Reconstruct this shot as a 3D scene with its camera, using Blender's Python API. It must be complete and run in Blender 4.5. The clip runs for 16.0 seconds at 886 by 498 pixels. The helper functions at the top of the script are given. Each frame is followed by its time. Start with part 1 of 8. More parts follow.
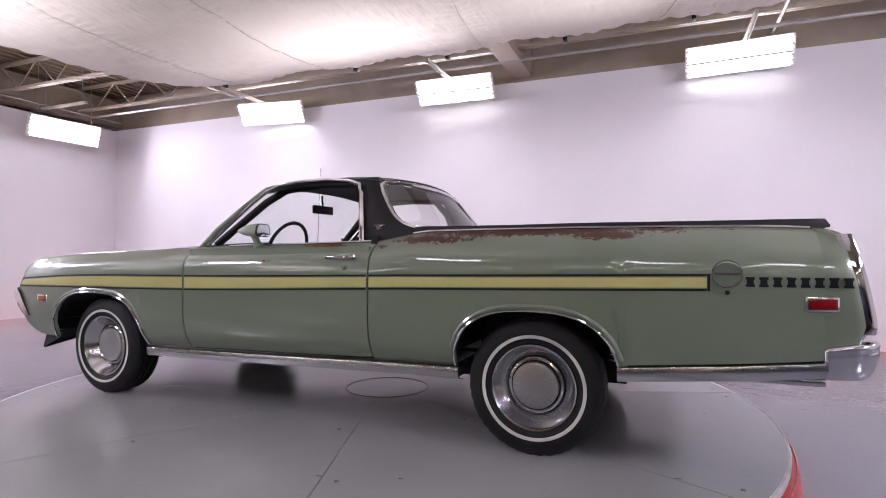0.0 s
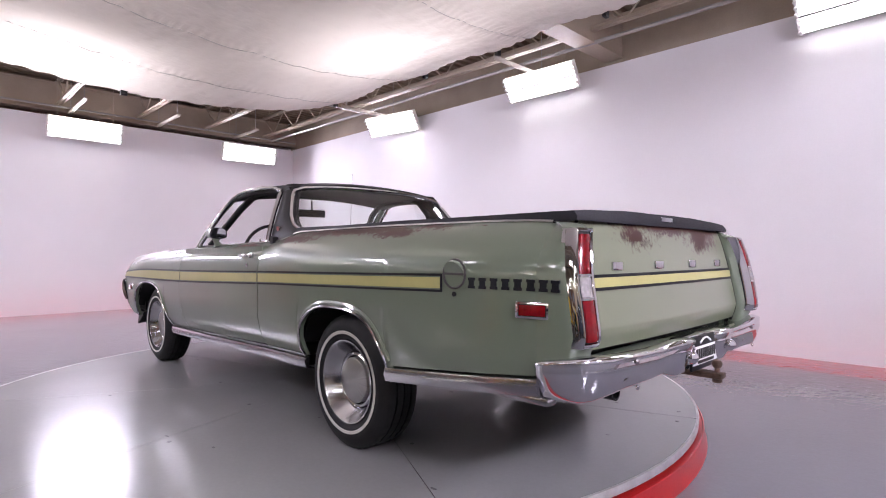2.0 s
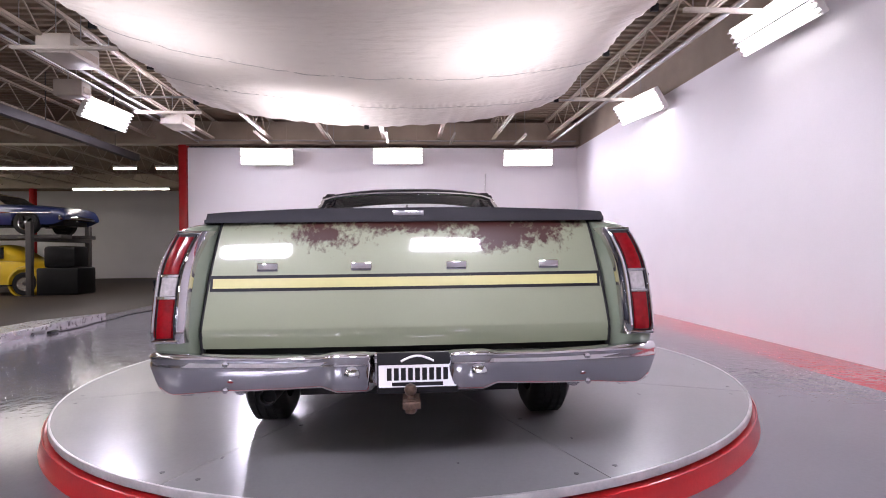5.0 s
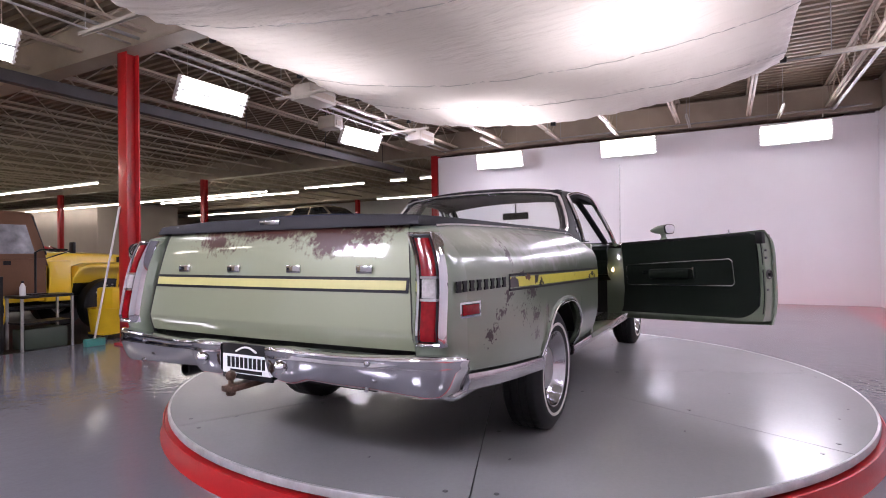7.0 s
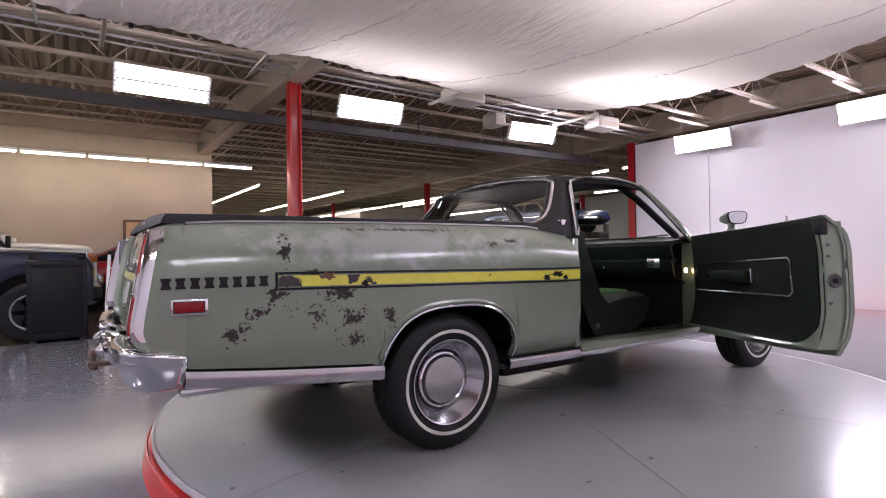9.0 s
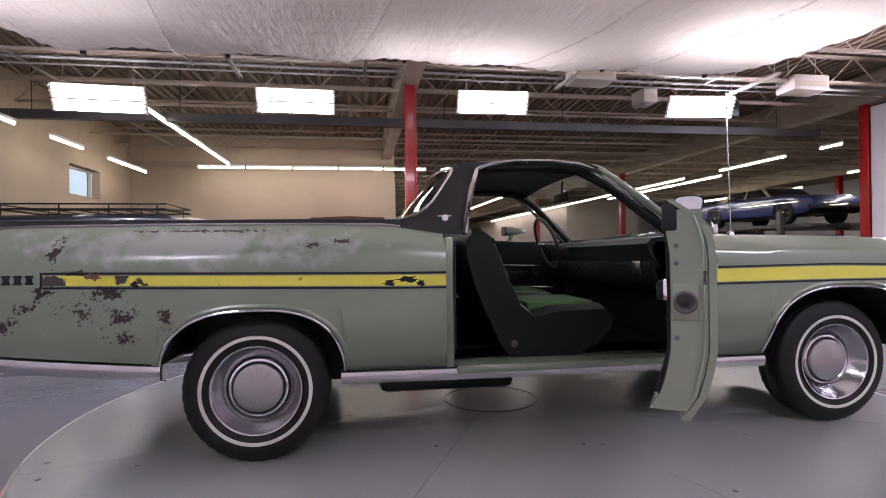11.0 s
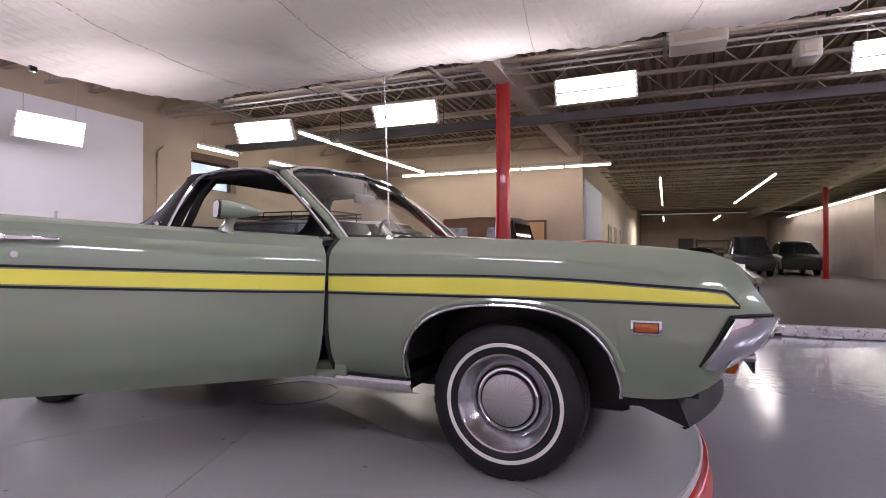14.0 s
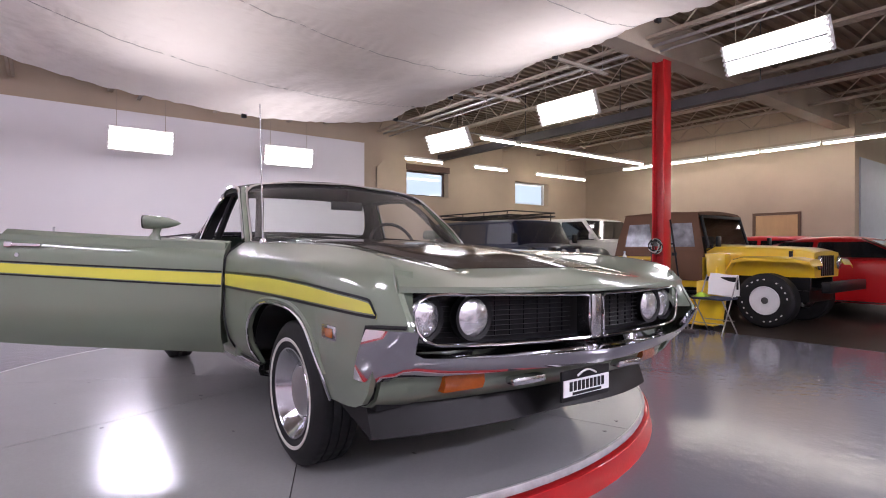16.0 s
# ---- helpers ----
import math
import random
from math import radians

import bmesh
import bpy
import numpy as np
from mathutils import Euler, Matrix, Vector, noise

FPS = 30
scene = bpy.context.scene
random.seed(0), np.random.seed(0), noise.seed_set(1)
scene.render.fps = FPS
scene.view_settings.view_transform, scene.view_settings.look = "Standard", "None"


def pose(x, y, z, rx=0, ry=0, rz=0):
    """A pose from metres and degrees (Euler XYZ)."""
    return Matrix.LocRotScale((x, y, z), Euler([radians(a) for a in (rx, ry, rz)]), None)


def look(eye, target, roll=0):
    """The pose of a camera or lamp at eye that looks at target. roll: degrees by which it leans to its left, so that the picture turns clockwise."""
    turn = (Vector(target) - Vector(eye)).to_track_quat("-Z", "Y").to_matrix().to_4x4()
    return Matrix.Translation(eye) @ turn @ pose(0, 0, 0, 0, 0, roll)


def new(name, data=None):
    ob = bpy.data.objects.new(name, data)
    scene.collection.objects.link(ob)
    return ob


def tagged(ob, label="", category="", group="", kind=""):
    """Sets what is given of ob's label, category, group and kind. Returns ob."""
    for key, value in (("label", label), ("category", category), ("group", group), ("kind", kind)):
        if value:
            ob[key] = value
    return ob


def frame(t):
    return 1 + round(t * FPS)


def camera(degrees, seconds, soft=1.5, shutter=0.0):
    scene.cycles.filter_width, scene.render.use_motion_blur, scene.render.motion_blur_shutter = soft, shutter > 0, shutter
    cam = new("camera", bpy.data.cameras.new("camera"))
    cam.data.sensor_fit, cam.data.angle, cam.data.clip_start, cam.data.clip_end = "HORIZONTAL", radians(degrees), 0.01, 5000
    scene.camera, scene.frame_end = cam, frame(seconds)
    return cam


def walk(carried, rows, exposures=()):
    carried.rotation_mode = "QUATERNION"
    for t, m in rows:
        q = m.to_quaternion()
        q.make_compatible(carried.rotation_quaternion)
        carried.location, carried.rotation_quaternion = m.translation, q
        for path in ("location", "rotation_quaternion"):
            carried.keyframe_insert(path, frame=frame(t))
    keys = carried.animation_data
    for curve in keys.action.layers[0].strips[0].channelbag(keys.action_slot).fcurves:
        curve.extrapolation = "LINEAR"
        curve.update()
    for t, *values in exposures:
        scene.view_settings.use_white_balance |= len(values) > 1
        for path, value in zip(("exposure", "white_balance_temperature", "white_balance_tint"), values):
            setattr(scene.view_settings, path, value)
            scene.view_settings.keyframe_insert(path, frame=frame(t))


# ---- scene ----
cam = camera(78.9, 16.0, soft=1.0)
PATH = [
    (0, (1.997, -3.325, 0.938), (1.249, -1.47, 0.962), 0.1),
    (0.5, (2.437, -3.151, 0.95), (1.513, -1.377, 0.972), 0.1),
    (1, (2.855, -2.931, 0.932), (1.764, -1.256, 0.954), 0.1),
    (1.5, (3.261, -2.666, 0.941), (2.002, -1.113, 0.96), 0.0),
    (2, (3.592, -2.358, 0.942), (2.171, -0.951, 0.958), -0.0),
    (2.5, (3.902, -2.021, 0.944), (2.335, -0.777, 0.956), -0.1),
    (3, (4.107, -1.656, 0.947), (2.406, -0.604, 0.958), -0.1),
    (5.5, (4.599, 0.36, 0.942), (2.604, 0.209, 0.953), -0.7),
    (6, (4.582, 0.789, 0.957), (2.636, 0.327, 0.967), -0.6),
    (6.5, (4.447, 1.2, 0.954), (2.578, 0.489, 0.965), -0.6),
    (7, (4.256, 1.617, 0.956), (2.487, 0.685, 0.967), -0.7),
    (7.5, (4.013, 2.015, 0.961), (2.36, 0.89, 0.969), -0.8),
    (8, (3.685, 2.357, 0.96), (2.174, 1.047, 0.967), -0.8),
    (8.5, (3.321, 2.628, 0.955), (1.982, 1.142, 0.962), -0.8),
    (9, (2.903, 2.843, 0.934), (1.767, 1.196, 0.945), -0.8),
    (9.5, (2.443, 3.004, 0.949), (1.513, 1.233, 0.957), -0.8),
    (12, (0.059, 3.291, 0.933), (0.116, 1.292, 0.939), -0.5),
    (12.5, (-0.442, 3.263, 0.936), (-0.219, 1.276, 0.943), -0.4),
    (13, (-0.956, 3.171, 0.939), (-0.566, 1.21, 0.944), -0.4),
    (13.5, (-1.486, 3.041, 0.931), (-0.913, 1.125, 0.941), -0.1),
    (14, (-2.013, 2.891, 0.942), (-1.247, 1.044, 0.95), -0.0),
    (14.5, (-2.502, 2.7, 0.938), (-1.537, 0.948, 0.944), 0.0),
    (15, (-2.965, 2.437, 0.961), (-1.762, 0.84, 0.964), 0.1),
    (15.5, (-3.358, 2.084, 0.953), (-1.946, 0.668, 0.956), 0.2),
    (16, (-3.703, 1.7, 0.971), (-2.104, 0.498, 0.968), 0.1),
]
walk(cam, [(t, look(eye, target, roll)) for t, eye, target, roll in PATH])

# ---- world and the building's daylight ----
FLOOR = -0.12
world = bpy.data.worlds.new("world")
scene.world = world
world.use_nodes = True
wn = world.node_tree
sky = wn.nodes.new("ShaderNodeTexSky")
sky.sky_type, sky.sun_disc = "NISHITA", False
sky.sun_elevation, sky.sun_rotation = radians(35), radians(120)
wn.links.new(sky.outputs[0], wn.nodes["Background"].inputs[0])
wn.nodes["Background"].inputs[1].default_value = 0.12
scene.view_settings.exposure = -0.08


# ---- helpers for meshes ----
def finish(name, bm, mat, parent=None, label="", angle=40):
    bmesh.ops.recalc_face_normals(bm, faces=bm.faces)
    me = bpy.data.meshes.new(name)
    bm.to_mesh(me)
    bm.free()
    for m in (mat if isinstance(mat, (list, tuple)) else [mat]):
        me.materials.append(m)
    me.shade_smooth()
    me.set_sharp_from_angle(angle=radians(angle))
    ob = new(name, me)
    if parent:
        ob.parent = parent
    if label:
        ob["label"] = label
    return ob


def part(name, bm, mat, parent, label="", angle=40):
    return finish(name, bm, mat, parent, label, angle)


def thing(name, label, category, group="", m=None):
    ob = tagged(new(name), label, category, group)
    if m is not None:
        ob.matrix_basis = m
    return ob


def structure(name, bm, mat, label="", category="", angle=40):
    return tagged(finish(name, bm, mat, None, "", angle), label, category, "", "structure")


def shape(fn, *a, **k):
    bm = bmesh.new()
    fn(bm, *a, **k)
    return bm


def box(bm, x0, x1, y0, y1, z0, z1, bevel=0.0):
    vs = [bm.verts.new((x, y, z)) for z in (z0, z1) for y in (y0, y1) for x in (x0, x1)]
    fs = [bm.faces.new([vs[i] for i in f]) for f in ((0, 1, 3, 2), (4, 6, 7, 5), (0, 4, 5, 1), (2, 3, 7, 6), (0, 2, 6, 4), (1, 5, 7, 3))]
    if bevel:
        es = list({e for f in fs for e in f.edges})
        bmesh.ops.bevel(bm, geom=es, offset=bevel, segments=2, profile=0.5, affect="EDGES")
    return vs


def rod(bm, p0, p1, r, n=10, r1=None):
    p0, p1 = Vector(p0), Vector(p1)
    d = p1 - p0
    q = d.to_track_quat("Z", "Y").to_matrix().to_4x4()
    bmesh.ops.create_cone(bm, cap_ends=True, segments=n, radius1=r, radius2=r if r1 is None else r1, depth=d.length,
                          matrix=Matrix.Translation((p0 + p1) / 2) @ q)


def sweep(bm, pts, r, n=8, closed=False, flat=1.0):
    """A tube along points; flat squashes it along its second axis."""
    pts = [Vector(p) for p in pts]
    rings, k = [], len(pts)
    up = Vector((0, 0, 1))
    for i, p in enumerate(pts):
        a = pts[(i - 1) % k] if closed or i else pts[0]
        b = pts[(i + 1) % k] if closed or i < k - 1 else pts[-1]
        t = (b - a).normalized()
        s = t.cross(up)
        s = s.normalized() if s.length > 1e-3 else Vector((1, 0, 0))
        u = s.cross(t).normalized()
        rr = r[i] if isinstance(r, (list, tuple)) else r
        rings.append([bm.verts.new(p + s * (math.cos(j * math.tau / n) * rr * flat) + u * (math.sin(j * math.tau / n) * rr)) for j in range(n)])
    for i in range(k if closed else k - 1):
        a, b = rings[i], rings[(i + 1) % k]
        for j in range(n):
            bm.faces.new((a[j], a[(j + 1) % n], b[(j + 1) % n], b[j]))
    if not closed:
        bm.faces.new(rings[0][::-1])
        bm.faces.new(rings[-1])


def lathe(bm, prof, n=40, axis="y", at=(0, 0, 0), ends=True):
    """A body turned round an axis from (radius, height) points."""
    rings = []
    for r, h in prof:
        ring = []
        for j in range(n):
            c, s = math.cos(j * math.tau / n) * r, math.sin(j * math.tau / n) * r
            v = {"y": (c, h, s), "z": (c, s, h), "x": (h, c, s)}[axis]
            ring.append(bm.verts.new((v[0] + at[0], v[1] + at[1], v[2] + at[2])))
        rings.append(ring)
    for a, b in zip(rings, rings[1:]):
        for j in range(n):
            bm.faces.new((a[j], a[(j + 1) % n], b[(j + 1) % n], b[j]))
    if ends:
        bm.faces.new(rings[0])
        bm.faces.new(rings[-1][::-1])


def grid(bm, pts, thick=None):
    """A sheet over rows of points; thick: an offset vector or function of the point, which closes it to a solid."""
    rows = [[bm.verts.new(p) for p in row] for row in pts]
    n, k = len(rows), len(rows[0])
    for i in range(n - 1):
        for j in range(k - 1):
            bm.faces.new((rows[i][j], rows[i][j + 1], rows[i + 1][j + 1], rows[i + 1][j]))
    if thick is not None:
        off = [[bm.verts.new(Vector(p) + (thick(Vector(p)) if callable(thick) else Vector(thick))) for p in row] for row in pts]
        for i in range(n - 1):
            for j in range(k - 1):
                bm.faces.new((off[i][j], off[i + 1][j], off[i + 1][j + 1], off[i][j + 1]))
        edge = [(0, j) for j in range(k)] + [(i, k - 1) for i in range(1, n)] + [(n - 1, j) for j in range(k - 2, -1, -1)] + [(i, 0) for i in range(n - 2, 0, -1)]
        for (a, b), (c, d) in zip(edge, edge[1:] + edge[:1]):
            bm.faces.new((rows[a][b], off[a][b], off[c][d], rows[c][d]))


def sheet_x(bm, x, y0, y1, z0, z1):
    bm.faces.new([bm.verts.new(p) for p in ((x, y0, z0), (x, y1, z0), (x, y1, z1), (x, y0, z1))])


def curve(table):
    """A smooth function through (x, value) points."""
    xs, ys = [p[0] for p in table], [p[1] for p in table]
    sl = [0.0] * len(xs)
    d = [(ys[i + 1] - ys[i]) / (xs[i + 1] - xs[i]) for i in range(len(xs) - 1)]
    sl[0], sl[-1] = d[0], d[-1]
    for i in range(1, len(xs) - 1):
        sl[i] = 0.0 if d[i - 1] * d[i] <= 0 else 2 * d[i - 1] * d[i] / (d[i - 1] + d[i])

    def f(x):
        if x <= xs[0]:
            return ys[0]
        if x >= xs[-1]:
            return ys[-1]
        i = next(i for i in range(len(xs) - 1) if x <= xs[i + 1])
        h = xs[i + 1] - xs[i]
        t = (x - xs[i]) / h
        return ((1 + 2 * t) * (1 - t) ** 2 * ys[i] + t * (1 - t) ** 2 * h * sl[i] + t * t * (3 - 2 * t) * ys[i + 1] + t * t * (t - 1) * h * sl[i + 1])
    return f


def spread(a, b, n):
    return [a + (b - a) * i / (n - 1) for i in range(n)]


# ---- materials ----
def material(name, colour, rough=0.5, metal=0.0, vary=0.0, scale=6.0, bump=0.0, bump_scale=60.0, coat=0.0, rough_vary=0.0, stretch=(1, 1, 1), second=None, mask=(0.5, 0.62), spec=0.5):
    """A surface with stains at one scale and grain at another; second: a colour that shows through in patches."""
    m = bpy.data.materials.new(name)
    m.use_nodes = True
    nt = m.node_tree
    b = nt.nodes["Principled BSDF"]
    b.inputs["Roughness"].default_value = rough
    b.inputs["Metallic"].default_value = metal
    b.inputs["Coat Weight"].default_value = coat
    b.inputs["Coat Roughness"].default_value = 0.04
    b.inputs["Specular IOR Level"].default_value = spec
    b.inputs["Base Color"].default_value = (*colour, 1)
    if vary or bump or rough_vary or second:
        co = nt.nodes.new("ShaderNodeTexCoord")
        mp = nt.nodes.new("ShaderNodeMapping")
        mp.inputs["Scale"].default_value = stretch
        nt.links.new(co.outputs["Object"], mp.inputs[0])

        def tex(s, detail):
            n = nt.nodes.new("ShaderNodeTexNoise")
            n.inputs["Scale"].default_value, n.inputs["Detail"].default_value = s, detail
            nt.links.new(mp.outputs[0], n.inputs["Vector"])
            return n.outputs["Fac"]
        big, fine = tex(scale, 5), tex(bump_scale, 6)
        if vary or second:
            r = nt.nodes.new("ShaderNodeMapRange")
            r.inputs[1].default_value, r.inputs[2].default_value = 0.3, 0.7
            r.inputs[3].default_value, r.inputs[4].default_value = 1 - vary, 1 + vary
            nt.links.new(big, r.inputs[0])
            r2 = nt.nodes.new("ShaderNodeMapRange")
            r2.inputs[1].default_value, r2.inputs[2].default_value = 0.3, 0.7
            r2.inputs[3].default_value, r2.inputs[4].default_value = 1 - vary * 0.4, 1 + vary * 0.4
            nt.links.new(fine, r2.inputs[0])
            mul = nt.nodes.new("ShaderNodeMath")
            mul.operation = "MULTIPLY"
            nt.links.new(r.outputs[0], mul.inputs[0])
            nt.links.new(r2.outputs[0], mul.inputs[1])
            mix = nt.nodes.new("ShaderNodeMix")
            mix.data_type, mix.blend_type = "RGBA", "MULTIPLY"
            mix.inputs[0].default_value = 1.0
            mix.inputs[6].default_value = (*colour, 1)
            nt.links.new(mul.outputs[0], mix.inputs[7])
            out = mix.outputs[2]
            if second:
                st = nt.nodes.new("ShaderNodeMapRange")
                st.inputs[1].default_value, st.inputs[2].default_value = mask
                nt.links.new(tex(scale * 0.45, 8), st.inputs[0])
                mx = nt.nodes.new("ShaderNodeMix")
                mx.data_type = "RGBA"
                mx.inputs[7].default_value = (*second, 1)
                nt.links.new(st.outputs[0], mx.inputs[0])
                nt.links.new(out, mx.inputs[6])
                out = mx.outputs[2]
            nt.links.new(out, b.inputs["Base Color"])
        if rough_vary:
            r3 = nt.nodes.new("ShaderNodeMapRange")
            r3.inputs[1].default_value, r3.inputs[2].default_value = 0.3, 0.7
            r3.inputs[3].default_value, r3.inputs[4].default_value = max(0.02, rough - rough_vary), rough + rough_vary
            nt.links.new(tex(scale * 1.7, 4), r3.inputs[0])
            nt.links.new(r3.outputs[0], b.inputs["Roughness"])
        if bump:
            bp = nt.nodes.new("ShaderNodeBump")
            bp.inputs["Strength"].default_value = 1.0
            bp.inputs["Distance"].default_value = bump
            nt.links.new(fine, bp.inputs["Height"])
            nt.links.new(bp.outputs[0], b.inputs["Normal"])
    return m


def glow(name, colour, strength):
    m = bpy.data.materials.new(name)
    m.use_nodes = True
    b = m.node_tree.nodes["Principled BSDF"]
    b.inputs["Base Color"].default_value = (0.9, 0.9, 0.9, 1)
    b.inputs["Emission Color"].default_value = (*colour, 1)
    b.inputs["Emission Strength"].default_value = strength
    return m


def glass_material(name, colour=(1, 1, 1), rough=0.0, weight=0.12):
    """Thin glass: mostly clear, with a gloss that grows at grazing angles."""
    m = bpy.data.materials.new(name)
    m.use_nodes = True
    nt = m.node_tree
    nt.nodes.remove(nt.nodes["Principled BSDF"])
    tr, gl, mx = nt.nodes.new("ShaderNodeBsdfTransparent"), nt.nodes.new("ShaderNodeBsdfGlossy"), nt.nodes.new("ShaderNodeMixShader")
    lw, pw, fr = nt.nodes.new("ShaderNodeLayerWeight"), nt.nodes.new("ShaderNodeMath"), nt.nodes.new("ShaderNodeMath")
    lw.inputs[0].default_value = 0.5
    pw.operation, fr.operation = "POWER", "MULTIPLY_ADD"
    pw.inputs[1].default_value, fr.inputs[1].default_value, fr.inputs[2].default_value = 4.0, 0.85, 0.075
    nt.links.new(lw.outputs["Facing"], pw.inputs[0])
    nt.links.new(pw.outputs[0], fr.inputs[0])
    tr.inputs[0].default_value = (*colour, 1)
    gl.inputs["Roughness"].default_value = rough
    nt.links.new(fr.outputs[0], mx.inputs[0])
    nt.links.new(tr.outputs[0], mx.inputs[1])
    nt.links.new(gl.outputs[0], mx.inputs[2])
    nt.links.new(mx.outputs[0], nt.nodes["Material Output"].inputs[0])
    return m


white_wall = material("white_wall", (0.84, 0.82, 0.84), 0.55, vary=0.03, scale=0.8, bump=0.0006, bump_scale=90)
tan_block = material("tan_block", (0.47, 0.38, 0.285), 0.7, vary=0.07, scale=1.2, bump=0.001, bump_scale=80)
beige_steel = material("beige_steel", (0.36, 0.30, 0.23), 0.6, vary=0.12, scale=2.0, bump=0.0006)
beige_joist = material("beige_joist", (0.40, 0.335, 0.26), 0.55, vary=0.1, scale=3)
roof_deck = material("roof_deck", (0.24, 0.185, 0.13), 0.65, vary=0.15, scale=1.0)
dark_steel = material("dark_steel", (0.06, 0.055, 0.055), 0.55, vary=0.15, scale=3)
red_paint = material("red_paint", (0.42, 0.012, 0.015), 0.3, vary=0.1, scale=4, bump=0.0004, coat=0.3)
black_rubber = material("black_rubber", (0.012, 0.012, 0.013), 0.6, vary=0.2, scale=14, bump=0.00015, bump_scale=140, spec=0.25)
black_paint = material("black_paint", (0.009, 0.009, 0.010), 0.4, vary=0.15, scale=6, spec=0.25)
aluminium = material("aluminium", (0.62, 0.62, 0.64), 0.32, 1.0, vary=0.06, scale=9, rough_vary=0.1)
chrome = material("chrome", (0.68, 0.68, 0.71), 0.06, 1.0, vary=0.02, scale=5)
chrome_dull = material("chrome_dull", (0.52, 0.52, 0.54), 0.2, 1.0, vary=0.03, scale=3)
tube_light = glow("tube_light", (1.0, 0.97, 1.0), 9.0)
shop_tube = glow("shop_tube", (1.0, 0.93, 0.82), 20.0)
lamp_grey = material("lamp_grey", (0.30, 0.30, 0.31), 0.5, vary=0.05)
white_metal = material("white_metal", (0.75, 0.74, 0.72), 0.4, vary=0.05, scale=5)


def floor_material():
    """Grey epoxy in the studio with a red painted border, bare brown concrete in the shop beyond."""
    m = material("floor_epoxy", (0.16, 0.16, 0.178), 0.13, vary=0.06, scale=0.5, rough_vary=0.03, spec=0.55)
    nt = m.node_tree
    b = nt.nodes["Principled BSDF"]
    src = b.inputs["Base Color"].links[0].from_socket
    rsrc = b.inputs["Roughness"].links[0].from_socket
    co = nt.nodes.new("ShaderNodeTexCoord")
    sep = nt.nodes.new("ShaderNodeSeparateXYZ")
    nt.links.new(co.outputs["Object"], sep.inputs[0])
    nz = nt.nodes.new("ShaderNodeTexNoise")
    nz.inputs["Scale"].default_value, nz.inputs["Detail"].default_value = 3.0, 6

    def above(sock, at, soft=0.01, wobble=0.02):
        ad = nt.nodes.new("ShaderNodeMath")
        ad.operation = "MULTIPLY_ADD"
        ad.inputs[1].default_value = wobble
        nt.links.new(nz.outputs["Fac"], ad.inputs[0])
        nt.links.new(sock, ad.inputs[2])
        r = nt.nodes.new("ShaderNodeMapRange")
        r.inputs[1].default_value, r.inputs[2].default_value = at, at + soft
        nt.links.new(ad.outputs[0], r.inputs[0])
        return r.outputs[0]

    def blend(fac, a, colour):
        x = nt.nodes.new("ShaderNodeMix")
        x.data_type = "RGBA"
        nt.links.new(fac, x.inputs[0])
        nt.links.new(a, x.inputs[6])
        x.inputs[7].default_value = (*colour, 1)
        return x.outputs[2]
    neg = nt.nodes.new("ShaderNodeMath")
    neg.operation = "MULTIPLY"
    neg.inputs[1].default_value = -1
    nt.links.new(sep.outputs[0], neg.inputs[0])
    negy = nt.nodes.new("ShaderNodeMath")
    negy.operation = "MULTIPLY"
    negy.inputs[1].default_value = -1
    nt.links.new(sep.outputs[1], negy.inputs[0])
    c = blend(above(sep.outputs[1], 3.42, 0.01, 0.005), src, (0.45, 0.06, 0.07))
    c = blend(above(neg.outputs[0], 7.25, 0.01, 0.005), c, (0.45, 0.06, 0.07))
    c = blend(above(negy.outputs[0], 5.45, 0.02, 0.05), c, (0.046, 0.035, 0.027))
    nt.links.new(c, b.inputs["Base Color"])
    rr = nt.nodes.new("ShaderNodeMix")
    rr.data_type = "FLOAT"
    nt.links.new(above(negy.outputs[0], 5.45, 0.02, 0.05), rr.inputs[0])
    nt.links.new(rsrc, rr.inputs[2])
    rr.inputs[3].default_value = 0.5
    sp = nt.nodes.new("ShaderNodeMix")
    sp.data_type = "FLOAT"
    nt.links.new(above(negy.outputs[0], 5.45, 0.02, 0.05), sp.inputs[0])
    sp.inputs[2].default_value, sp.inputs[3].default_value = 0.55, 0.18
    nt.links.new(sp.outputs[0], b.inputs["Specular IOR Level"])
    nt.links.new(rr.outputs[0], b.inputs["Roughness"])
    # the slight orange peel of rolled epoxy
    peel, bp = nt.nodes.new("ShaderNodeTexNoise"), nt.nodes.new("ShaderNodeBump")
    peel.inputs["Scale"].default_value, peel.inputs["Detail"].default_value = 13.0, 3.0
    bp.inputs["Distance"].default_value, bp.inputs["Strength"].default_value = 0.0022, 1.0
    nt.links.new(co.outputs["Object"], peel.inputs["Vector"])
    nt.links.new(peel.outputs["Fac"], bp.inputs["Height"])
    nt.links.new(bp.outputs[0], b.inputs["Normal"])
    return m


floor_epoxy = floor_material()

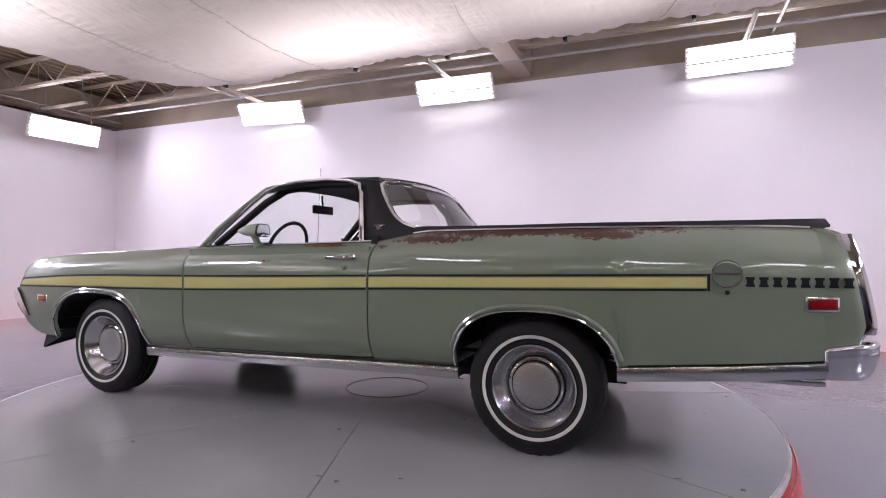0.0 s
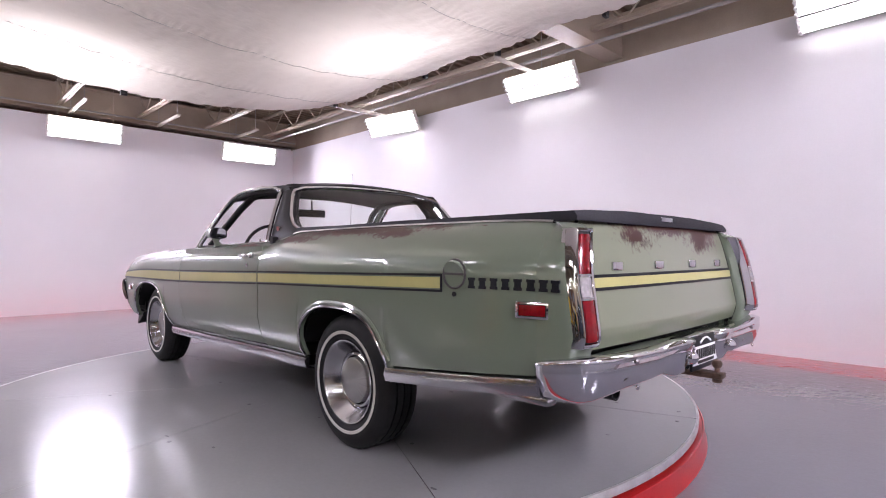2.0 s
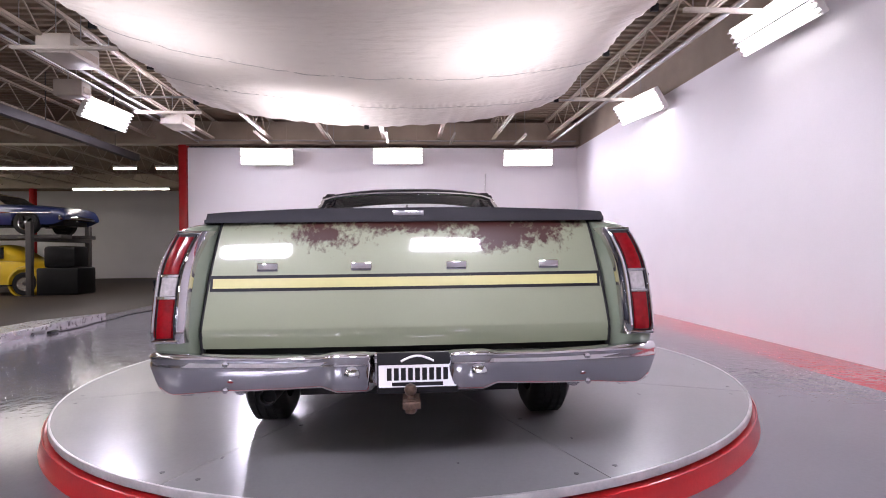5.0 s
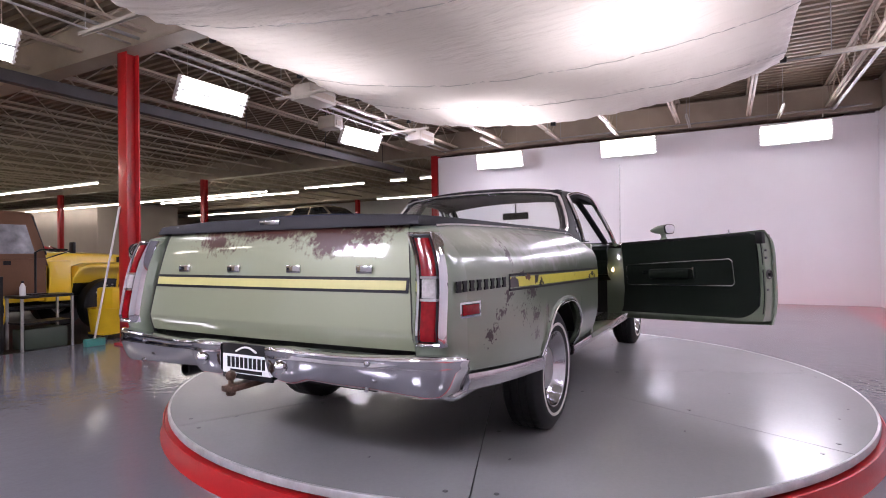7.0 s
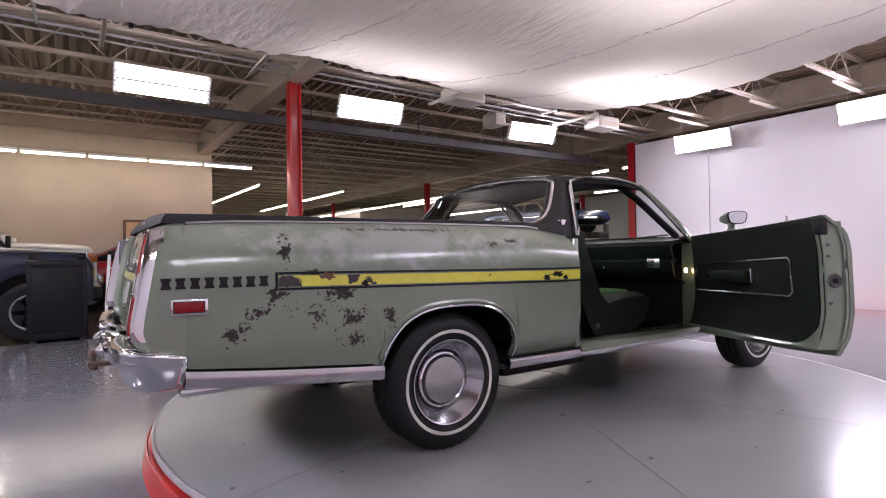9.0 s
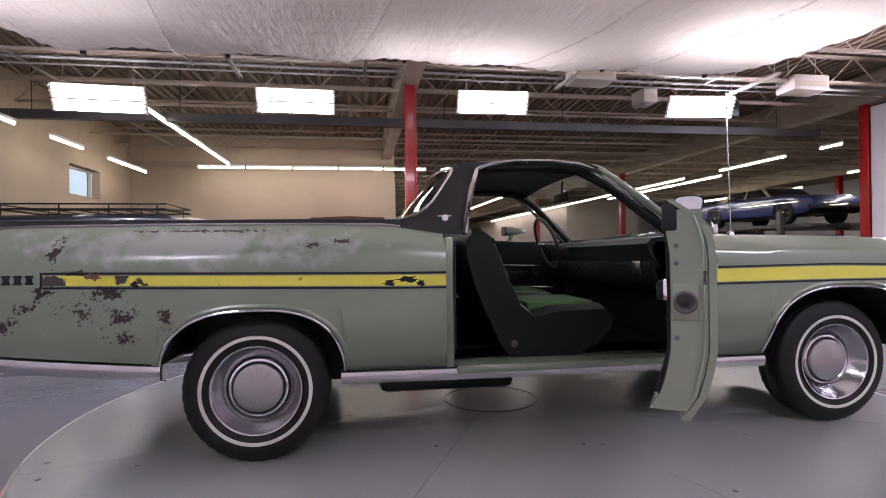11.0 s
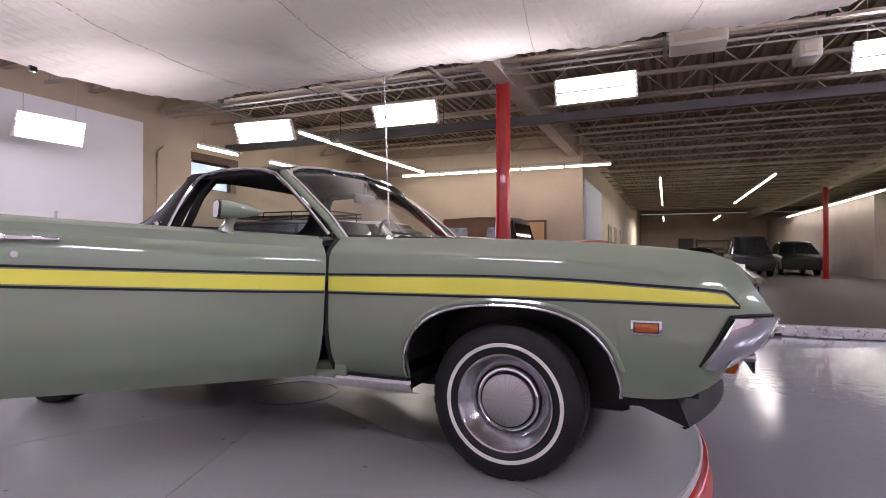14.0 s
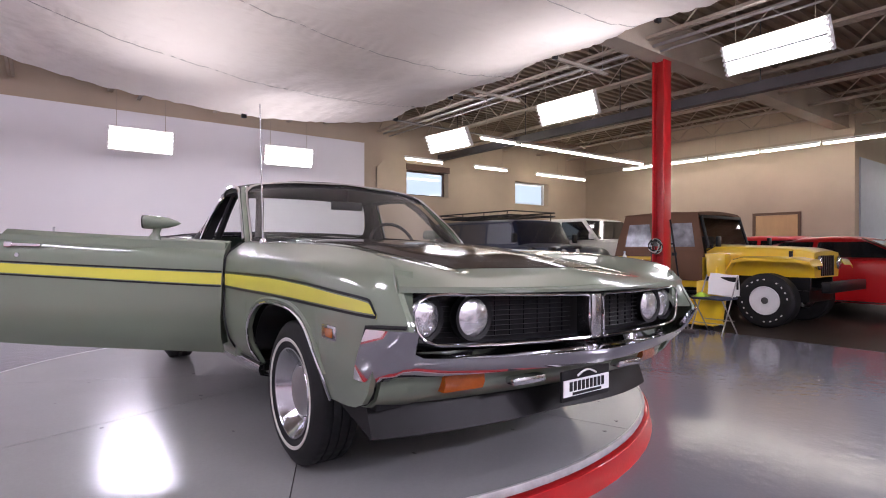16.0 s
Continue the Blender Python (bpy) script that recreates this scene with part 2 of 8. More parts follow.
# ---- the building ----
NORTH, WEST, EAST, ROOF = 4.05, -7.91, 6.70, 4.02
structure("floor", shape(box, -30, 7.2, -46, 4.4, FLOOR - 0.3, FLOOR), floor_epoxy, "grey glossy epoxy floor with a red painted border", "floor")
structure("wall_north", shape(box, WEST - 0.2, EAST + 0.3, NORTH, NORTH + 0.25, FLOOR, 3.37), white_wall, "smooth white painted studio wall", "wall")
structure("wall_north_upper", shape(box, WEST - 0.2, EAST + 0.3, NORTH + 0.05, NORTH + 0.25, 3.37, ROOF), beige_steel, "beige block wall above the white studio wall", "wall")
structure("wall_west", shape(box, WEST - 0.15, WEST, -4.9, NORTH, FLOOR, 3.36), white_wall, "free-standing white studio wall", "wall")
structure("wall_east", shape(box, EAST - 0.10, EAST, -3.92, NORTH, FLOOR, 3.24), white_wall, "white painted studio panel wall", "wall")


def wall_with_windows(bm, x0, x1, y0, y1, z0, z1, holes):
    """A wall along y with openings (ya, yb, za, zb) through it."""
    ys = sorted({y0, y1, *[h[0] for h in holes], *[h[1] for h in holes]})
    for a, b in zip(ys, ys[1:]):
        hit = [h for h in holes if h[0] <= (a + b) / 2 <= h[1]]
        if hit:
            box(bm, x0, x1, a, b, z0, hit[0][2])
            box(bm, x0, x1, a, b, hit[0][3], z1)
        else:
            box(bm, x0, x1, a, b, z0, z1)


WINDOWS = [(-6.28, -5.07, 2.20, 2.80), (-9.86, -8.55, 2.17, 2.78)]
structure("wall_east_block", shape(wall_with_windows, EAST, EAST + 0.28, -11.5, NORTH + 0.25, FLOOR, ROOF, WINDOWS), tan_block, "tan painted block wall with high windows", "wall")
brown_frame = material("brown_frame", (0.10, 0.05, 0.035), 0.5, vary=0.1)
window_glass = glass_material("window_glass", (0.95, 0.97, 1.0))
for i, (a, b, c, d) in enumerate(WINDOWS):
    w = tagged(new("window_%d" % (i + 1)), "high window with a brown frame and daylight behind", "window", "", "structure")
    part("pane", shape(sheet_x, EAST + 0.20, a + 0.03, b - 0.03, c + 0.03, d - 0.03), window_glass, w).visible_shadow = False
    bm = bmesh.new()
    for q in ((a, a + 0.04, c, d), (b - 0.04, b, c, d), (a + 0.04, b - 0.04, c, c + 0.04), (a + 0.04, b - 0.04, d - 0.04, d)):
        box(bm, EAST + 0.17, EAST + 0.23, q[0], q[1], q[2], q[3])
    part("window_frame", bm, white_metal if i else brown_frame, w)
    part("window_sill", shape(box, EAST - 0.02, EAST + 0.05, a, b, c - 0.03, c - 0.002), tan_block, w)
    if i == 0:
        part("valance", shape(box, EAST - 0.03, EAST - 0.005, a - 0.02, b + 0.02, d - 0.02, d + 0.12), brown_frame, w, "brown wooden strip above the window")
structure("backdrop", shape(box, 22, 22.1, -80, 30, -1, 14), glow("bright_daylight", (0.76, 0.87, 1.0), 0.95), "bright hazy daylight outside the windows", "backdrop")

OFFICE = -11.5
pale_block = material("pale_block", (0.34, 0.29, 0.25), 0.7, vary=0.07, scale=1.0, bump=0.001, bump_scale=80)
structure("wall_store", shape(box, -13.2, -9.35, -45.9, -22.4, FLOOR, 3.3), pale_block, "pale beige block wall of a store room", "wall")
structure("wall_store_rear", shape(box, -21.9, -13.25, -45.9, -28.5, FLOOR, 3.3), pale_block, "pale beige block wall beyond the lift", "wall")
structure("wall_office", shape(box, 0.0, EAST + 0.28, OFFICE - 0.2, OFFICE, FLOOR, ROOF), tan_block, "tan painted block wall of the office", "wall")
structure("wall_hall", shape(box, 0.0, 0.2, -46, OFFICE - 0.2, FLOOR, ROOF), tan_block, "long tan wall of a corridor of doors", "wall")
structure("wall_south", shape(box, -30, 0.0, -46.2, -46, FLOOR, ROOF), tan_block, "far tan wall of the workshop", "wall")
structure("wall_far_west", shape(box, -22.2, -22, -46, NORTH + 0.25, FLOOR, ROOF), white_wall, "far pale wall of the workshop", "wall")
structure("wall_north_shop", shape(box, -22, WEST - 0.2, NORTH, NORTH + 0.25, FLOOR, ROOF), white_wall, "pale block wall of the workshop", "wall")


def deck(bm):
    """Ribbed steel roof sheets whose ribs run along y, on a flat upper skin."""
    x, pts = -22.0, []
    while x < EAST + 0.3:
        pts += [(x, 0), (x + 0.07, 0), (x + 0.09, 0.05), (x + 0.15, 0.05)]
        x += 0.17
    rows = [[(px, y, ROOF + pz) for px, pz in pts] for y in (-46, NORTH + 0.3)]
    grid(bm, rows)
    box(bm, -22.2, EAST + 0.4, -46, NORTH + 0.35, ROOF + 0.06, ROOF + 0.2)


structure("ceiling", shape(deck), roof_deck, "brown ribbed steel roof deck", "ceiling", 20)


def joists(bm):
    """Open-web bar joists along x with double chords and zigzag webs."""
    spans = [(-16.0, -7.95), (-7.85, 0.1), (0.35, EAST)]
    y = NORTH - 0.75
    while y > -34:
        near = y > -14
        for a, b in spans:
            if y < OFFICE and a > 0:
                continue
            for z in (3.56, 3.97):
                for dy in ((-0.025, 0.025) if near else (0,)):
                    w = 0.018 if near else 0.035
                    box(bm, a, b, y + dy - w, y + dy + w, z - 0.018, z + 0.018)
            n = int((b - a) / 0.42)
            for i in range(n):
                xa, xb = a + (b - a) * i / n, a + (b - a) * (i + 1) / n
                z0, z1 = (3.56, 3.97) if i % 2 else (3.97, 3.56)
                rod(bm, (xa, y, z0), (xb, y, z1), 0.011, 5)
        y -= 1.27


structure("roof_joists", shape(joists), beige_joist, "beige open-web steel roof joists", "joists")


def beam(bm, x, y0, y1, z0=3.43, z1=3.93):
    box(bm, x - 0.13, x + 0.13, y0, y1, z0, z0 + 0.03)
    box(bm, x - 0.13, x + 0.13, y0, y1, z1 - 0.03, z1)
    for d in (-0.115, 0.105):
        box(bm, x + d, x + d + 0.01, y0, y1, z0 + 0.03, z1 - 0.03)


structure("roof_beam_1", shape(beam, 0.22, OFFICE, NORTH + 0.04), beige_steel, "beige steel roof beam", "beam")
structure("roof_beam_2", shape(beam, -7.95, -46, NORTH + 0.04), beige_steel, "beige steel roof beam over the studio wall", "beam")
structure("roof_beam_3", shape(beam, -16.0, -46, NORTH + 0.04), beige_steel, "beige steel roof beam", "beam")
structure("roof_beam_4", shape(box, -22, -8.1, -4.98, -4.72, 3.4, 3.6), dark_steel, "dark steel track across the shop", "beam")


def post(bm, x, y, z1=3.42, w=0.085):
    box(bm, x - w, x - w + 0.02, y - w, y + w, FLOOR, z1, 0.004)
    box(bm, x + w - 0.02, x + w, y - w, y + w, FLOOR, z1, 0.004)
    box(bm, x - w + 0.02, x + w - 0.02, y - 0.012, y + 0.012, FLOOR, z1)
    box(bm, x - w * 1.5, x + w * 1.5, y - w * 1.5, y + w * 1.5, FLOOR, FLOOR + 0.025)


for i, (x, y) in enumerate(((0.22, -4.83), (-7.95, -5.0), (-7.7, -13.5), (-7.7, -22.0), (-16, -13.5))):
    structure("post_%d" % (i + 1), shape(post, x, y), red_paint, "glossy red steel column", "column")

# ---- the turntable ----
TABLE = (0.21, -0.01)
plate_paint = material("plate_paint", (0.280, 0.282, 0.285), 0.21, vary=0.05, scale=1.2, rough_vary=0.02, spec=0.32)
rim_steel = material("worn_rim_steel", (0.46, 0.45, 0.45), 0.4, 0.4, vary=0.15, scale=9)
turntable = thing("turntable", "round grey steel display turntable with a glossy red skirt", "turntable", "", pose(TABLE[0], TABLE[1], 0))


def sector(bm, r, a0, a1, z0, z1, n=20):
    top, bot = [], []
    for z, ring in ((z1, top), (z0, bot)):
        ring.append(bm.verts.new((0, 0, z)))
        for i in range(n + 1):
            a = a0 + (a1 - a0) * i / n
            ring.append(bm.verts.new((math.cos(a) * r, math.sin(a) * r, z)))
    for i in range(1, n + 1):
        bm.faces.new((top[0], top[i], top[i + 1]))
        bm.faces.new((bot[0], bot[i + 1], bot[i]))
        bm.faces.new((top[i], bot[i], bot[i + 1], top[i + 1]))
    for i in (1, n + 1):
        bm.faces.new((top[0], bot[0], bot[i], top[i]))


TOP, RIM = 0.022, 2.376
for k in range(8):
    gap = 0.0012
    part("deck_plate", shape(sector, RIM, k * math.tau / 8 + 0.33 + gap, (k + 1) * math.tau / 8 + 0.33 - gap, TOP - 0.035, TOP), plate_paint, turntable)
part("core", shape(lathe, [(0.02, -0.1), (RIM - 0.03, -0.1), (RIM - 0.03, TOP - 0.036), (0.02, TOP - 0.036)], 64, "z"), black_paint, turntable)
part("skirt", shape(lathe, [(RIM + 0.022, TOP - 0.050), (RIM + 0.026, TOP - 0.044), (RIM + 0.032, TOP - 0.046), (RIM + 0.034, -0.045), (RIM + 0.036, -0.085), (RIM + 0.044, -0.108), (RIM + 0.048, FLOOR), (RIM + 0.022, FLOOR)], 96, "z"), red_paint, turntable, "glossy red rolled steel skirt")
part("edge_ring", shape(lathe, [(RIM + 0.0005, TOP - 0.034), (RIM + 0.005, TOP - 0.033), (RIM + 0.006, TOP - 0.004), (RIM + 0.003, TOP + 0.0015), (RIM - 0.006, TOP + 0.0022), (RIM - 0.009, TOP + 0.0006)], 128, "z", ends=False), rim_steel, turntable, "worn bright steel edge of the deck")
part("gap_ring", shape(lathe, [(RIM - 0.029, TOP - 0.062), (RIM + 0.022, TOP - 0.062), (RIM + 0.022, TOP - 0.080), (RIM - 0.029, TOP - 0.080)], 96, "z"), black_rubber, turntable, "black gap under the deck's edge")

bolt_dark = material("bolt_dark", (0.05, 0.05, 0.055), 0.5)
for k in range(8):
    for r, da in ((RIM - 0.10, 0.05), (RIM - 0.10, -0.05), (1.55, 0.035), (0.9, -0.04)):
        ang = k * math.tau / 8 + 0.33 + da / (r / 2.0)
        part("bolt", shape(rod, (r * math.cos(ang), r * math.sin(ang), TOP - 0.004), (r * math.cos(ang), r * math.sin(ang), TOP + 0.0015), 0.011, 10), bolt_dark, turntable)
ring_pts = [(0.02 + 0.28 * math.cos(q), 0.03 + 0.28 * math.sin(q), TOP + 0.0005) for q in [k * math.tau / 40 for k in range(40)]]
part("hatch_ring", shape(sweep, ring_pts, 0.003, 5, True), bolt_dark, turntable, "round hatch joint in the deck")
rnd = random.Random(3)
for k in range(18):
    q, r = rnd.uniform(0, math.tau), rnd.uniform(0.9, 2.25)
    x, y, L = r * math.cos(q), r * math.sin(q), rnd.uniform(0.004, 0.014)
    part("chip", shape(box, x - L, x + L, y - 0.005, y + 0.005, TOP - 0.002, TOP + 0.0008), bolt_dark, turntable, "dark chip in the paint")

# ---- the light banks of the studio ----
def light_bank(centre, aim, width=1.1, height=0.36, tubes=6, power=38):
    """A hanging bank of fluorescent tubes that faces a point."""
    m = look(centre, aim)
    bank = thing("light_bank", "bank of bright white fluorescent tubes hung under the roof", "light", "studio light banks", m)
    part("reflector", shape(box, -width / 2, width / 2, -height / 2, height / 2, 0.02, 0.05, 0.006), white_metal, bank)
    for s in (-1, 1):
        part("end_cap", shape(box, s * width / 2 - 0.012, s * width / 2 + 0.012, -height / 2, height / 2, -0.035, 0.02), white_metal, bank)
    for i in range(tubes):
        y = (i + 0.5) / tubes * height - height / 2
        part("tube", shape(rod, (-width / 2 + 0.014, y, -0.012), (width / 2 - 0.014, y, -0.012), 0.019, 12), tube_light, bank)
    part("divider", shape(box, -width / 2 + 0.01, width / 2 - 0.01, -0.010, 0.010, -0.062, -0.05), lamp_grey, bank)
    for s in (-1, 1):
        for i in range(tubes):
            y = (i + 0.5) / tubes * height - height / 2
            part("socket", shape(box, min(s * (width / 2 - 0.03), s * (width / 2 + 0.012)), max(s * (width / 2 - 0.03), s * (width / 2 + 0.012)), y - 0.011, y + 0.011, -0.066, -0.034), white_metal, bank)
    for s in (-1, 1):
        p = m @ Vector((s * width * 0.38, height / 2, 0.04))
        h = ROOF + 0.02 - p.z
        q = m.inverted() @ Vector((p.x, p.y, p.z + h))
        part("hanger", shape(rod, m.inverted() @ p, q, 0.004, 6), beige_joist, bank)
    la = bpy.data.lights.new("bank_light", "AREA")
    la.shape, la.size, la.size_y, la.energy, la.color = "RECTANGLE", width - 0.03, height, power, (0.865, 0.80, 1.0)
    ob = new("bank_light", la)
    ob.matrix_basis = m @ Matrix.Translation((0, 0, -0.045))
    return bank


for c, aim in (((2.85, 3.80, 3.27), (2.6, 0, 0.9)), ((-0.68, 3.75, 3.27), (-0.6, 0, 0.9)), ((-3.87, 3.76, 3.25), (-3.2, 0, 0.8)),
               ((-7.38, 2.74, 3.04), (0, 2.0, 0.9)), ((-7.5, -0.18, 3.10), (0, -0.2, 0.9)), ((-7.5, -3.05, 3.08), (0, -2.4, 0.9)),
               ((-1.09, -4.95, 3.24), (-0.9, 0, 0.9)), ((-4.64, -4.93, 3.27), (-4.2, 0, 0.9)), ((1.9, -4.96, 3.17), (1.8, 0, 0.9)),
               ((4.37, -4.5, 3.0), (4.0, 0, 0.8)), ((6.1, -2.05, 2.68), (0, -1.6, 1.1)), ((5.95, 0.4, 2.66), (0, 0.3, 1.1))):
    light_bank(c, aim, 0.9 if c[0] > 5 else 1.1, power=128 if c[0] > 5 else (34 if c[1] > 0 else 125) if -5 < c[0] < -3.5 else (36 if c[1] > 2 else 150) if c[0] < -7 else (5 if c[0] > 1 else 12) if c[1] < -4 else 25 if c[0] > 2 else 36)

# ---- the white cloth overhead, with lamps above it ----
def cloth_material():
    m = bpy.data.materials.new("white_cloth")
    m.use_nodes = True
    nt = m.node_tree
    nt.nodes.remove(nt.nodes["Principled BSDF"])
    d, t, mx = nt.nodes.new("ShaderNodeBsdfDiffuse"), nt.nodes.new("ShaderNodeBsdfTranslucent"), nt.nodes.new("ShaderNodeMixShader")
    d.inputs[0].default_value = (0.78, 0.75, 0.74, 1)
    t.inputs[0].default_value = (0.80, 0.75, 0.66, 1)
    mx.inputs[0].default_value = 0.42
    no, bp = nt.nodes.new("ShaderNodeTexNoise"), nt.nodes.new("ShaderNodeBump")
    no.inputs["Scale"].default_value = 5
    bp.inputs["Distance"].default_value = 0.035
    nt.links.new(no.outputs["Fac"], bp.inputs["Height"])
    co, mp, fine, b2 = nt.nodes.new("ShaderNodeTexCoord"), nt.nodes.new("ShaderNodeMapping"), nt.nodes.new("ShaderNodeTexNoise"), nt.nodes.new("ShaderNodeBump")
    mp.inputs["Scale"].default_value = (16, 3.5, 3)
    fine.inputs["Scale"].default_value, fine.inputs["Detail"].default_value = 1.0, 5
    b2.inputs["Distance"].default_value, b2.inputs["Strength"].default_value = 0.03, 0.8
    nt.links.new(co.outputs["Object"], mp.inputs[0])
    nt.links.new(mp.outputs[0], fine.inputs[0])
    nt.links.new(fine.outputs["Fac"], b2.inputs["Height"])
    nt.links.new(b2.outputs[0], bp.inputs["Normal"])
    for s in (d, t):
        nt.links.new(bp.outputs[0], s.inputs["Normal"])
    nt.links.new(d.outputs[0], mx.inputs[1])
    nt.links.new(t.outputs[0], mx.inputs[2])
    nt.links.new(mx.outputs[0], nt.nodes["Material Output"].inputs[0])
    return m


CX0, CX1, CY0, CY1 = -3.5, 4.05, -3.03, 2.25
SEAMS = ((2.94, 1.94), (1.12, 0.25), (-0.68, -1.62), (-2.10, -2.95))


def cloth_z(x, y):
    s = (y - CY0) / (CY1 - CY0)
    u = (x - CX0) / (CX1 - CX0)
    arch = 4 * s * (1 - s)
    z = 3.18 + 0.06 * s - 0.37 * arch ** 0.8 - 0.05 * math.sin(u * math.pi) * arch
    z += 0.055 * abs(math.sin(u * math.pi * 3)) * arch
    edge = math.exp(-min(s, 1 - s) * 9)
    z -= 0.05 * edge * math.sin(u * math.pi * 5.5) ** 2
    ends = math.exp(-min(u, 1 - u) * 16)
    z += ends * 0.006 * math.sin(y * 23 + 3 * noise.noise((x, y * 3, 0)))
    z += 0.025 * noise.noise((x * 0.9, y * 0.9, 1.7)) + 0.010 * noise.noise((x * 2.2, y * 5, 4.1)) + 0.005 * noise.noise((x * 7, y * 9, 2.3))
    z += edge * 0.010 * math.sin(x * 34 + 5 * noise.noise((x * 2, y, 9)))
    for xs, xn in SEAMS:
        d = x - xs - (xn - xs) * s
        z += math.exp(-(d / 0.13) ** 2) * (0.006 * math.sin(y * 62 + 7 * noise.noise((d * 4, y * 2.5, xs))) - 0.012 * math.exp(-(d / 0.03) ** 2))
    return z


def cloth(bm):
    grid(bm, [[(x, y, cloth_z(x, y)) for y in spread(CY0, CY1, 240)] for x in spread(CX0, CX1, 300)])


canopy = tagged(finish("cloth_canopy", shape(cloth), cloth_material()), "white translucent cloth sagging under the roof as a light diffuser", "canopy")
# four lamps lie over the cloth's bright spots; the last two are added fill
for x, y, e in ((-0.45, 0.85, 135), (-3.0, -1.25, 190), (-0.1, -2.2, 115), (3.6, -1.0, 85), (1.8, 0.6, 80), (-2.0, 1.2, 40)):
    la = bpy.data.lights.new("cloth_light", "AREA")
    la.shape, la.size, la.size_y, la.energy, la.color = "RECTANGLE", 1.9, 1.1, e * 0.33, (0.94, 0.87, 1.0)
    new("cloth_light", la).matrix_basis = pose(x, y, 3.5)

# clamps and cords that hold the cloth, and its sewn seams
for x, y in ((2.42, CY0), (0.46, CY0), (-0.82, CY0), (-2.0, CY0), (-3.4, CY0), (3.9, CY0), (3.9, CY1), (2.3, CY1), (1.1, CY1), (-0.2, CY1), (-1.38, CY1), (-3.4, CY1), (-3.46, -0.6), (4.0, -0.6)):
    z = cloth_z(min(max(x, CX0), CX1), y)
    cl = new("clamp")
    cl.parent = canopy
    d = 1 if y > 0 else -1
    part("clamp_jaw", shape(box, x - 0.02, x + 0.02, y - 0.035, y + 0.035, z - 0.05, z + 0.02, 0.006), black_paint, cl, "black spring clamp")
    part("cord", shape(rod, (x, y, z + 0.01), (x + 0.02, y + 0.12 * d, ROOF + 0.02), 0.004, 5), dark_steel, cl)
seam_thread = material("seam_thread", (0.5, 0.48, 0.46), 0.8)
for xs, xn in SEAMS:
    pts = []
    for y in spread(CY0 + 0.01, CY1 - 0.01, 60):
        x = xs + (xn - xs) * (y - CY0) / (CY1 - CY0)
        pts.append((x, y, cloth_z(x, y) - 0.002))
    part("seam", shape(sweep, pts, 0.004, 5), seam_thread, canopy, "sewn seam in the cloth")

# ---- the green coupe pickup on the turntable ----
CAR = pose(0.025, -0.028, 0.0, 0, 0, -0.46)
HUB, TYRE = 0.336, 0.314


def patch_mask(nt, patches, soft):
    """Ragged flakes inside soft ellipsoids: (centre, half sizes, threshold, noise scale)."""
    co = nt.nodes.new("ShaderNodeTexCoord")
    total = None
    for c, h, lo, scale in patches:
        sub_, div, ln = (nt.nodes.new("ShaderNodeVectorMath") for _ in range(3))
        sub_.operation, div.operation, ln.operation = "SUBTRACT", "DIVIDE", "LENGTH"
        sub_.inputs[1].default_value, div.inputs[1].default_value = c, h
        nt.links.new(co.outputs["Object"], sub_.inputs[0])
        nt.links.new(sub_.outputs[0], div.inputs[0])
        nt.links.new(div.outputs[0], ln.inputs[0])
        fall = nt.nodes.new("ShaderNodeMapRange")
        fall.inputs[1].default_value, fall.inputs[2].default_value = 0.0, 2.3
        fall.inputs[3].default_value, fall.inputs[4].default_value = 0.22, -0.94
        nt.links.new(ln.outputs["Value"], fall.inputs[0])
        nz = nt.nodes.new("ShaderNodeTexNoise")
        nz.inputs["Scale"].default_value, nz.inputs["Detail"].default_value, nz.inputs["Roughness"].default_value, nz.inputs["Distortion"].default_value = scale, 10, 0.72, 0.7
        nt.links.new(co.outputs["Object"], nz.inputs["Vector"])
        fine = nt.nodes.new("ShaderNodeTexNoise")
        fine.inputs["Scale"].default_value, fine.inputs["Detail"].default_value, fine.inputs["Roughness"].default_value = scale * 3.3, 6, 0.6
        nt.links.new(co.outputs["Object"], fine.inputs["Vector"])
        both, up = nt.nodes.new("ShaderNodeMath"), nt.nodes.new("ShaderNodeMath")
        both.operation = up.operation = "MULTIPLY_ADD"
        up.inputs[1].default_value, up.inputs[2].default_value = 0.9, -0.3
        both.inputs[1].default_value = 0.7
        nt.links.new(nz.outputs["Fac"], up.inputs[0])
        nt.links.new(fine.outputs["Fac"], both.inputs[0])
        nt.links.new(up.outputs[0], both.inputs[2])
        ad = nt.nodes.new("ShaderNodeMath")
        ad.operation = "ADD"
        nt.links.new(fall.outputs[0], ad.inputs[0])
        nt.links.new(both.outputs[0], ad.inputs[1])
        st = nt.nodes.new("ShaderNodeMapRange")
        st.inputs[1].default_value, st.inputs[2].default_value = lo, lo + soft
        nt.links.new(ad.outputs[0], st.inputs[0])
        if total is None:
            total = st.outputs[0]
        else:
            mx = nt.nodes.new("ShaderNodeMath")
            mx.operation = "MAXIMUM"
            nt.links.new(total, mx.inputs[0])
            nt.links.new(st.outputs[0], mx.inputs[1])
            total = mx.outputs[0]
    return total


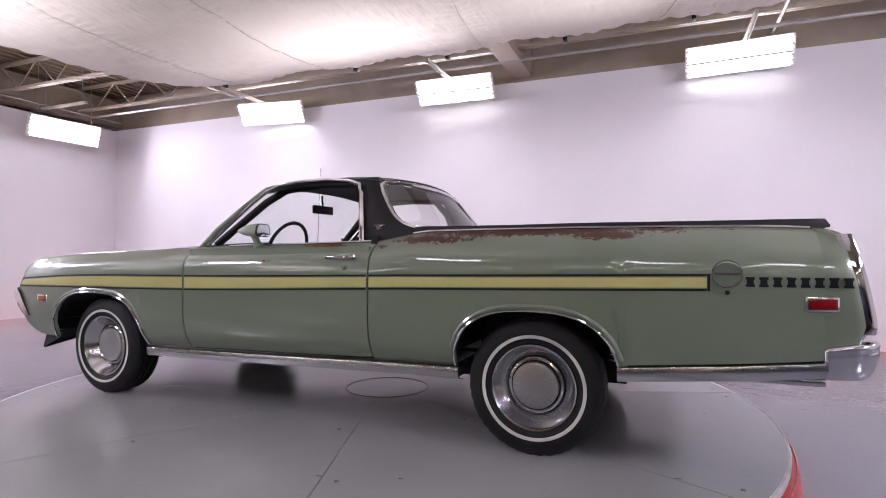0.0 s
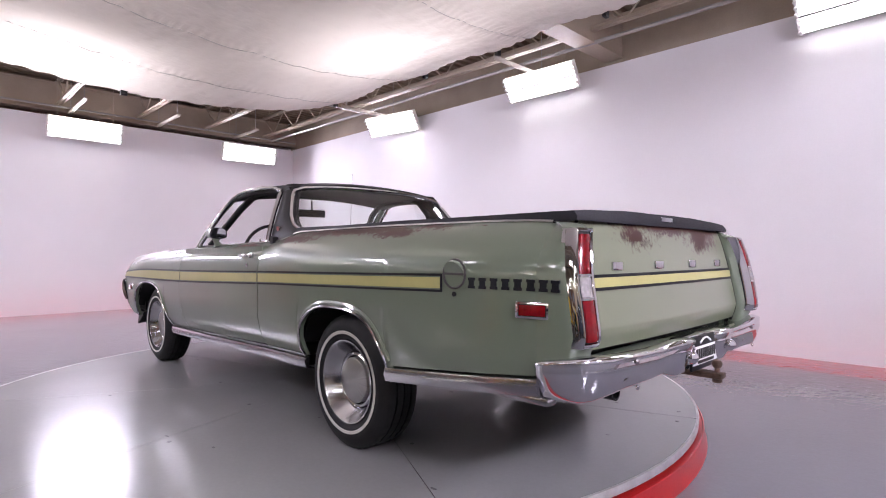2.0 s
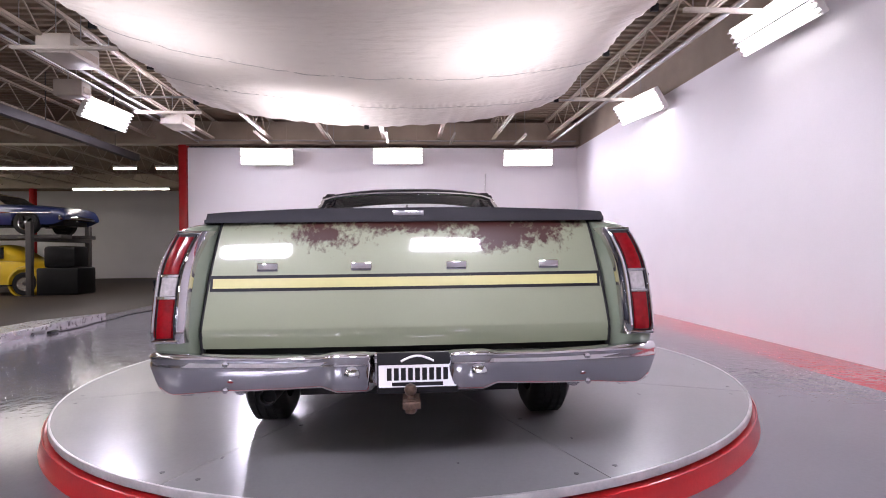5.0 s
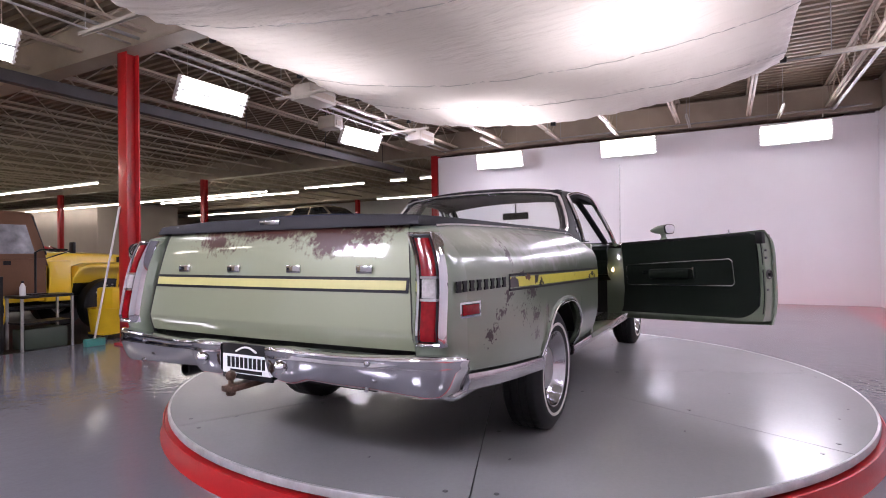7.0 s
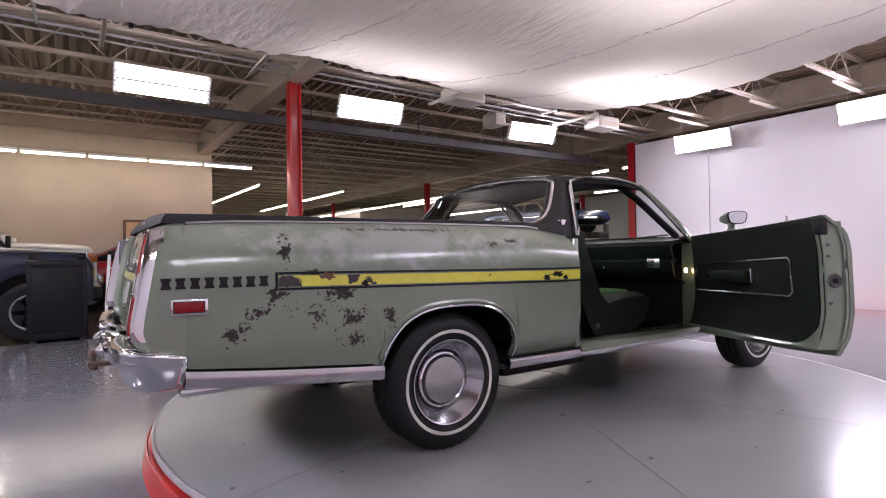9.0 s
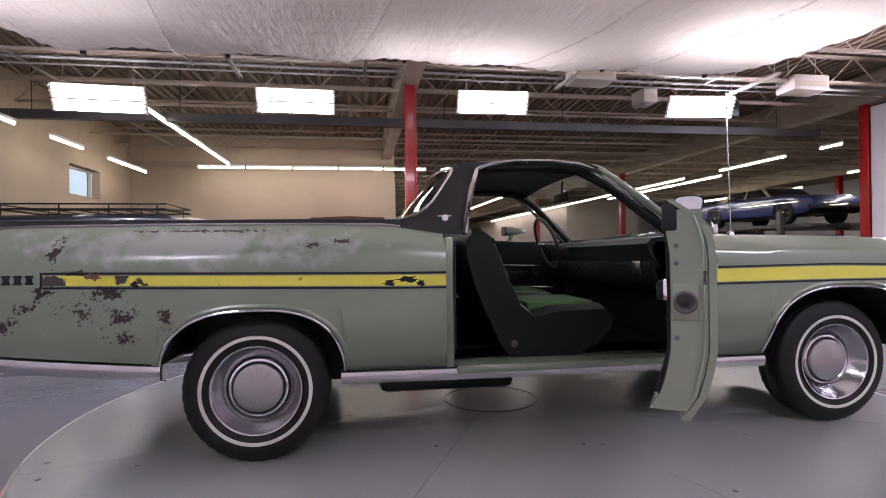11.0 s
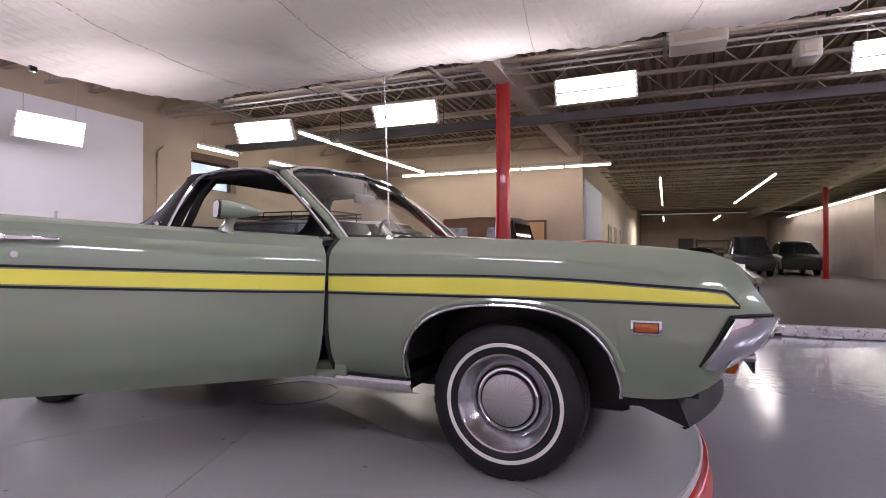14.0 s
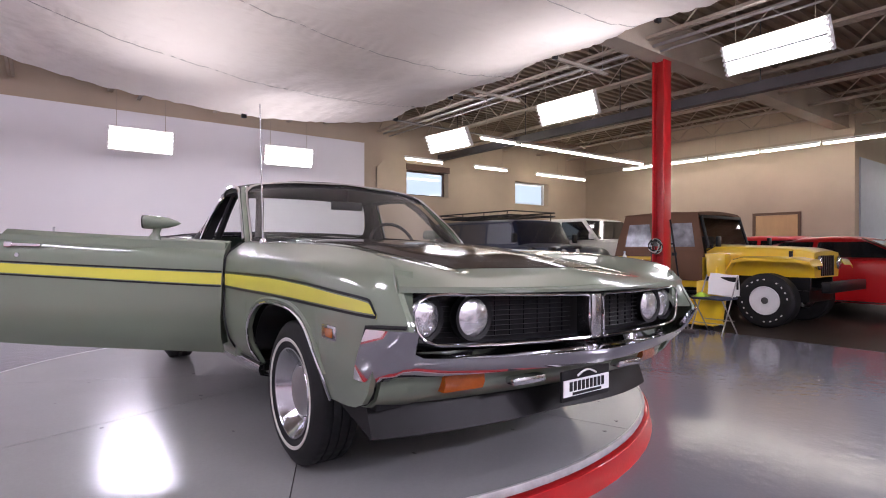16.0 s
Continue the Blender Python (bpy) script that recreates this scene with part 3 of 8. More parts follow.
def paint_material(name, colour, patches, scuff_sheen=(), dark=(0.10, 0.018, 0.012), soft=0.06, haze=0.06):
    """Old sage green paint under clear lacquer; patches: where rust eats through; the other list: lacquer worn grey,
    with a pale sheen put into its colour.
    """
    m = material(name, colour, 0.38, 0.12, vary=0.04, scale=1.2, bump_scale=220, coat=1.0, spec=0.3)
    nt = m.node_tree
    b = nt.nodes["Principled BSDF"]
    b.inputs["Coat IOR"].default_value, b.inputs["Coat Roughness"].default_value = 1.62, haze
    coat = None
    for group, tint, edge, low in ((scuff_sheen, (0.26, 0.275, 0.262), 0.2, 0.75), (patches, dark, soft, 0.03)):
        if not group:
            continue
        total = patch_mask(nt, group, edge)
        mix = nt.nodes.new("ShaderNodeMix")
        mix.data_type = "RGBA"
        mix.inputs[7].default_value = (*tint, 1)
        nt.links.new(total, mix.inputs[0])
        nt.links.new(b.inputs["Base Color"].links[0].from_socket, mix.inputs[6])
        nt.links.new(mix.outputs[2], b.inputs["Base Color"])
        if group is patches:
            mt_ = nt.nodes.new("ShaderNodeMapRange")
            mt_.inputs[3].default_value, mt_.inputs[4].default_value = 0.12, 0.0
            nt.links.new(total, mt_.inputs[0])
            nt.links.new(mt_.outputs[0], b.inputs["Metallic"])
        cw = nt.nodes.new("ShaderNodeMapRange")
        cw.inputs[3].default_value, cw.inputs[4].default_value = 1.0, low
        nt.links.new(total, cw.inputs[0])
        out = cw.outputs[0]
        if coat is not None:
            mu = nt.nodes.new("ShaderNodeMath")
            mu.operation = "MULTIPLY"
            nt.links.new(coat, mu.inputs[0])
            nt.links.new(out, mu.inputs[1])
            out = mu.outputs[0]
        coat = out
    if coat is not None:
        nt.links.new(coat, b.inputs["Coat Weight"])
    return m


GREEN = (0.156, 0.192, 0.138)
paint = paint_material("sage_paint", GREEN, [])
paint_left = paint_material("sage_paint_left", GREEN, [((1.42, -0.78, 1.050), (0.95, 0.2, 0.036), 0.39, 15), ((1.75, -0.80, 1.030), (0.34, 0.2, 0.045), 0.47, 20), ((0.92, -0.80, 1.018), (0.42, 0.2, 0.038), 0.45, 18), ((0.64, -0.83, 0.985), (0.16, 0.2, 0.03), 0.58, 22)], dark=(0.048, 0.012, 0.009), soft=0.09)
paint_right = paint_material("sage_paint_right", GREEN, [((2.21, 0.88, 0.95), (0.06, 0.3, 0.12), 0.54, 17), ((2.12, 0.88, 0.86), (0.08, 0.3, 0.035), 0.51, 20), ((2.0, 0.89, 0.78), (0.13, 0.3, 0.06), 0.52, 18), ((2.25, 0.89, 0.78), (0.13, 0.3, 0.08), 0.56, 20),
                             ((2.40, 0.89, 0.655), (0.10, 0.3, 0.10), 0.54, 17), ((2.32, 0.89, 0.725), (0.10, 0.3, 0.05), 0.54, 22), ((1.96, 0.89, 0.67), (0.20, 0.3, 0.16), 0.60, 24), ((1.94, 0.89, 0.59), (0.16, 0.3, 0.09), 0.60, 26), ((1.78, 0.89, 0.67), (0.10, 0.3, 0.12), 0.58, 24),
                             ((1.07, 0.86, 0.985), (0.10, 0.3, 0.03), 0.52, 20), ((1.2, 0.87, 0.965), (0.14, 0.3, 0.06), 0.62, 26), ((1.7, 0.84, 1.035), (0.8, 0.3, 0.02), 0.56, 16), ((2.1, 0.9, 0.72), (0.45, 0.3, 0.28), 0.70, 22)],
                             # greyed upper flank: worn lacquer, plus its pale sheen painted into the tint
                             [((1.75, 0.86, 1.0), (0.85, 0.3, 0.07), 0.56, 6), ((1.1, 0.86, 0.97), (0.35, 0.3, 0.07), 0.58, 8), ((2.3, 0.86, 0.96), (0.35, 0.3, 0.08), 0.60, 7), ((1.7, 0.86, 0.97), (1.15, 0.3, 0.15), 0.40, 3.2)], dark=(0.020, 0.012, 0.011), soft=0.05, haze=0.2)
paint_door = paint_material("sage_paint_door", GREEN, [((-0.06, -0.84, 0.907), (0.18, 0.2, 0.016), 0.60, 24), ((0.30, -0.8, 0.992), (0.36, 0.2, 0.02), 0.52, 18)])
# Same green mixed paler: the stronger light on the gate is put into its colour.
paint_gate = paint_material("paler_sage_paint", (0.215, 0.24, 0.158), [((2.6, 0.06, 1.062), (0.3, 0.85, 0.042), 0.26, 9), ((2.6, 0.37, 1.015), (0.3, 0.28, 0.105), 0.33, 12), ((2.6, 0.50, 1.045), (0.3, 0.14, 0.06), 0.34, 14), ((2.6, -0.30, 1.005), (0.3, 0.26, 0.09), 0.43, 15), ((2.6, 0.05, 1.03), (0.3, 0.35, 0.05), 0.42, 15)], dark=(0.042, 0.012, 0.008), soft=0.2, haze=0.05)
yellow_new = material("yellow_stripe", (0.60, 0.57, 0.07), 0.3, vary=0.03, scale=3, coat=0.4)
yellow_old = material("faded_yellow_stripe", (0.46, 0.44, 0.17), 0.35, vary=0.06, scale=4, coat=0.3)
yellow_worn = material("worn_yellow_stripe", (0.58, 0.54, 0.06), 0.4, vary=0.06, scale=16, coat=0.2, second=(0.03, 0.022, 0.02), mask=(0.60, 0.62))
pin_black = material("black_pinstripe", (0.008, 0.009, 0.012), 0.4, spec=0.2)
vinyl_black = material("black_vinyl", (0.010, 0.009, 0.010), 0.55, vary=0.15, scale=5, bump=0.0005, bump_scale=260, spec=0.25)
cover_vinyl = material("tonneau_vinyl", (0.012, 0.012, 0.016), 0.6, vary=0.2, scale=4, bump=0.0008, bump_scale=200, spec=0.3)
hood_black = material("hood_black", (0.018, 0.011, 0.009), 0.10, vary=0.1, scale=2, spec=0.12)
trim_green = material("dark_green_vinyl", (0.005, 0.009, 0.006), 0.5, vary=0.15, scale=6, bump=0.0005, bump_scale=200, spec=0.2)
matt_black = material("matt_black_plastic", (0.006, 0.006, 0.007), 0.45, vary=0.15, scale=8, bump=0.0003, spec=0.22)
seat_green = material("green_seat_cloth", (0.035, 0.10, 0.022), 0.7, vary=0.15, scale=30, bump=0.001, bump_scale=180)
whitewall = material("whitewall_rubber", (0.60, 0.59, 0.55), 0.5, vary=0.06, scale=12)
brushed = material("brushed_cap", (0.60, 0.59, 0.60), 0.30, 1.0, vary=0.0)
def radial_metal(m):
    """Fine brush marks that run out from the hub."""
    nt = m.node_tree
    pb = nt.nodes["Principled BSDF"]
    co, sp, at, nz, mr = (nt.nodes.new("ShaderNode" + k) for k in ("TexCoord", "SeparateXYZ", "Math", "TexNoise", "MapRange"))
    at.operation = "ARCTAN2"
    nz.noise_dimensions = "1D"
    nz.inputs["Scale"].default_value, nz.inputs["Detail"].default_value = 15.0, 8.0
    mr.inputs[1].default_value, mr.inputs[2].default_value, mr.inputs[3].default_value, mr.inputs[4].default_value = 0.25, 0.75, 0.32, 0.48
    nt.links.new(co.outputs["Object"], sp.inputs[0])
    nt.links.new(sp.outputs[2], at.inputs[0])
    nt.links.new(sp.outputs[0], at.inputs[1])
    nt.links.new(at.outputs[0], nz.inputs["W"])
    nt.links.new(nz.outputs["Fac"], mr.inputs[0])
    nt.links.new(mr.outputs[0], pb.inputs["Base Color"])
    pb.inputs["Roughness"].default_value = 0.30
    tg = nt.nodes.new("ShaderNodeTangent")
    tg.direction_type, tg.axis = "RADIAL", "Y"
    pb.inputs["Anisotropic"].default_value = 0.85
    nt.links.new(tg.outputs[0], pb.inputs["Tangent"])


radial_metal(brushed)
red_lens = material("red_lens", (0.17, 0.003, 0.006), 0.15, vary=0.2, scale=30, coat=0.15, spec=0.3)
amber_lens = material("amber_lens", (0.30, 0.065, 0.004), 0.12, vary=0.1, scale=30, coat=0.8)
clear_lens = material("clear_lens", (0.34, 0.32, 0.32), 0.15, vary=0.15, scale=60, coat=0.8)
headlamp_glass = material("headlamp_glass", (0.72, 0.73, 0.76), 0.12, 0.85, vary=0.15, scale=45, bump=0.004, bump_scale=42, coat=1.0)
rust_iron = material("rusty_iron", (0.16, 0.085, 0.05), 0.6, 0.4, vary=0.3, scale=20, bump=0.001)
plate_white = material("plate_white", (0.80, 0.80, 0.80), 0.4)
car_glass = glass_material("car_glass", (0.95, 0.975, 0.965))

W = curve([(-2.40, 0.805), (-2.37, 0.826), (-2.3, 0.864), (-2.2, 0.882), (-2.05, 0.890), (-1.93, 0.893), (-1.3, 0.90), (-0.68, 0.905), (0, 0.897), (0.6, 0.893), (1.2, 0.905), (1.9, 0.922), (2.2, 0.916), (2.5, 0.885), (2.62, 0.855), (2.70, 0.83)])
ZT = curve([(-2.375, 0.716), (-2.338, 0.772), (-2.304, 0.832), (-2.27, 0.882), (-2.236, 0.906), (-2.18, 0.920), (-2.09, 0.934), (-2.0, 0.943), (-1.9, 0.952), (-1.77, 0.962), (-1.4, 0.977), (-1.0, 0.987), (-0.64, 0.998), (-0.4, 1.0), (0.59, 1.014), (0.75, 1.04), (0.9, 1.058), (1.6, 1.062), (2.25, 1.057), (2.5, 1.05), (2.6, 1.035)])
IT = curve([(-2.375, 0.008), (-2.3, 0.05), (-2.24, 0.085), (-2.1, 0.105), (-1.9, 0.125), (-1, 0.13), (-0.6, 0.11), (0.5, 0.11), (1.0, 0.13), (2.0, 0.16), (2.6, 0.13)])
SILL = curve([(-1.035, 0.378), (0, 0.388), (1.07, 0.405)])
TAIL = curve([(1.81, 0.475), (2.55, 0.545)])
CHIN = curve([(-2.375, 0.700), (-2.22, 0.525), (-2.19, 0.468), (-2.138, 0.43), (-2.085, 0.408), (-1.97, 0.395), (-1.855, 0.395)])
ARCHES = ((-1.455, 0.437, 0.718, 0.395), (1.44, 0.38, 0.696, 0.41))


CREASE = 0.462


def arch_z(x, a):
    cx, half, top, base = a
    t = min(1.0, abs(x - cx) / half)
    return base + (top - base) * (1 - t ** 2.7) ** (1 / 2.3)


def zb(x):
    for a in ARCHES:
        if abs(x - a[0]) <= a[1]:
            return arch_z(x, a)
    return CHIN(x) if x < -1.5 else TAIL(x) if x > 1.5 else SILL(x)


def inset(x, z):
    h = max(0.0, ZT(x) - z)
    k = 1.0 if x < 0.4 else max(0.0, 1 - (x - 0.4) / 0.7)
    k *= min(1.0, max(0.0, (x + 2.2) / 0.5))
    soft = max(0.0, 1 - h / 0.19) ** 2.2
    d = IT(x) * ((1 - k) * soft + k * (0.30 * soft + 0.70 * max(0.0, 1 - h / 0.072)))
    if z < 0.60:
        d += 0.05 * ((0.60 - z) / 0.2) ** 1.5
    if z < CREASE and -1.1 < x < 1.1:
        d += 0.30 * (CREASE - z)
    return d


def side_y(x, z, off=0.0):
    return W(x) - inset(x, z) + off


def lean(p):
    """The body sits a little higher at its right front corner."""
    x, y, z = p
    return (x, y, z + 0.018 * (y / 0.88) * min(1.0, max(0.0, (0.8 - x) / 2.2)))


def bodied(bm):
    for v in bm.verts:
        v.co = lean(v.co)
    return bm


def arch_columns(a, n=15):
    return [a[0] - a[1] * math.cos(math.pi * i / (n - 1)) for i in range(n)]


def side_panel(bm, s, xs, rows=22, off=0.0, thick=0.02, bottom=None, top=None):
    pts = []
    for x in xs:
        z0 = (bottom or zb)(x)
        z1 = (top or ZT)(x)
        low = 4 if z0 < CREASE - 0.004 else 0
        zs = [z0 + (CREASE - z0) * i / 4 for i in range(low)]
        zm, k = (CREASE, rows - 4) if low else (z0, rows)
        zs += [zm + (z1 - zm) * (1 - (1 - i / (k - 1)) ** 1.25) for i in range(k)]
        pts.append([(x, s * side_y(x, z, off), z) for z in zs])
    grid(bm, pts, (0, -s * thick, 0))


truck = thing("coupe_pickup", "old sage green coupe pickup, yellow stripes, rust, passenger door open", "car", "", CAR)
FENDER = spread(-2.375, -1.9, 9)[:-1] + arch_columns(ARCHES[0]) + spread(-1.0, -0.662, 5)
QUARTER = spread(0.602, 1.04, 6) + arch_columns(ARCHES[1]) + spread(1.85, 2.55, 10)
DOOR = spread(-0.654, 0.594, 16)
for s, pf, pq in ((-1, paint, paint_left), (1, paint, paint_right)):
    part("fender", bodied(shape(side_panel, s, FENDER)), pf, truck)
    part("quarter_panel", bodied(shape(side_panel, s, QUARTER)), pq, truck, "rust-spotted rear quarter panel")

HOOD_Z = curve([(-2.43, 0.830), (-2.40, 0.858), (-2.36, 0.880), (-2.3, 0.895), (-2.2, 0.912), (-2.0, 0.936), (-1.7, 0.963), (-1.3, 0.992), (-1.0, 1.004), (-0.64, 1.012)])
VALLEY = curve([(-2.42, 0.815), (-2.36, 0.842), (-2.25, 0.866), (-2.13, 0.884), (-1.9, 0.911), (-1.7, 0.935), (-1.32, 0.980), (-1.0, 0.998), (-0.64, 1.008)])


def nose_x(y):
    return -2.425 + 0.115 * (abs(y) / 0.76) ** 2


def hood_z(x, y, yc):
    """A ridge in the middle, a shallow valley, then up to the fender's crest."""
    a = abs(y)
    if a < 0.45:
        w = (a / 0.45) ** 0.9
        return HOOD_Z(x) * (1 - w) + VALLEY(x) * w
    w = min(1.0, (a - 0.45) / max(0.05, yc - 0.45))
    w = w * w * (3 - 2 * w)
    return VALLEY(x) * (1 - w) + ZT(x) * w


def lip(y):
    """The top edge of the grille opening."""
    return 0.808 + 0.010 * (abs(y) / 0.75)


def hood(bm):
    pts = []
    for i in range(28):
        u = i / 27
        row = []
        for j in range(25):
            t = j / 12 - 1
            x1 = -0.66 - 0.10 * (1 - t * t)
            xr = nose_x(t * 0.74) + (x1 - nose_x(t * 0.74)) * u
            yc = W(xr) - IT(xr) - 0.004
            row.append((xr, t * yc, max(hood_z(xr, t * yc, yc), lip(t * yc) + 0.016 - 2 * (xr - nose_x(t * 0.74)))))
        pts.append(row)
    grid(bm, pts, (0, 0, -0.02))


def hood_patch(bm):
    """The black panel on the hood, with a pointed front."""
    pts = []
    for i in range(22):
        u = i / 21
        row = []
        for j in range(17):
            t = j / 8 - 1
            x0 = -2.13 - 0.17 * (1 - abs(t))
            x = x0 + (-0.78 - x0) * u
            y = t * (0.45 + 0.10 * u)
            yc = W(x) - IT(x)
            row.append((x, y, hood_z(x, y, yc) + 0.0025 + 0.012 * min(1, 6 * (1 - abs(t))) * min(1, 5 * u)))
        pts.append(row)
    grid(bm, pts, (0, 0, -0.01))


hood_ob = part("hood", bodied(shape(hood)), paint, truck)
part("hood_stripe", bodied(shape(hood_patch)), hood_black, hood_ob, "glossy black painted hood panel")


def header(bm):
    pts = []
    for y in spread(-0.752, 0.752, 31):
        x = nose_x(y)
        z = max(hood_z(x, y, 0.78), lip(y) + 0.016)
        pts.append([(x + 0.006, y, z + 0.001), (x - 0.008, y, z - 0.008), (x - 0.011, y, (z + lip(y)) / 2), (x - 0.008, y, lip(y)), (x + 0.02, y, lip(y) - 0.002)])
    grid(bm, pts, (0.012, 0, 0))


def fender_cap(bm, s):
    """The front face of a fender, between its leading edge and the grille."""
    rows = []
    for x in spread(-2.374, -2.262, 10):
        z = ZT(x) - 0.001
        y0 = side_y(x, z)
        xi = min(x + 0.05, nose_x(0.755) + 0.012)
        rows.append([(x, s * y0, z), (x - 0.004, s * (y0 - 0.012), z - 0.002), ((x + xi) / 2, s * (y0 + 0.752) / 2, z - 0.006), (xi, s * 0.752, z - 0.008)])
    grid(bm, rows, (0.02, 0, 0))


for s in (-1, 1):
    part("fender_cap", bodied(shape(fender_cap, s)), paint, truck)
part("nose_panel", bodied(shape(header)), paint, truck)

# stripes along the sides
STRIPE_T = curve([(-2.275, 0.742), (-2.226, 0.792), (-2.2, 0.796), (-2.0, 0.808), (-1.7, 0.824), (-1.3, 0.832), (-0.66, 0.832), (0.6, 0.842), (2.2, 0.868)])
STRIPE_B = curve([(-2.275, 0.732), (-1.7, 0.738), (-0.66, 0.742), (0.6, 0.765), (2.2, 0.800)])


def stripe(bm, s, xs, lo, hi, off=0.0022):
    grid(bm, [[(x, s * side_y(x, z, off), z) for z in spread(max(lo(x), zb(x) + 0.004), max(hi(x), zb(x) + 0.008), 5)] for x in xs], (0, -s * 0.0015, 0))


def stripes(s, xs, mat, parent, moved=bodied):
    part("side_stripe", moved(shape(stripe, s, xs, lambda x: STRIPE_B(x) + 0.014, lambda x: STRIPE_T(x) - 0.014)), mat, parent)
    part("pinstripe", moved(shape(stripe, s, xs, lambda x: STRIPE_T(x) - 0.009, STRIPE_T, 0.0026)), pin_black, parent, "thin black line")
    part("pinstripe", moved(shape(stripe, s, xs, STRIPE_B, lambda x: STRIPE_B(x) + 0.009, 0.0026)), pin_black, parent, "thin black line")


stripes(-1, [-2.272, -2.26, -2.25, -2.24, -2.23] + spread(-2.22, -0.664, 34), yellow_old, truck)
stripes(-1, spread(0.604, 2.15, 24), yellow_old, truck)
stripes(1, [-2.272, -2.26, -2.25, -2.24, -2.23] + spread(-2.22, -0.664, 34), yellow_new, truck)
stripes(1, spread(0.604, 2.245, 26), yellow_worn, truck)
part("stripe_end", bodied(shape(stripe, -1, spread(2.152, 2.162, 3), STRIPE_B, STRIPE_T, 0.0026)), pin_black, truck)
part("stripe_end", bodied(shape(stripe, 1, spread(2.247, 2.257, 3), STRIPE_B, STRIPE_T, 0.0026)), pin_black, truck)

for x, w, dz in ((0.78, 0.05, 0.004), (0.86, 0.03, -0.012), (0.72, 0.02, -0.014), (2.06, 0.035, 0.016), (1.9, 0.02, -0.016)):
    zc = (STRIPE_T(x) + STRIPE_B(x)) / 2 + dz
    bl = bmesh.new()
    ring = []
    for q in range(14):
        rr = 1 + 0.35 * math.sin(q * 2.7 + x * 9) + 0.2 * math.sin(q * 5.1)
        xx, zz = x + w * rr * math.cos(q * math.tau / 14), zc + 0.013 * rr * math.sin(q * math.tau / 14)
        ring.append(bl.verts.new((xx, side_y(xx, zz, 0.0034), zz)))
    bl.faces.new(ring)
    part("flaked_patch", bodied(bl), rust_iron if x > 2 else pin_black, truck, "flaked bare patch in the stripe")

# chrome lips of the wheel arches and sill mouldings
for s, pf, pq in ((-1, paint, paint_left), (1, paint, paint_right)):
    for a in ARCHES:
        pts = [(x, s * (side_y(x, arch_z(x, a)) + 0.006), arch_z(x, a) - 0.004) for x in arch_columns(a, 31)]
        part("arch_trim", bodied(shape(sweep, pts, 0.0065, 8)), chrome, truck)
        flare = []
        for x in arch_columns(a, 31):
            z = arch_z(x, a)
            k = max(0.0, (z - a[3]) / (a[2] - a[3]))
            flare.append((a[0] + (x - a[0]) * 1.035, s * (side_y(x, z + 0.012) - 0.006), z + 0.013 * k))
        part("arch_flare", bodied(shape(sweep, flare[2:-2], 0.013, 8)), pq if a[0] > 0 else pf, truck, "rolled lip of the wheel arch")

        def liner(bm, s=s, a=a):
            rows = []
            for i in range(25):
                ang = math.pi * i / 24
                x = a[0] - (a[1] - 0.004) * math.cos(ang)
                rows.append([(x, s * y, arch_z(x, a) + 0.008) for y in (0.855, 0.60, 0.45)])
            grid(bm, rows, (0, 0, 0.006))
            box(bm, a[0] - a[1], a[0] + a[1], min(s * 0.44, s * 0.45), max(s * 0.44, s * 0.45), 0.30, a[2] + 0.01)
        part("wheel_well", shape(liner), black_paint, truck, "dark wheel well")

    def sill(bm, xs, s=s, top=SILL, h=0.055, off=0.012):
        pts = []
        for x in xs:
            z1 = top(x) - 0.004
            y = side_y(x, z1 + 0.01) + off
            pts.append([(x, s * (y - 0.025), z1), (x, s * y, z1 - 0.004), (x, s * (y + 0.006), z1 - h * 0.5), (x, s * (y - 0.004), z1 - h), (x, s * (y - 0.06), z1 - h - 0.015)])
        grid(bm, pts, (0, -s * 0.02, 0.0))
    part("sill_moulding", bodied(shape(sill, spread(-1.035, 1.075, 14))), chrome_dull, truck, "bright metal sill moulding")
    part("sill_moulding", bodied(shape(sill, spread(1.81, 2.555, 8), s, TAIL, 0.06)), chrome_dull, truck, "bright metal sill moulding")
    pts = [(x, s * (side_y(x, SILL(x) + 0.006) + 0.006), SILL(x) + 0.002) for x in spread(-1.03, 1.07, 14)]
    part("sill_line", bodied(shape(sweep, pts, 0.006, 6)), black_paint, truck)
    # upper bright rail where the cover meets the bed side
    pts = [(x, s * (W(x) - IT(x) - 0.003), ZT(x) + 0.003) for x in spread(0.80, 2.53, 20)]
    part("bed_rail_trim", shape(sweep, pts, 0.008, 6), chrome_dull, truck)

    def rail(bm, s=s):
        grid(bm, [[(x, s * (W(x) - IT(x)), ZT(x)), (x, s * (W(x) - IT(x) - 0.05), ZT(x) + 0.002), (x, s * 0.62, 1.05)] for x in spread(0.6, 2.56, 20)], (0, 0, -0.02))
    part("bed_rail", shape(rail), paint_left if s < 0 else paint_right, truck)
    pts = [(x, s * (W(x) - IT(x) + 0.004), ZT(x) + 0.002) for x in spread(-0.40, 0.59, 12)]
    if s < 0:
        part("belt_trim", bodied(shape(sweep, pts, 0.007, 6)), chrome_dull, truck)

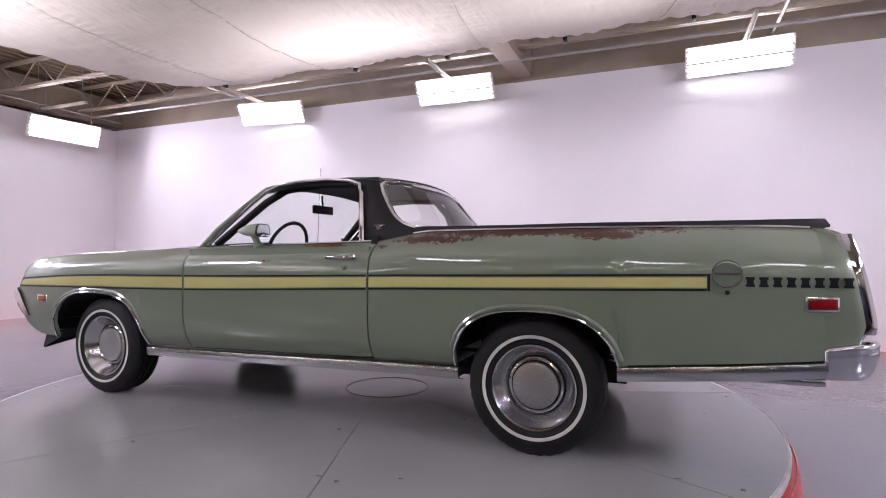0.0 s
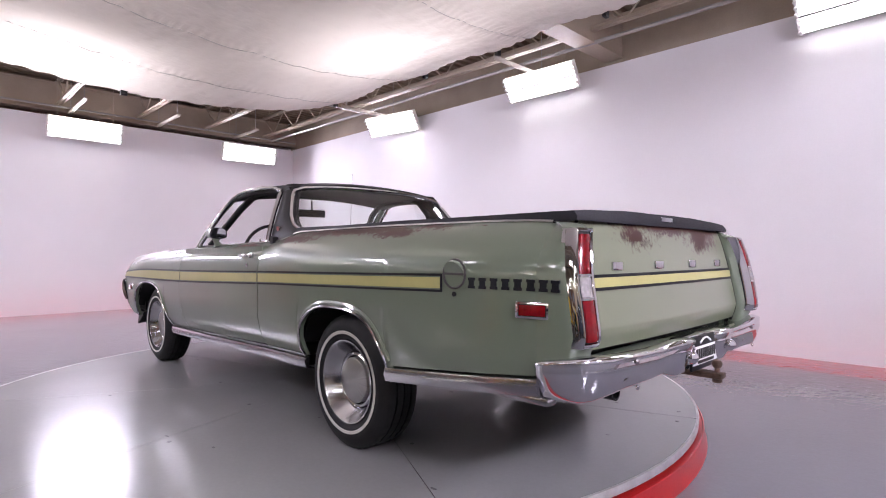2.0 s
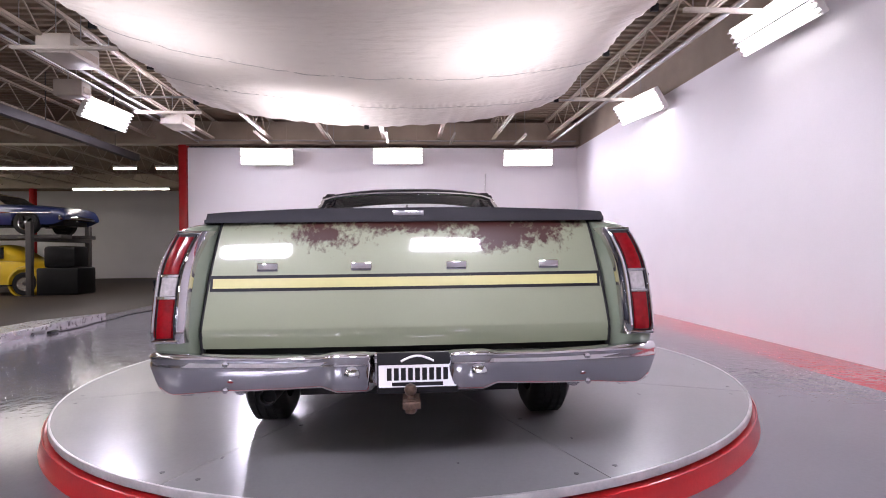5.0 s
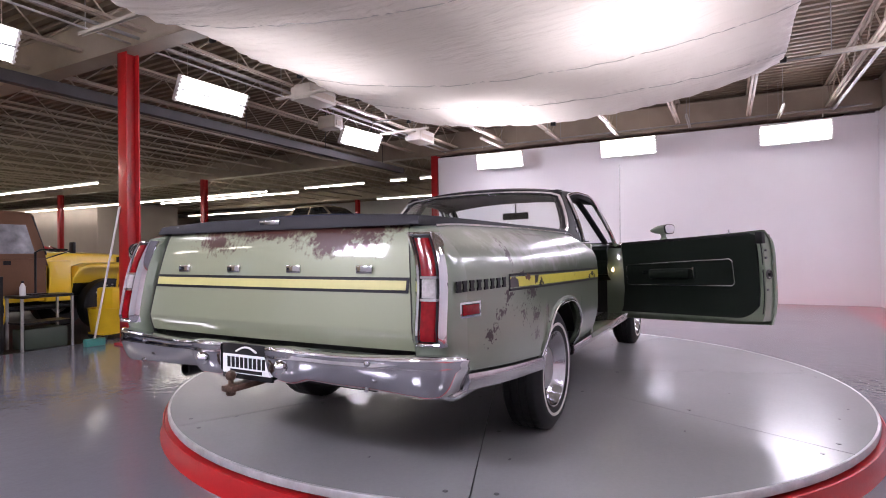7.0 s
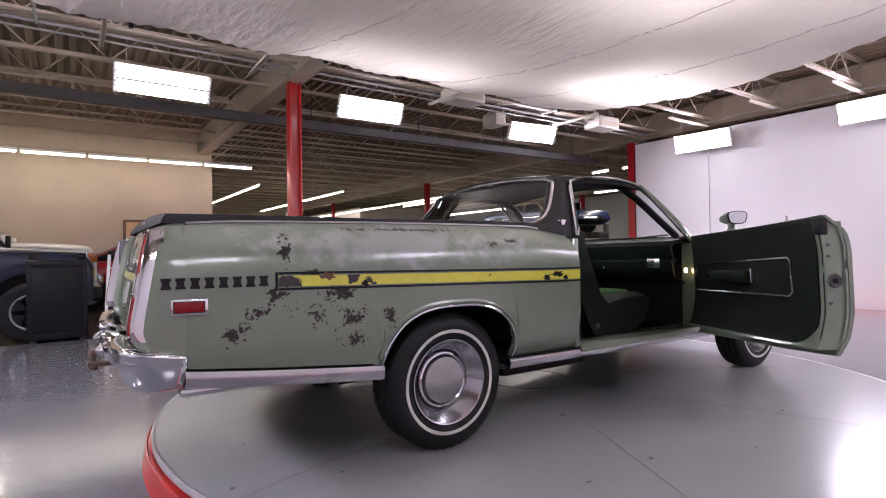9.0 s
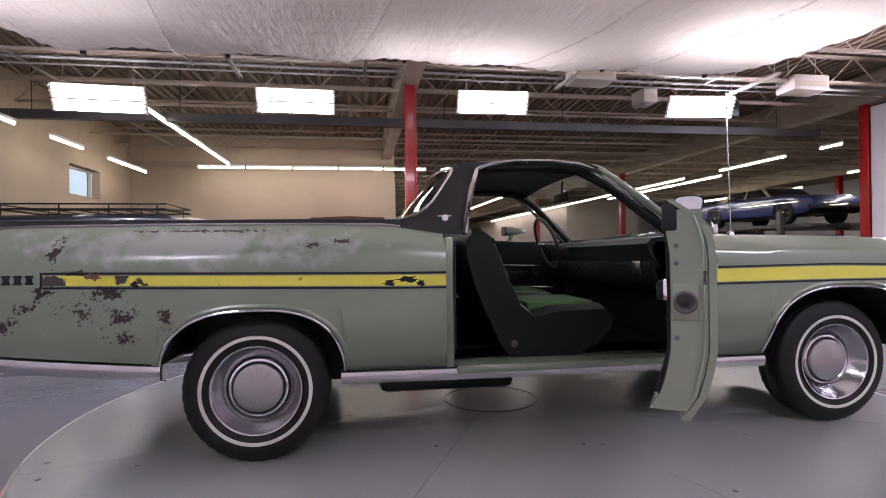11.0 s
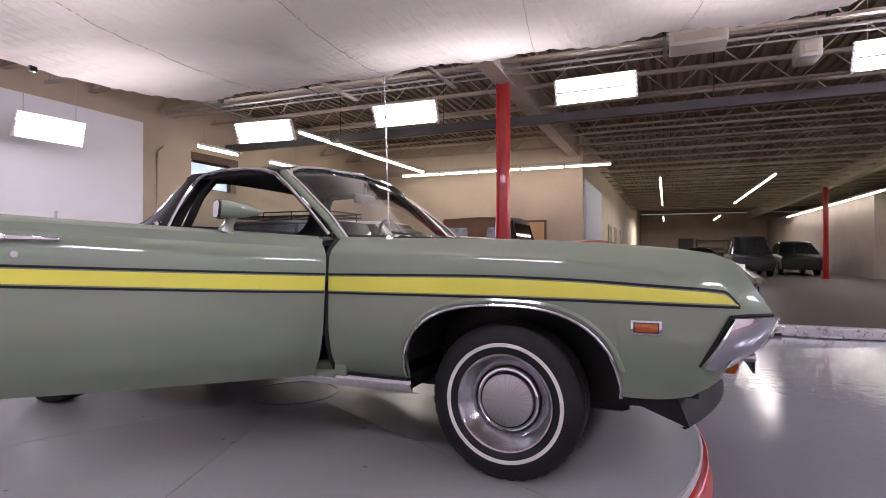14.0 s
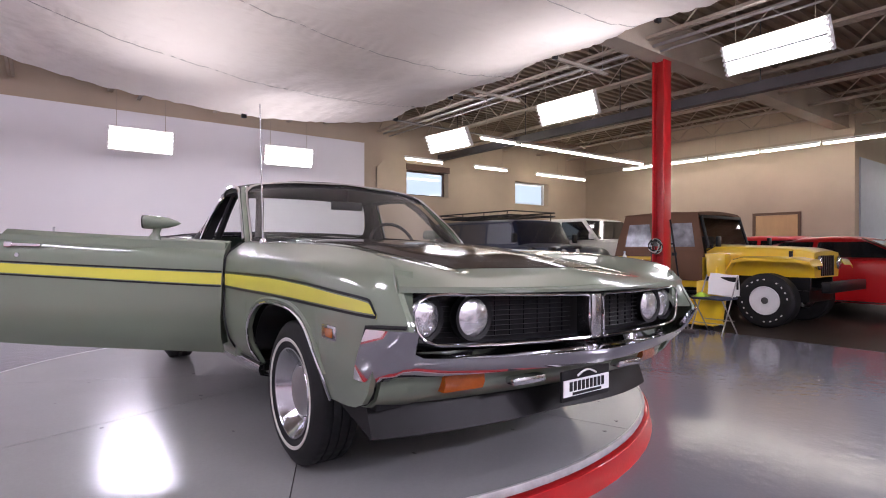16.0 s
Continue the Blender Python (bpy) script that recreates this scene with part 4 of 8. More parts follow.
# underbody
def underbody(bm):
    box(bm, -2.1, 1.15, -0.42, 0.42, 0.27, 0.42)
    box(bm, -0.95, 1.0, -0.66, 0.66, 0.29, 0.40, 0.03)
    box(bm, 0.2, 0.9, 0.30, 0.58, 0.22, 0.32, 0.04)
    box(bm, -1.9, -1.0, -0.30, 0.30, 0.19, 0.34, 0.05)
    box(bm, 1.15, 2.45, -0.42, 0.42, 0.40, 0.46)
    box(bm, -1.0, 1.03, -0.80, 0.80, 0.345, 0.40)
    box(bm, 1.85, 2.5, -0.78, 0.78, 0.45, 0.52)
    box(bm, -2.15, -1.87, -0.80, 0.80, 0.42, 0.5)
    rod(bm, (-1.445, -0.72, HUB), (-1.445, 0.72, HUB), 0.04, 10)
    rod(bm, (1.44, -0.72, HUB), (1.44, 0.72, HUB), 0.045, 10)


part("underbody", shape(underbody), black_paint, truck)
for s in (-1, 1):
    part("tail_pipe", shape(sweep, [(1.60, s * 0.52, 0.47), (1.85, s * 0.58, 0.45), (2.47, s * 0.64, 0.44)], 0.03, 12), chrome_dull, truck, "dull grey tail pipe")
part("exhaust_pipe", shape(rod, (1.3, -0.48, 0.41), (2.60, -0.50, 0.442), 0.027, 14), black_paint, truck)
part("exhaust_tip", shape(lathe, [(0.029, 2.50), (0.031, 2.50), (0.031, 2.63), (0.026, 2.63), (0.026, 2.52)], 18, "x", (0, -0.50, 0.442)), black_paint, truck)


# ---- wheels ----
rim_polish = material("polished_rim", (0.50, 0.50, 0.53), 0.17, 1.0, vary=0.10, scale=9)


def wheel(x, y, s, parent):
    """s: the side that faces out."""
    w = new("wheel")
    w.parent = parent
    w.matrix_basis = pose(x, y, HUB, 0, 0, 0 if s > 0 else 180)

    def tyre(bm):
        R = TYRE
        prof = [(0.195, -0.085), (0.23, -0.10), (0.27, -0.102), (0.297, -0.085), (R - 0.006, -0.078), (R, -0.072), (R, -0.045), (R - 0.009, -0.043), (R - 0.009, -0.037), (R, -0.035),
                (R, -0.004), (R - 0.009, -0.003), (R - 0.009, 0.003), (R, 0.004), (R, 0.035), (R - 0.009, 0.037), (R - 0.009, 0.043), (R, 0.045), (R, 0.072), (R - 0.006, 0.078), (0.297, 0.085), (0.27, 0.102), (0.245, 0.104), (0.2425, 0.1035), (0.223, 0.1015), (0.215, 0.098), (0.198, 0.088), (0.195, 0.06)]
        lathe(bm, prof, 120, "y", ends=False)
        for v in bm.verts:
            r = math.hypot(v.co.x, v.co.z)
            if r > R - 0.002:
                k = int((math.atan2(v.co.z, v.co.x) / math.tau + (0.004 if abs(v.co.y) > 0.05 else 0.0)) * 120 + 240)
                if k % 3 == 0 and abs(v.co.y) > 0.03:
                    f = (R - 0.0035) / r
                    v.co.x, v.co.z = v.co.x * f, v.co.z * f
    t = part("tyre", shape(tyre), black_rubber, w, "black tyre with worn tread")
    part("whitewall", shape(lathe, [(0.225, 0.1028), (0.2265, 0.1052), (0.239, 0.1062), (0.2405, 0.1040)], 72, "y", ends=False), whitewall, t, "white ring on the tyre wall")
    part("rim", shape(lathe, [(0.199, 0.07), (0.200, 0.092), (0.196, 0.098), (0.190, 0.097), (0.186, 0.092), (0.178, 0.078), (0.156, 0.050), (0.142, 0.032), (0.138, 0.028), (0.136, 0.012), (0.10, 0.006), (0.06, 0.0)], 72, "y", ends=False), rim_polish, w, "polished steel wheel rim")
    part("ring", shape(lathe, [(0.114, 0.014), (0.132, 0.014), (0.132, 0.034), (0.128, 0.041), (0.121, 0.043), (0.115, 0.038)], 60, "y", ends=False), chrome, w)
    part("ring_shadow", shape(lathe, [(0.1395, 0.030), (0.136, 0.020), (0.110, 0.022), (0.104, 0.016)], 60, "y", ends=False), black_paint, w)
    part("hub_cap", shape(lathe, [(0.108, 0.010), (0.108, 0.046), (0.105, 0.052), (0.09, 0.056), (0.05, 0.059), (0.001, 0.060)], 60, "y"), brushed, w, "brushed metal hub cap")
    return w


for x, y, s in ((-1.445, -0.735, -1), (-1.445, 0.735, 1), (1.44, -0.755, -1), (1.44, 0.755, 1)):
    wheel(x, y, s, truck)


# ---- cab ----
ROOF_Z = curve([(-0.285, 1.412), (-0.18, 1.436), (0.0, 1.449), (0.2, 1.446), (0.42, 1.430), (0.56, 1.404)])


def roof(bm):
    pts = []
    for i in range(18):
        u = i / 17
        row = []
        for j in range(21):
            t = j / 10 - 1
            x = (-0.285 + 0.05 * t * t) + (0.545 - 0.045 * t * t + 0.285 - 0.05 * t * t) * u
            y = t * (0.678 - 0.045 * u)
            row.append((x, y, ROOF_Z(x) - (0.076 - 0.022 * u) * abs(t) ** 2.3))
        pts.append(row)
    grid(bm, pts, (0, 0, -0.035))


part("roof", bodied(shape(roof)), vinyl_black, truck, "black vinyl roof")
SAIL_F = curve([(1.012, 0.50), (1.1, 0.482), (1.2, 0.456), (1.3, 0.424), (1.345, 0.40), (1.385, 0.37)])
SAIL_R = curve([(1.03, 0.93), (1.062, 0.86), (1.078, 0.80), (1.10, 0.728), (1.13, 0.678), (1.17, 0.634), (1.235, 0.586), (1.31, 0.535), (1.36, 0.510), (1.39, 0.492)])


def cab_y(z):
    return 0.765 - 0.28 * (z - 1.01) - 0.42 * (z - 1.01) ** 2


def sail(bm, s):
    pts = []
    for z in (1.012, 1.03, 1.045, 1.058, 1.075, 1.1, 1.13, 1.17, 1.22, 1.27, 1.32, 1.355, 1.385):
        pts.append([(x, s * (cab_y(z) + 0.012 * math.sin(math.pi * k / 8)), z) for k, x in enumerate(spread(SAIL_F(z), SAIL_R(max(z, 1.03)), 9))])
    grid(bm, pts, (0, -s * 0.06, 0))


def rear_x(y, z):
    e = SAIL_R(z) - 0.004
    c = 0.535 + (1.385 - z) * 0.90
    t = min(1, abs(y) / (cab_y(z) - 0.03))
    return c + (e - c) * t ** 3


def rear_glass(bm):
    grid(bm, [[(rear_x(t * (cab_y(z) - 0.035), z), t * (cab_y(z) - 0.035), z) for t in spread(-1, 1, 21)] for z in spread(1.075, 1.375, 10)])


part("rear_window", bodied(shape(rear_glass)), car_glass, truck).visible_shadow = False
pts = [(rear_x(0.999 * (cab_y(z) - 0.03), z) + 0.004, -cab_y(z) + 0.012, z) for z in spread(1.062, 1.335, 12)]
pts += [(0.551 - 0.040 * t * t, t * 0.60, 1.382 - 0.034 * abs(t) ** 3) for t in spread(-0.93, 0.93, 15)]
pts += [(rear_x(0.999 * (cab_y(z) - 0.03), z) + 0.004, cab_y(z) - 0.012, z) for z in spread(1.335, 1.062, 12)]
part("rear_window_trim", bodied(shape(sweep, pts, 0.012, 8)), chrome, truck, "chrome trim round the rear window")
pts = [(rear_x(t * 0.66, 1.072) + 0.004, t * 0.66, 1.068) for t in spread(-1, 1, 21)]
part("rear_window_trim", bodied(shape(sweep, pts, 0.012, 8)), chrome, truck)
for s in (-1, 1):
    sp = part("sail_panel", bodied(shape(sail, s)), vinyl_black, truck, "black vinyl rear roof pillar")
    pts = [(SAIL_F(z) - 0.004, s * (cab_y(z) + 0.016), z) for z in spread(1.012, 1.345, 12)]
    pts += [(0.33, s * 0.654, 1.366), (0.2, s * 0.669, 1.378), (0.0, s * 0.686, 1.374), (-0.12, s * 0.694, 1.358), (-0.20, s * 0.702, 1.330), (-0.30, s * 0.722, 1.256), (-0.45, s * 0.754, 1.13), (-0.585, s * 0.784, 1.008)]
    part("drip_moulding", bodied(shape(sweep, pts, [0.0145] * 11 + [0.013] + [0.0105] * 8, 8)), chrome, truck, "chrome drip rail round the door opening")
    pts = [(-0.655, s * 0.778, 0.985), (-0.54, s * 0.754, 1.10), (-0.395, s * 0.722, 1.215), (-0.275, s * 0.692, 1.305), (-0.225, s * 0.676, 1.342)]
    part("windshield_pillar", bodied(shape(sweep, pts, [0.017, 0.017, 0.017, 0.018, 0.018], 8)), paint, truck)
    pts = [(p[0] - 0.016, p[1] - s * 0.012, p[2] + 0.010) for p in map(Vector, pts)]
    part("windshield_trim", bodied(shape(sweep, pts, 0.008, 8)), chrome, truck, "chrome windshield trim")
    inner = [(-0.60, s * 0.70, 1.01), (-0.30, s * 0.60, 1.27), (-0.16, s * 0.575, 1.345), (0.1, s * 0.575, 1.365), (0.34, s * 0.575, 1.355), (0.43, s * 0.60, 1.25), (0.50, s * 0.66, 1.03)]
    part("headliner_rail", bodied(shape(sweep, inner, 0.024, 8)), vinyl_black, truck)
    # small winged badge on the pillar
    em = bmesh.new()
    rod(em, (0.585, s * (cab_y(1.09) + 0.012), 1.092), (0.585, s * (cab_y(1.09) + 0.020), 1.092), 0.016, 14)
    box(em, 0.552, 0.618, min(s * (cab_y(1.1) + 0.010), s * (cab_y(1.1) + 0.016)), max(s * (cab_y(1.1) + 0.010), s * (cab_y(1.1) + 0.016)), 1.098, 1.104)
    part("badge", bodied(em), chrome, sp, "small chrome winged badge")


HEAD_X = curve([(0, -0.290), (0.5, -0.272), (0.75, -0.250), (0.88, -0.236), (0.95, -0.238), (1, -0.275)])
HEAD_Y = curve([(0, 0.0), (0.5, 0.335), (0.75, 0.505), (0.88, 0.600), (0.95, 0.652), (1, 0.690)])
HEAD_Z = curve([(0, 1.406), (0.5, 1.394), (0.75, 1.380), (0.88, 1.364), (0.95, 1.343), (1, 1.303)])


def windshield(bm):
    rows = []
    for i in range(12):
        u = i / 11
        row = []
        for j in range(21):
            t = j / 10 - 1
            yb, yt = 0.768 * t, math.copysign(HEAD_Y(abs(t)), t)
            xb, xt, zt = -0.80 + 0.15 * t * t, HEAD_X(abs(t)), HEAD_Z(abs(t))
            row.append((xb + (xt - xb) * u - 0.02 * math.sin(math.pi * u), yb + (yt - yb) * u, 0.995 + (zt - 0.995) * u))
        rows.append(row)
    grid(bm, rows)


part("windshield", bodied(shape(windshield)), car_glass, truck).visible_shadow = False
pts = [(HEAD_X(abs(t)) - 0.010, math.copysign(HEAD_Y(abs(t)), t), HEAD_Z(abs(t)) + 0.004) for t in spread(-1, 1, 31)]
part("windshield_trim", bodied(shape(sweep, pts, 0.011, 8)), chrome, truck)
pts = [(-0.812 + 0.15 * t * t, 0.765 * t, 1.000) for t in spread(-1, 1, 15)]
part("cowl_trim", bodied(shape(sweep, pts, 0.012, 8)), black_rubber, truck)
for y0, y1 in ((-0.45, -0.02), (0.10, 0.52)):
    part("wiper", bodied(shape(sweep, [(-0.83, y0, 1.012), (-0.80, (y0 + y1) / 2, 1.022), (-0.775, y1, 1.03)], 0.006, 6)), black_paint, truck)
part("aerial", bodied(shape(rod, (-0.90, 0.775, 0.975), (-0.875, 0.785, 1.72), 0.003, 8)), chrome_dull, truck, "thin chrome radio aerial")
part("aerial_base", bodied(shape(lathe, [(0.018, 0.975), (0.018, 0.995), (0.008, 1.012)], 14, "z", (-0.90, 0.775, 0))), chrome, truck)


# cabin
def cabin(bm):
    box(bm, -0.72, 0.56, -0.78, 0.78, 0.36, 0.375)
    box(bm, 0.565, 0.60, -0.80, 0.59, 0.36, 1.04)
    box(bm, -0.74, -0.70, -0.80, 0.80, 0.36, 0.97)


part("cabin_floor", shape(cabin), vinyl_black, truck, "dark cabin floor and bulkheads")


def dash(bm):
    pts = []
    for y in spread(-0.74, 0.74, 9):
        pts.append([(-0.76, y, 0.985), (-0.60, y, 0.992), (-0.48, y, 0.978), (-0.455, y, 0.95), (-0.47, y, 0.90), (-0.50, y, 0.86), (-0.47, y, 0.84), (-0.50, y, 0.74), (-0.62, y, 0.70)])
    grid(bm, pts, (-0.03, 0, -0.02))


dash_ob = part("dashboard", bodied(shape(dash)), trim_green, truck, "dark green padded dashboard")
part("glovebox_trim", shape(box, -0.466, -0.458, 0.15, 0.50, 0.845, 0.85), chrome_dull, dash_ob)
part("vent", shape(box, -0.474, -0.460, 0.56, 0.66, 0.80, 0.87, 0.004), chrome_dull, dash_ob)
for k in range(5):
    part("knob", shape(rod, (-0.50, -0.30 + k * 0.12, 0.80), (-0.465, -0.30 + k * 0.12, 0.80), 0.012, 10), chrome_dull, dash_ob)
ring = [(-0.32 + 0.06 * math.cos(a), -0.37 + 0.19 * math.sin(a), 0.975 + 0.175 * math.cos(a)) for a in [k * math.tau / 32 for k in range(32)]]
sw = part("steering_wheel", shape(sweep, ring, 0.012, 8, True), vinyl_black, truck)
part("steering_hub", shape(rod, (-0.50, -0.37, 0.90), (-0.33, -0.37, 0.97), 0.03, 12), vinyl_black, sw)
for a in (0.0, math.pi):
    part("wheel_spoke", shape(rod, (-0.33, -0.37, 0.97), (-0.32, -0.37 + 0.185 * math.cos(a), 0.965), 0.012, 8), chrome_dull, sw)
mir = part("rear_mirror", bodied(shape(box, -0.30, -0.285, -0.13, 0.11, 1.235, 1.295, 0.006)), matt_black, truck)
part("mirror_stem", bodied(shape(rod, (-0.295, -0.01, 1.29), (-0.30, -0.01, 1.37), 0.007, 8)), matt_black, mir)


def seat(bm, y0, y1):
    prof = [(0.0, 0.39), (-0.19, 0.47), (-0.275, 0.55), (-0.292, 0.605), (-0.25, 0.650), (0.0, 0.645), (0.13, 0.62), (0.20, 0.68), (0.262, 0.82), (0.318, 0.96), (0.350, 1.025), (0.392, 1.052), (0.438, 1.045), (0.470, 1.005), (0.472, 0.94), (0.435, 0.80), (0.372, 0.64), (0.315, 0.52), (0.27, 0.44), (0.22, 0.40)]
    grid(bm, [[(x, y, z + (0.0 if 0.1 < t < 0.9 else -0.02)) for x, z in prof + prof[:1]] for t, y in [(k / 8, y0 + (y1 - y0) * k / 8) for k in range(9)]])
    for y in (y0, y1):
        bm.faces.new([bm.verts.new((x, y, z - 0.02)) for x, z in prof])
    bmesh.ops.remove_doubles(bm, verts=bm.verts, dist=0.0005)


for y0, y1 in ((-0.70, -0.06), (0.06, 0.70)):
    st = part("seat", shape(seat, y0, y1), trim_green, truck, "dark green vinyl seat")
    part("seat_cushion", shape(box, -0.24, 0.13, y0 + 0.12, y1 - 0.12, 0.60, 0.664, 0.02), seat_green, st, "bright green woven seat insert")
    bk = bmesh.new()
    box(bk, -0.012, 0.03, y0 + 0.12, y1 - 0.12, -0.14, 0.14, 0.01)
    bmesh.ops.transform(bk, matrix=pose(0.256, 0, 0.84, 0, 22, 0), verts=bk.verts)
    part("seat_back_insert", bk, seat_green, st, "bright green woven seat insert")
    yr = y1 - 0.012 if y0 > 0 else y0 + 0.012
    part("recliner_cover", shape(lathe, [(0.001, yr - 0.016), (0.018, yr - 0.014), (0.022, yr), (0.018, yr + 0.014), (0.001, yr + 0.016)], 20, "y", (0.235, 0, 0.47)), dark_steel, st, "dark steel recliner cover")
lamp = part("courtesy_lamp", shape(box, -0.62, -0.60, 0.755, 0.765, 0.77, 0.80), glow("courtesy_glow", (1.0, 0.72, 0.4), 25), truck, "small lit courtesy lamp")

# ---- doors ----
def door_skin(bm, s):
    side_panel(bm, s, DOOR if s < 0 else spread(-0.622, 0.594, 16), 22, 0.0, 0.02, lambda x: SILL(x) + (0.012 if s < 0 else -0.014) + 0.02 * max(0, (x - 0.3)))


def door_core(bm, s):
    rows = []
    for x in spread(-0.645 if s < 0 else -0.615, 0.585, 10):
        row = []
        for z in spread(0.415, 0.985, 15):
            row.append((x, s * (side_y(x, min(z, 0.93)) - 0.021), z))
        rows.append(row)
    grid(bm, rows, (0, -s * 0.098, 0))


def build_door(s, mat, parent):
    part("door_skin", bodied(shape(door_skin, s)), mat, parent)
    part("door_shell", bodied(shape(door_core, s)), paint, parent)
    stripes(s, spread(-0.648 if s < 0 else -0.618, 0.588, 16), yellow_old if s < 0 else yellow_new, parent)
    yb = lambda x, z: side_y(x, z)
    bm = bmesh.new()
    box(bm, -0.06, 0.10, -0.004, 0.012, -0.008, 0.009, 0.004)
    box(bm, 0.085, 0.128, -0.004, 0.014, -0.014, 0.015, 0.005)
    bmesh.ops.transform(bm, matrix=Matrix.Translation((0.40, s * (yb(0.4, 0.93) + (0.003 if s > 0 else 0.003)), 0.93)) @ (Matrix.Identity(4) if s > 0 else Matrix.Diagonal((1, -1, 1, 1))), verts=bm.verts)
    part("handle", bodied(bm), chrome, parent, "chrome door handle")
    part("key_lock", bodied(shape(rod, (0.46, s * (yb(0.46, 0.875) - 0.005), 0.875), (0.46, s * (yb(0.46, 0.875) + 0.006), 0.875), 0.011, 14)), chrome_dull, parent)
    # bullet mirror on its stalk
    mz, mx = 1.085, (-0.19 if s < 0 else -0.235)
    my = s * 0.83
    mb = part("mirror", bodied(shape(lathe, [(0.001, -0.125), (0.017, -0.10), (0.034, -0.055), (0.044, 0.0), (0.047, 0.05), (0.045, 0.062)], 24, "x", (mx, my, mz))), paint, parent, "green bullet-shaped wing mirror")

    def squared(ob):
        """Turn the round section into a rounded rectangle, wider than high."""
        for v in ob.data.vertices:
            a, b_ = v.co.y - my, v.co.z - mz
            r = math.hypot(a, b_)
            if r > 0.002:
                k = min(1.0, max(0.0, (v.co.x - mx + 0.125) / 0.15))
                g = 1 + k * (r / (a ** 4 + b_ ** 4) ** 0.25 - 1)
                v.co.y, v.co.z = my + a * g * 1.22, mz + b_ * g * 0.82
    squared(mb)
    part("mirror_stalk", bodied(shape(sweep, [(mx, my, mz - 0.02), (mx + 0.012, my - s * 0.008, mz - 0.06), (mx + 0.02, my - s * 0.015, mz - 0.09)], [0.024, 0.019, 0.034], 10)), paint, mb)
    for nm, prof, mt_ in (("mirror_rim", [(0.046, 0.058), (0.046, 0.066), (0.001, 0.066)], black_paint), ("mirror_glass", [(0.041, 0.065), (0.041, 0.0675), (0.001, 0.068)], chrome)):
        squared(part(nm, bodied(shape(lathe, prof, 24, "x", (mx, my, mz))), mt_, mb))
    # inner trim
    def trim(bm):
        rows = []
        for x in spread(-0.605, 0.30, 8) + spread(0.36, 0.548, 10):
            cut = max(0.0, (x - 0.40) / 0.148) ** 2.6
            zs = [0.43 + 0.085 * cut, 0.47 + 0.05 * cut, 0.60, 0.75, 0.88, 0.95, 0.99 - 0.01 * cut, 1.003 - 0.02 * cut]
            rows.append([(x, s * (side_y(x, min(z, 0.93)) - 0.106 - (0.004 if 0.5 < z < 0.9 else 0)), z) for z in zs])
        grid(bm, rows, (0, -s * 0.02, 0))
    t = part("trim_panel", bodied(shape(trim)), trim_green, parent, "dark green vinyl inner door panel")
    yi = lambda x, z: s * (side_y(x, z) - 0.130)
    loop = [(x, yi(x, z) - s * 0.003, z) for x, z in ((-0.55, 0.650), (-0.568, 0.668), (-0.568, 0.798), (-0.55, 0.815), (0.355, 0.830), (0.375, 0.812), (0.380, 0.662), (0.362, 0.645))]
    part("trim_bead", bodied(shape(sweep, loop, 0.005, 6, True)), chrome_dull, t)
    part("armrest", bodied(shape(box, -0.30, 0.06, min(yi(0, .75), yi(0, .75) - s * 0.055), max(yi(0, .75), yi(0, .75) - s * 0.055), 0.70, 0.775, 0.015)), trim_green, t)
    part("inner_handle", bodied(shape(box, 0.07, 0.085, min(yi(0, .75), yi(0, .75) - s * 0.03), max(yi(0, .75), yi(0, .75) - s * 0.03), 0.70, 0.78, 0.004)), chrome, t)
    part("window_crank", bodied(shape(rod, (-0.36, yi(-0.36, 0.75), 0.75), (-0.36, yi(-0.36, 0.75) - s * 0.04, 0.75), 0.014, 10)), chrome, t)
    part("lock_knob", bodied(shape(rod, (0.36, s * 0.765, 1.0), (0.36, s * 0.765, 1.035), 0.005, 8)), chrome, t)
    edge = [(0.592, s * (side_y(0.59, min(z, 0.95)) - 0.030), z) for z in spread(0.46, 0.965, 14)]
    part("edge_bead", bodied(shape(sweep, edge, 0.006, 6)), mat, parent)
    seal_ = [(0.574, s * (side_y(0.59, min(z, 0.93)) - 0.117), z) for z in spread(0.46, 0.985, 12)]
    part("edge_seal", bodied(shape(sweep, seal_, 0.005, 8)), black_rubber, parent, "thin black rubber edge seal")
    part("window_channel", bodied(shape(box, 0.545, 0.592, min(s * 0.752, s * 0.792), max(s * 0.752, s * 0.792), 0.925, 1.003, 0.006)), black_rubber, parent, "black end of the window channel")
    for z in (0.62, 0.83, 0.88):
        part("edge_screw", bodied(shape(rod, (0.585, s * 0.79, z), (0.594, s * 0.79, z), 0.007, 10)), bolt_dark, parent)
    part("latch_plate", bodied(shape(box, 0.585, 0.5875, min(s * 0.778, s * 0.846), max(s * 0.778, s * 0.846), 0.668, 0.772, 0.001)), paint, parent)
    part("latch", bodied(shape(lathe, [(0.033, 0.585), (0.033, 0.592), (0.027, 0.598), (0.020, 0.594), (0.017, 0.589), (0.001, 0.589)], 24, "x", (0, s * 0.812, 0.72))), dark_steel, parent, "worn round door latch")
    part("latch_bolt", bodied(shape(box, 0.587, 0.604, min(s * 0.803, s * 0.821), max(s * 0.803, s * 0.821), 0.710, 0.730, 0.003)), black_paint, parent)
    part("window_slot", bodied(shape(box, -0.52, 0.50, min(s * 0.755, s * 0.785), max(s * 0.755, s * 0.785), 0.985, 1.004, 0.003)), black_rubber, parent)


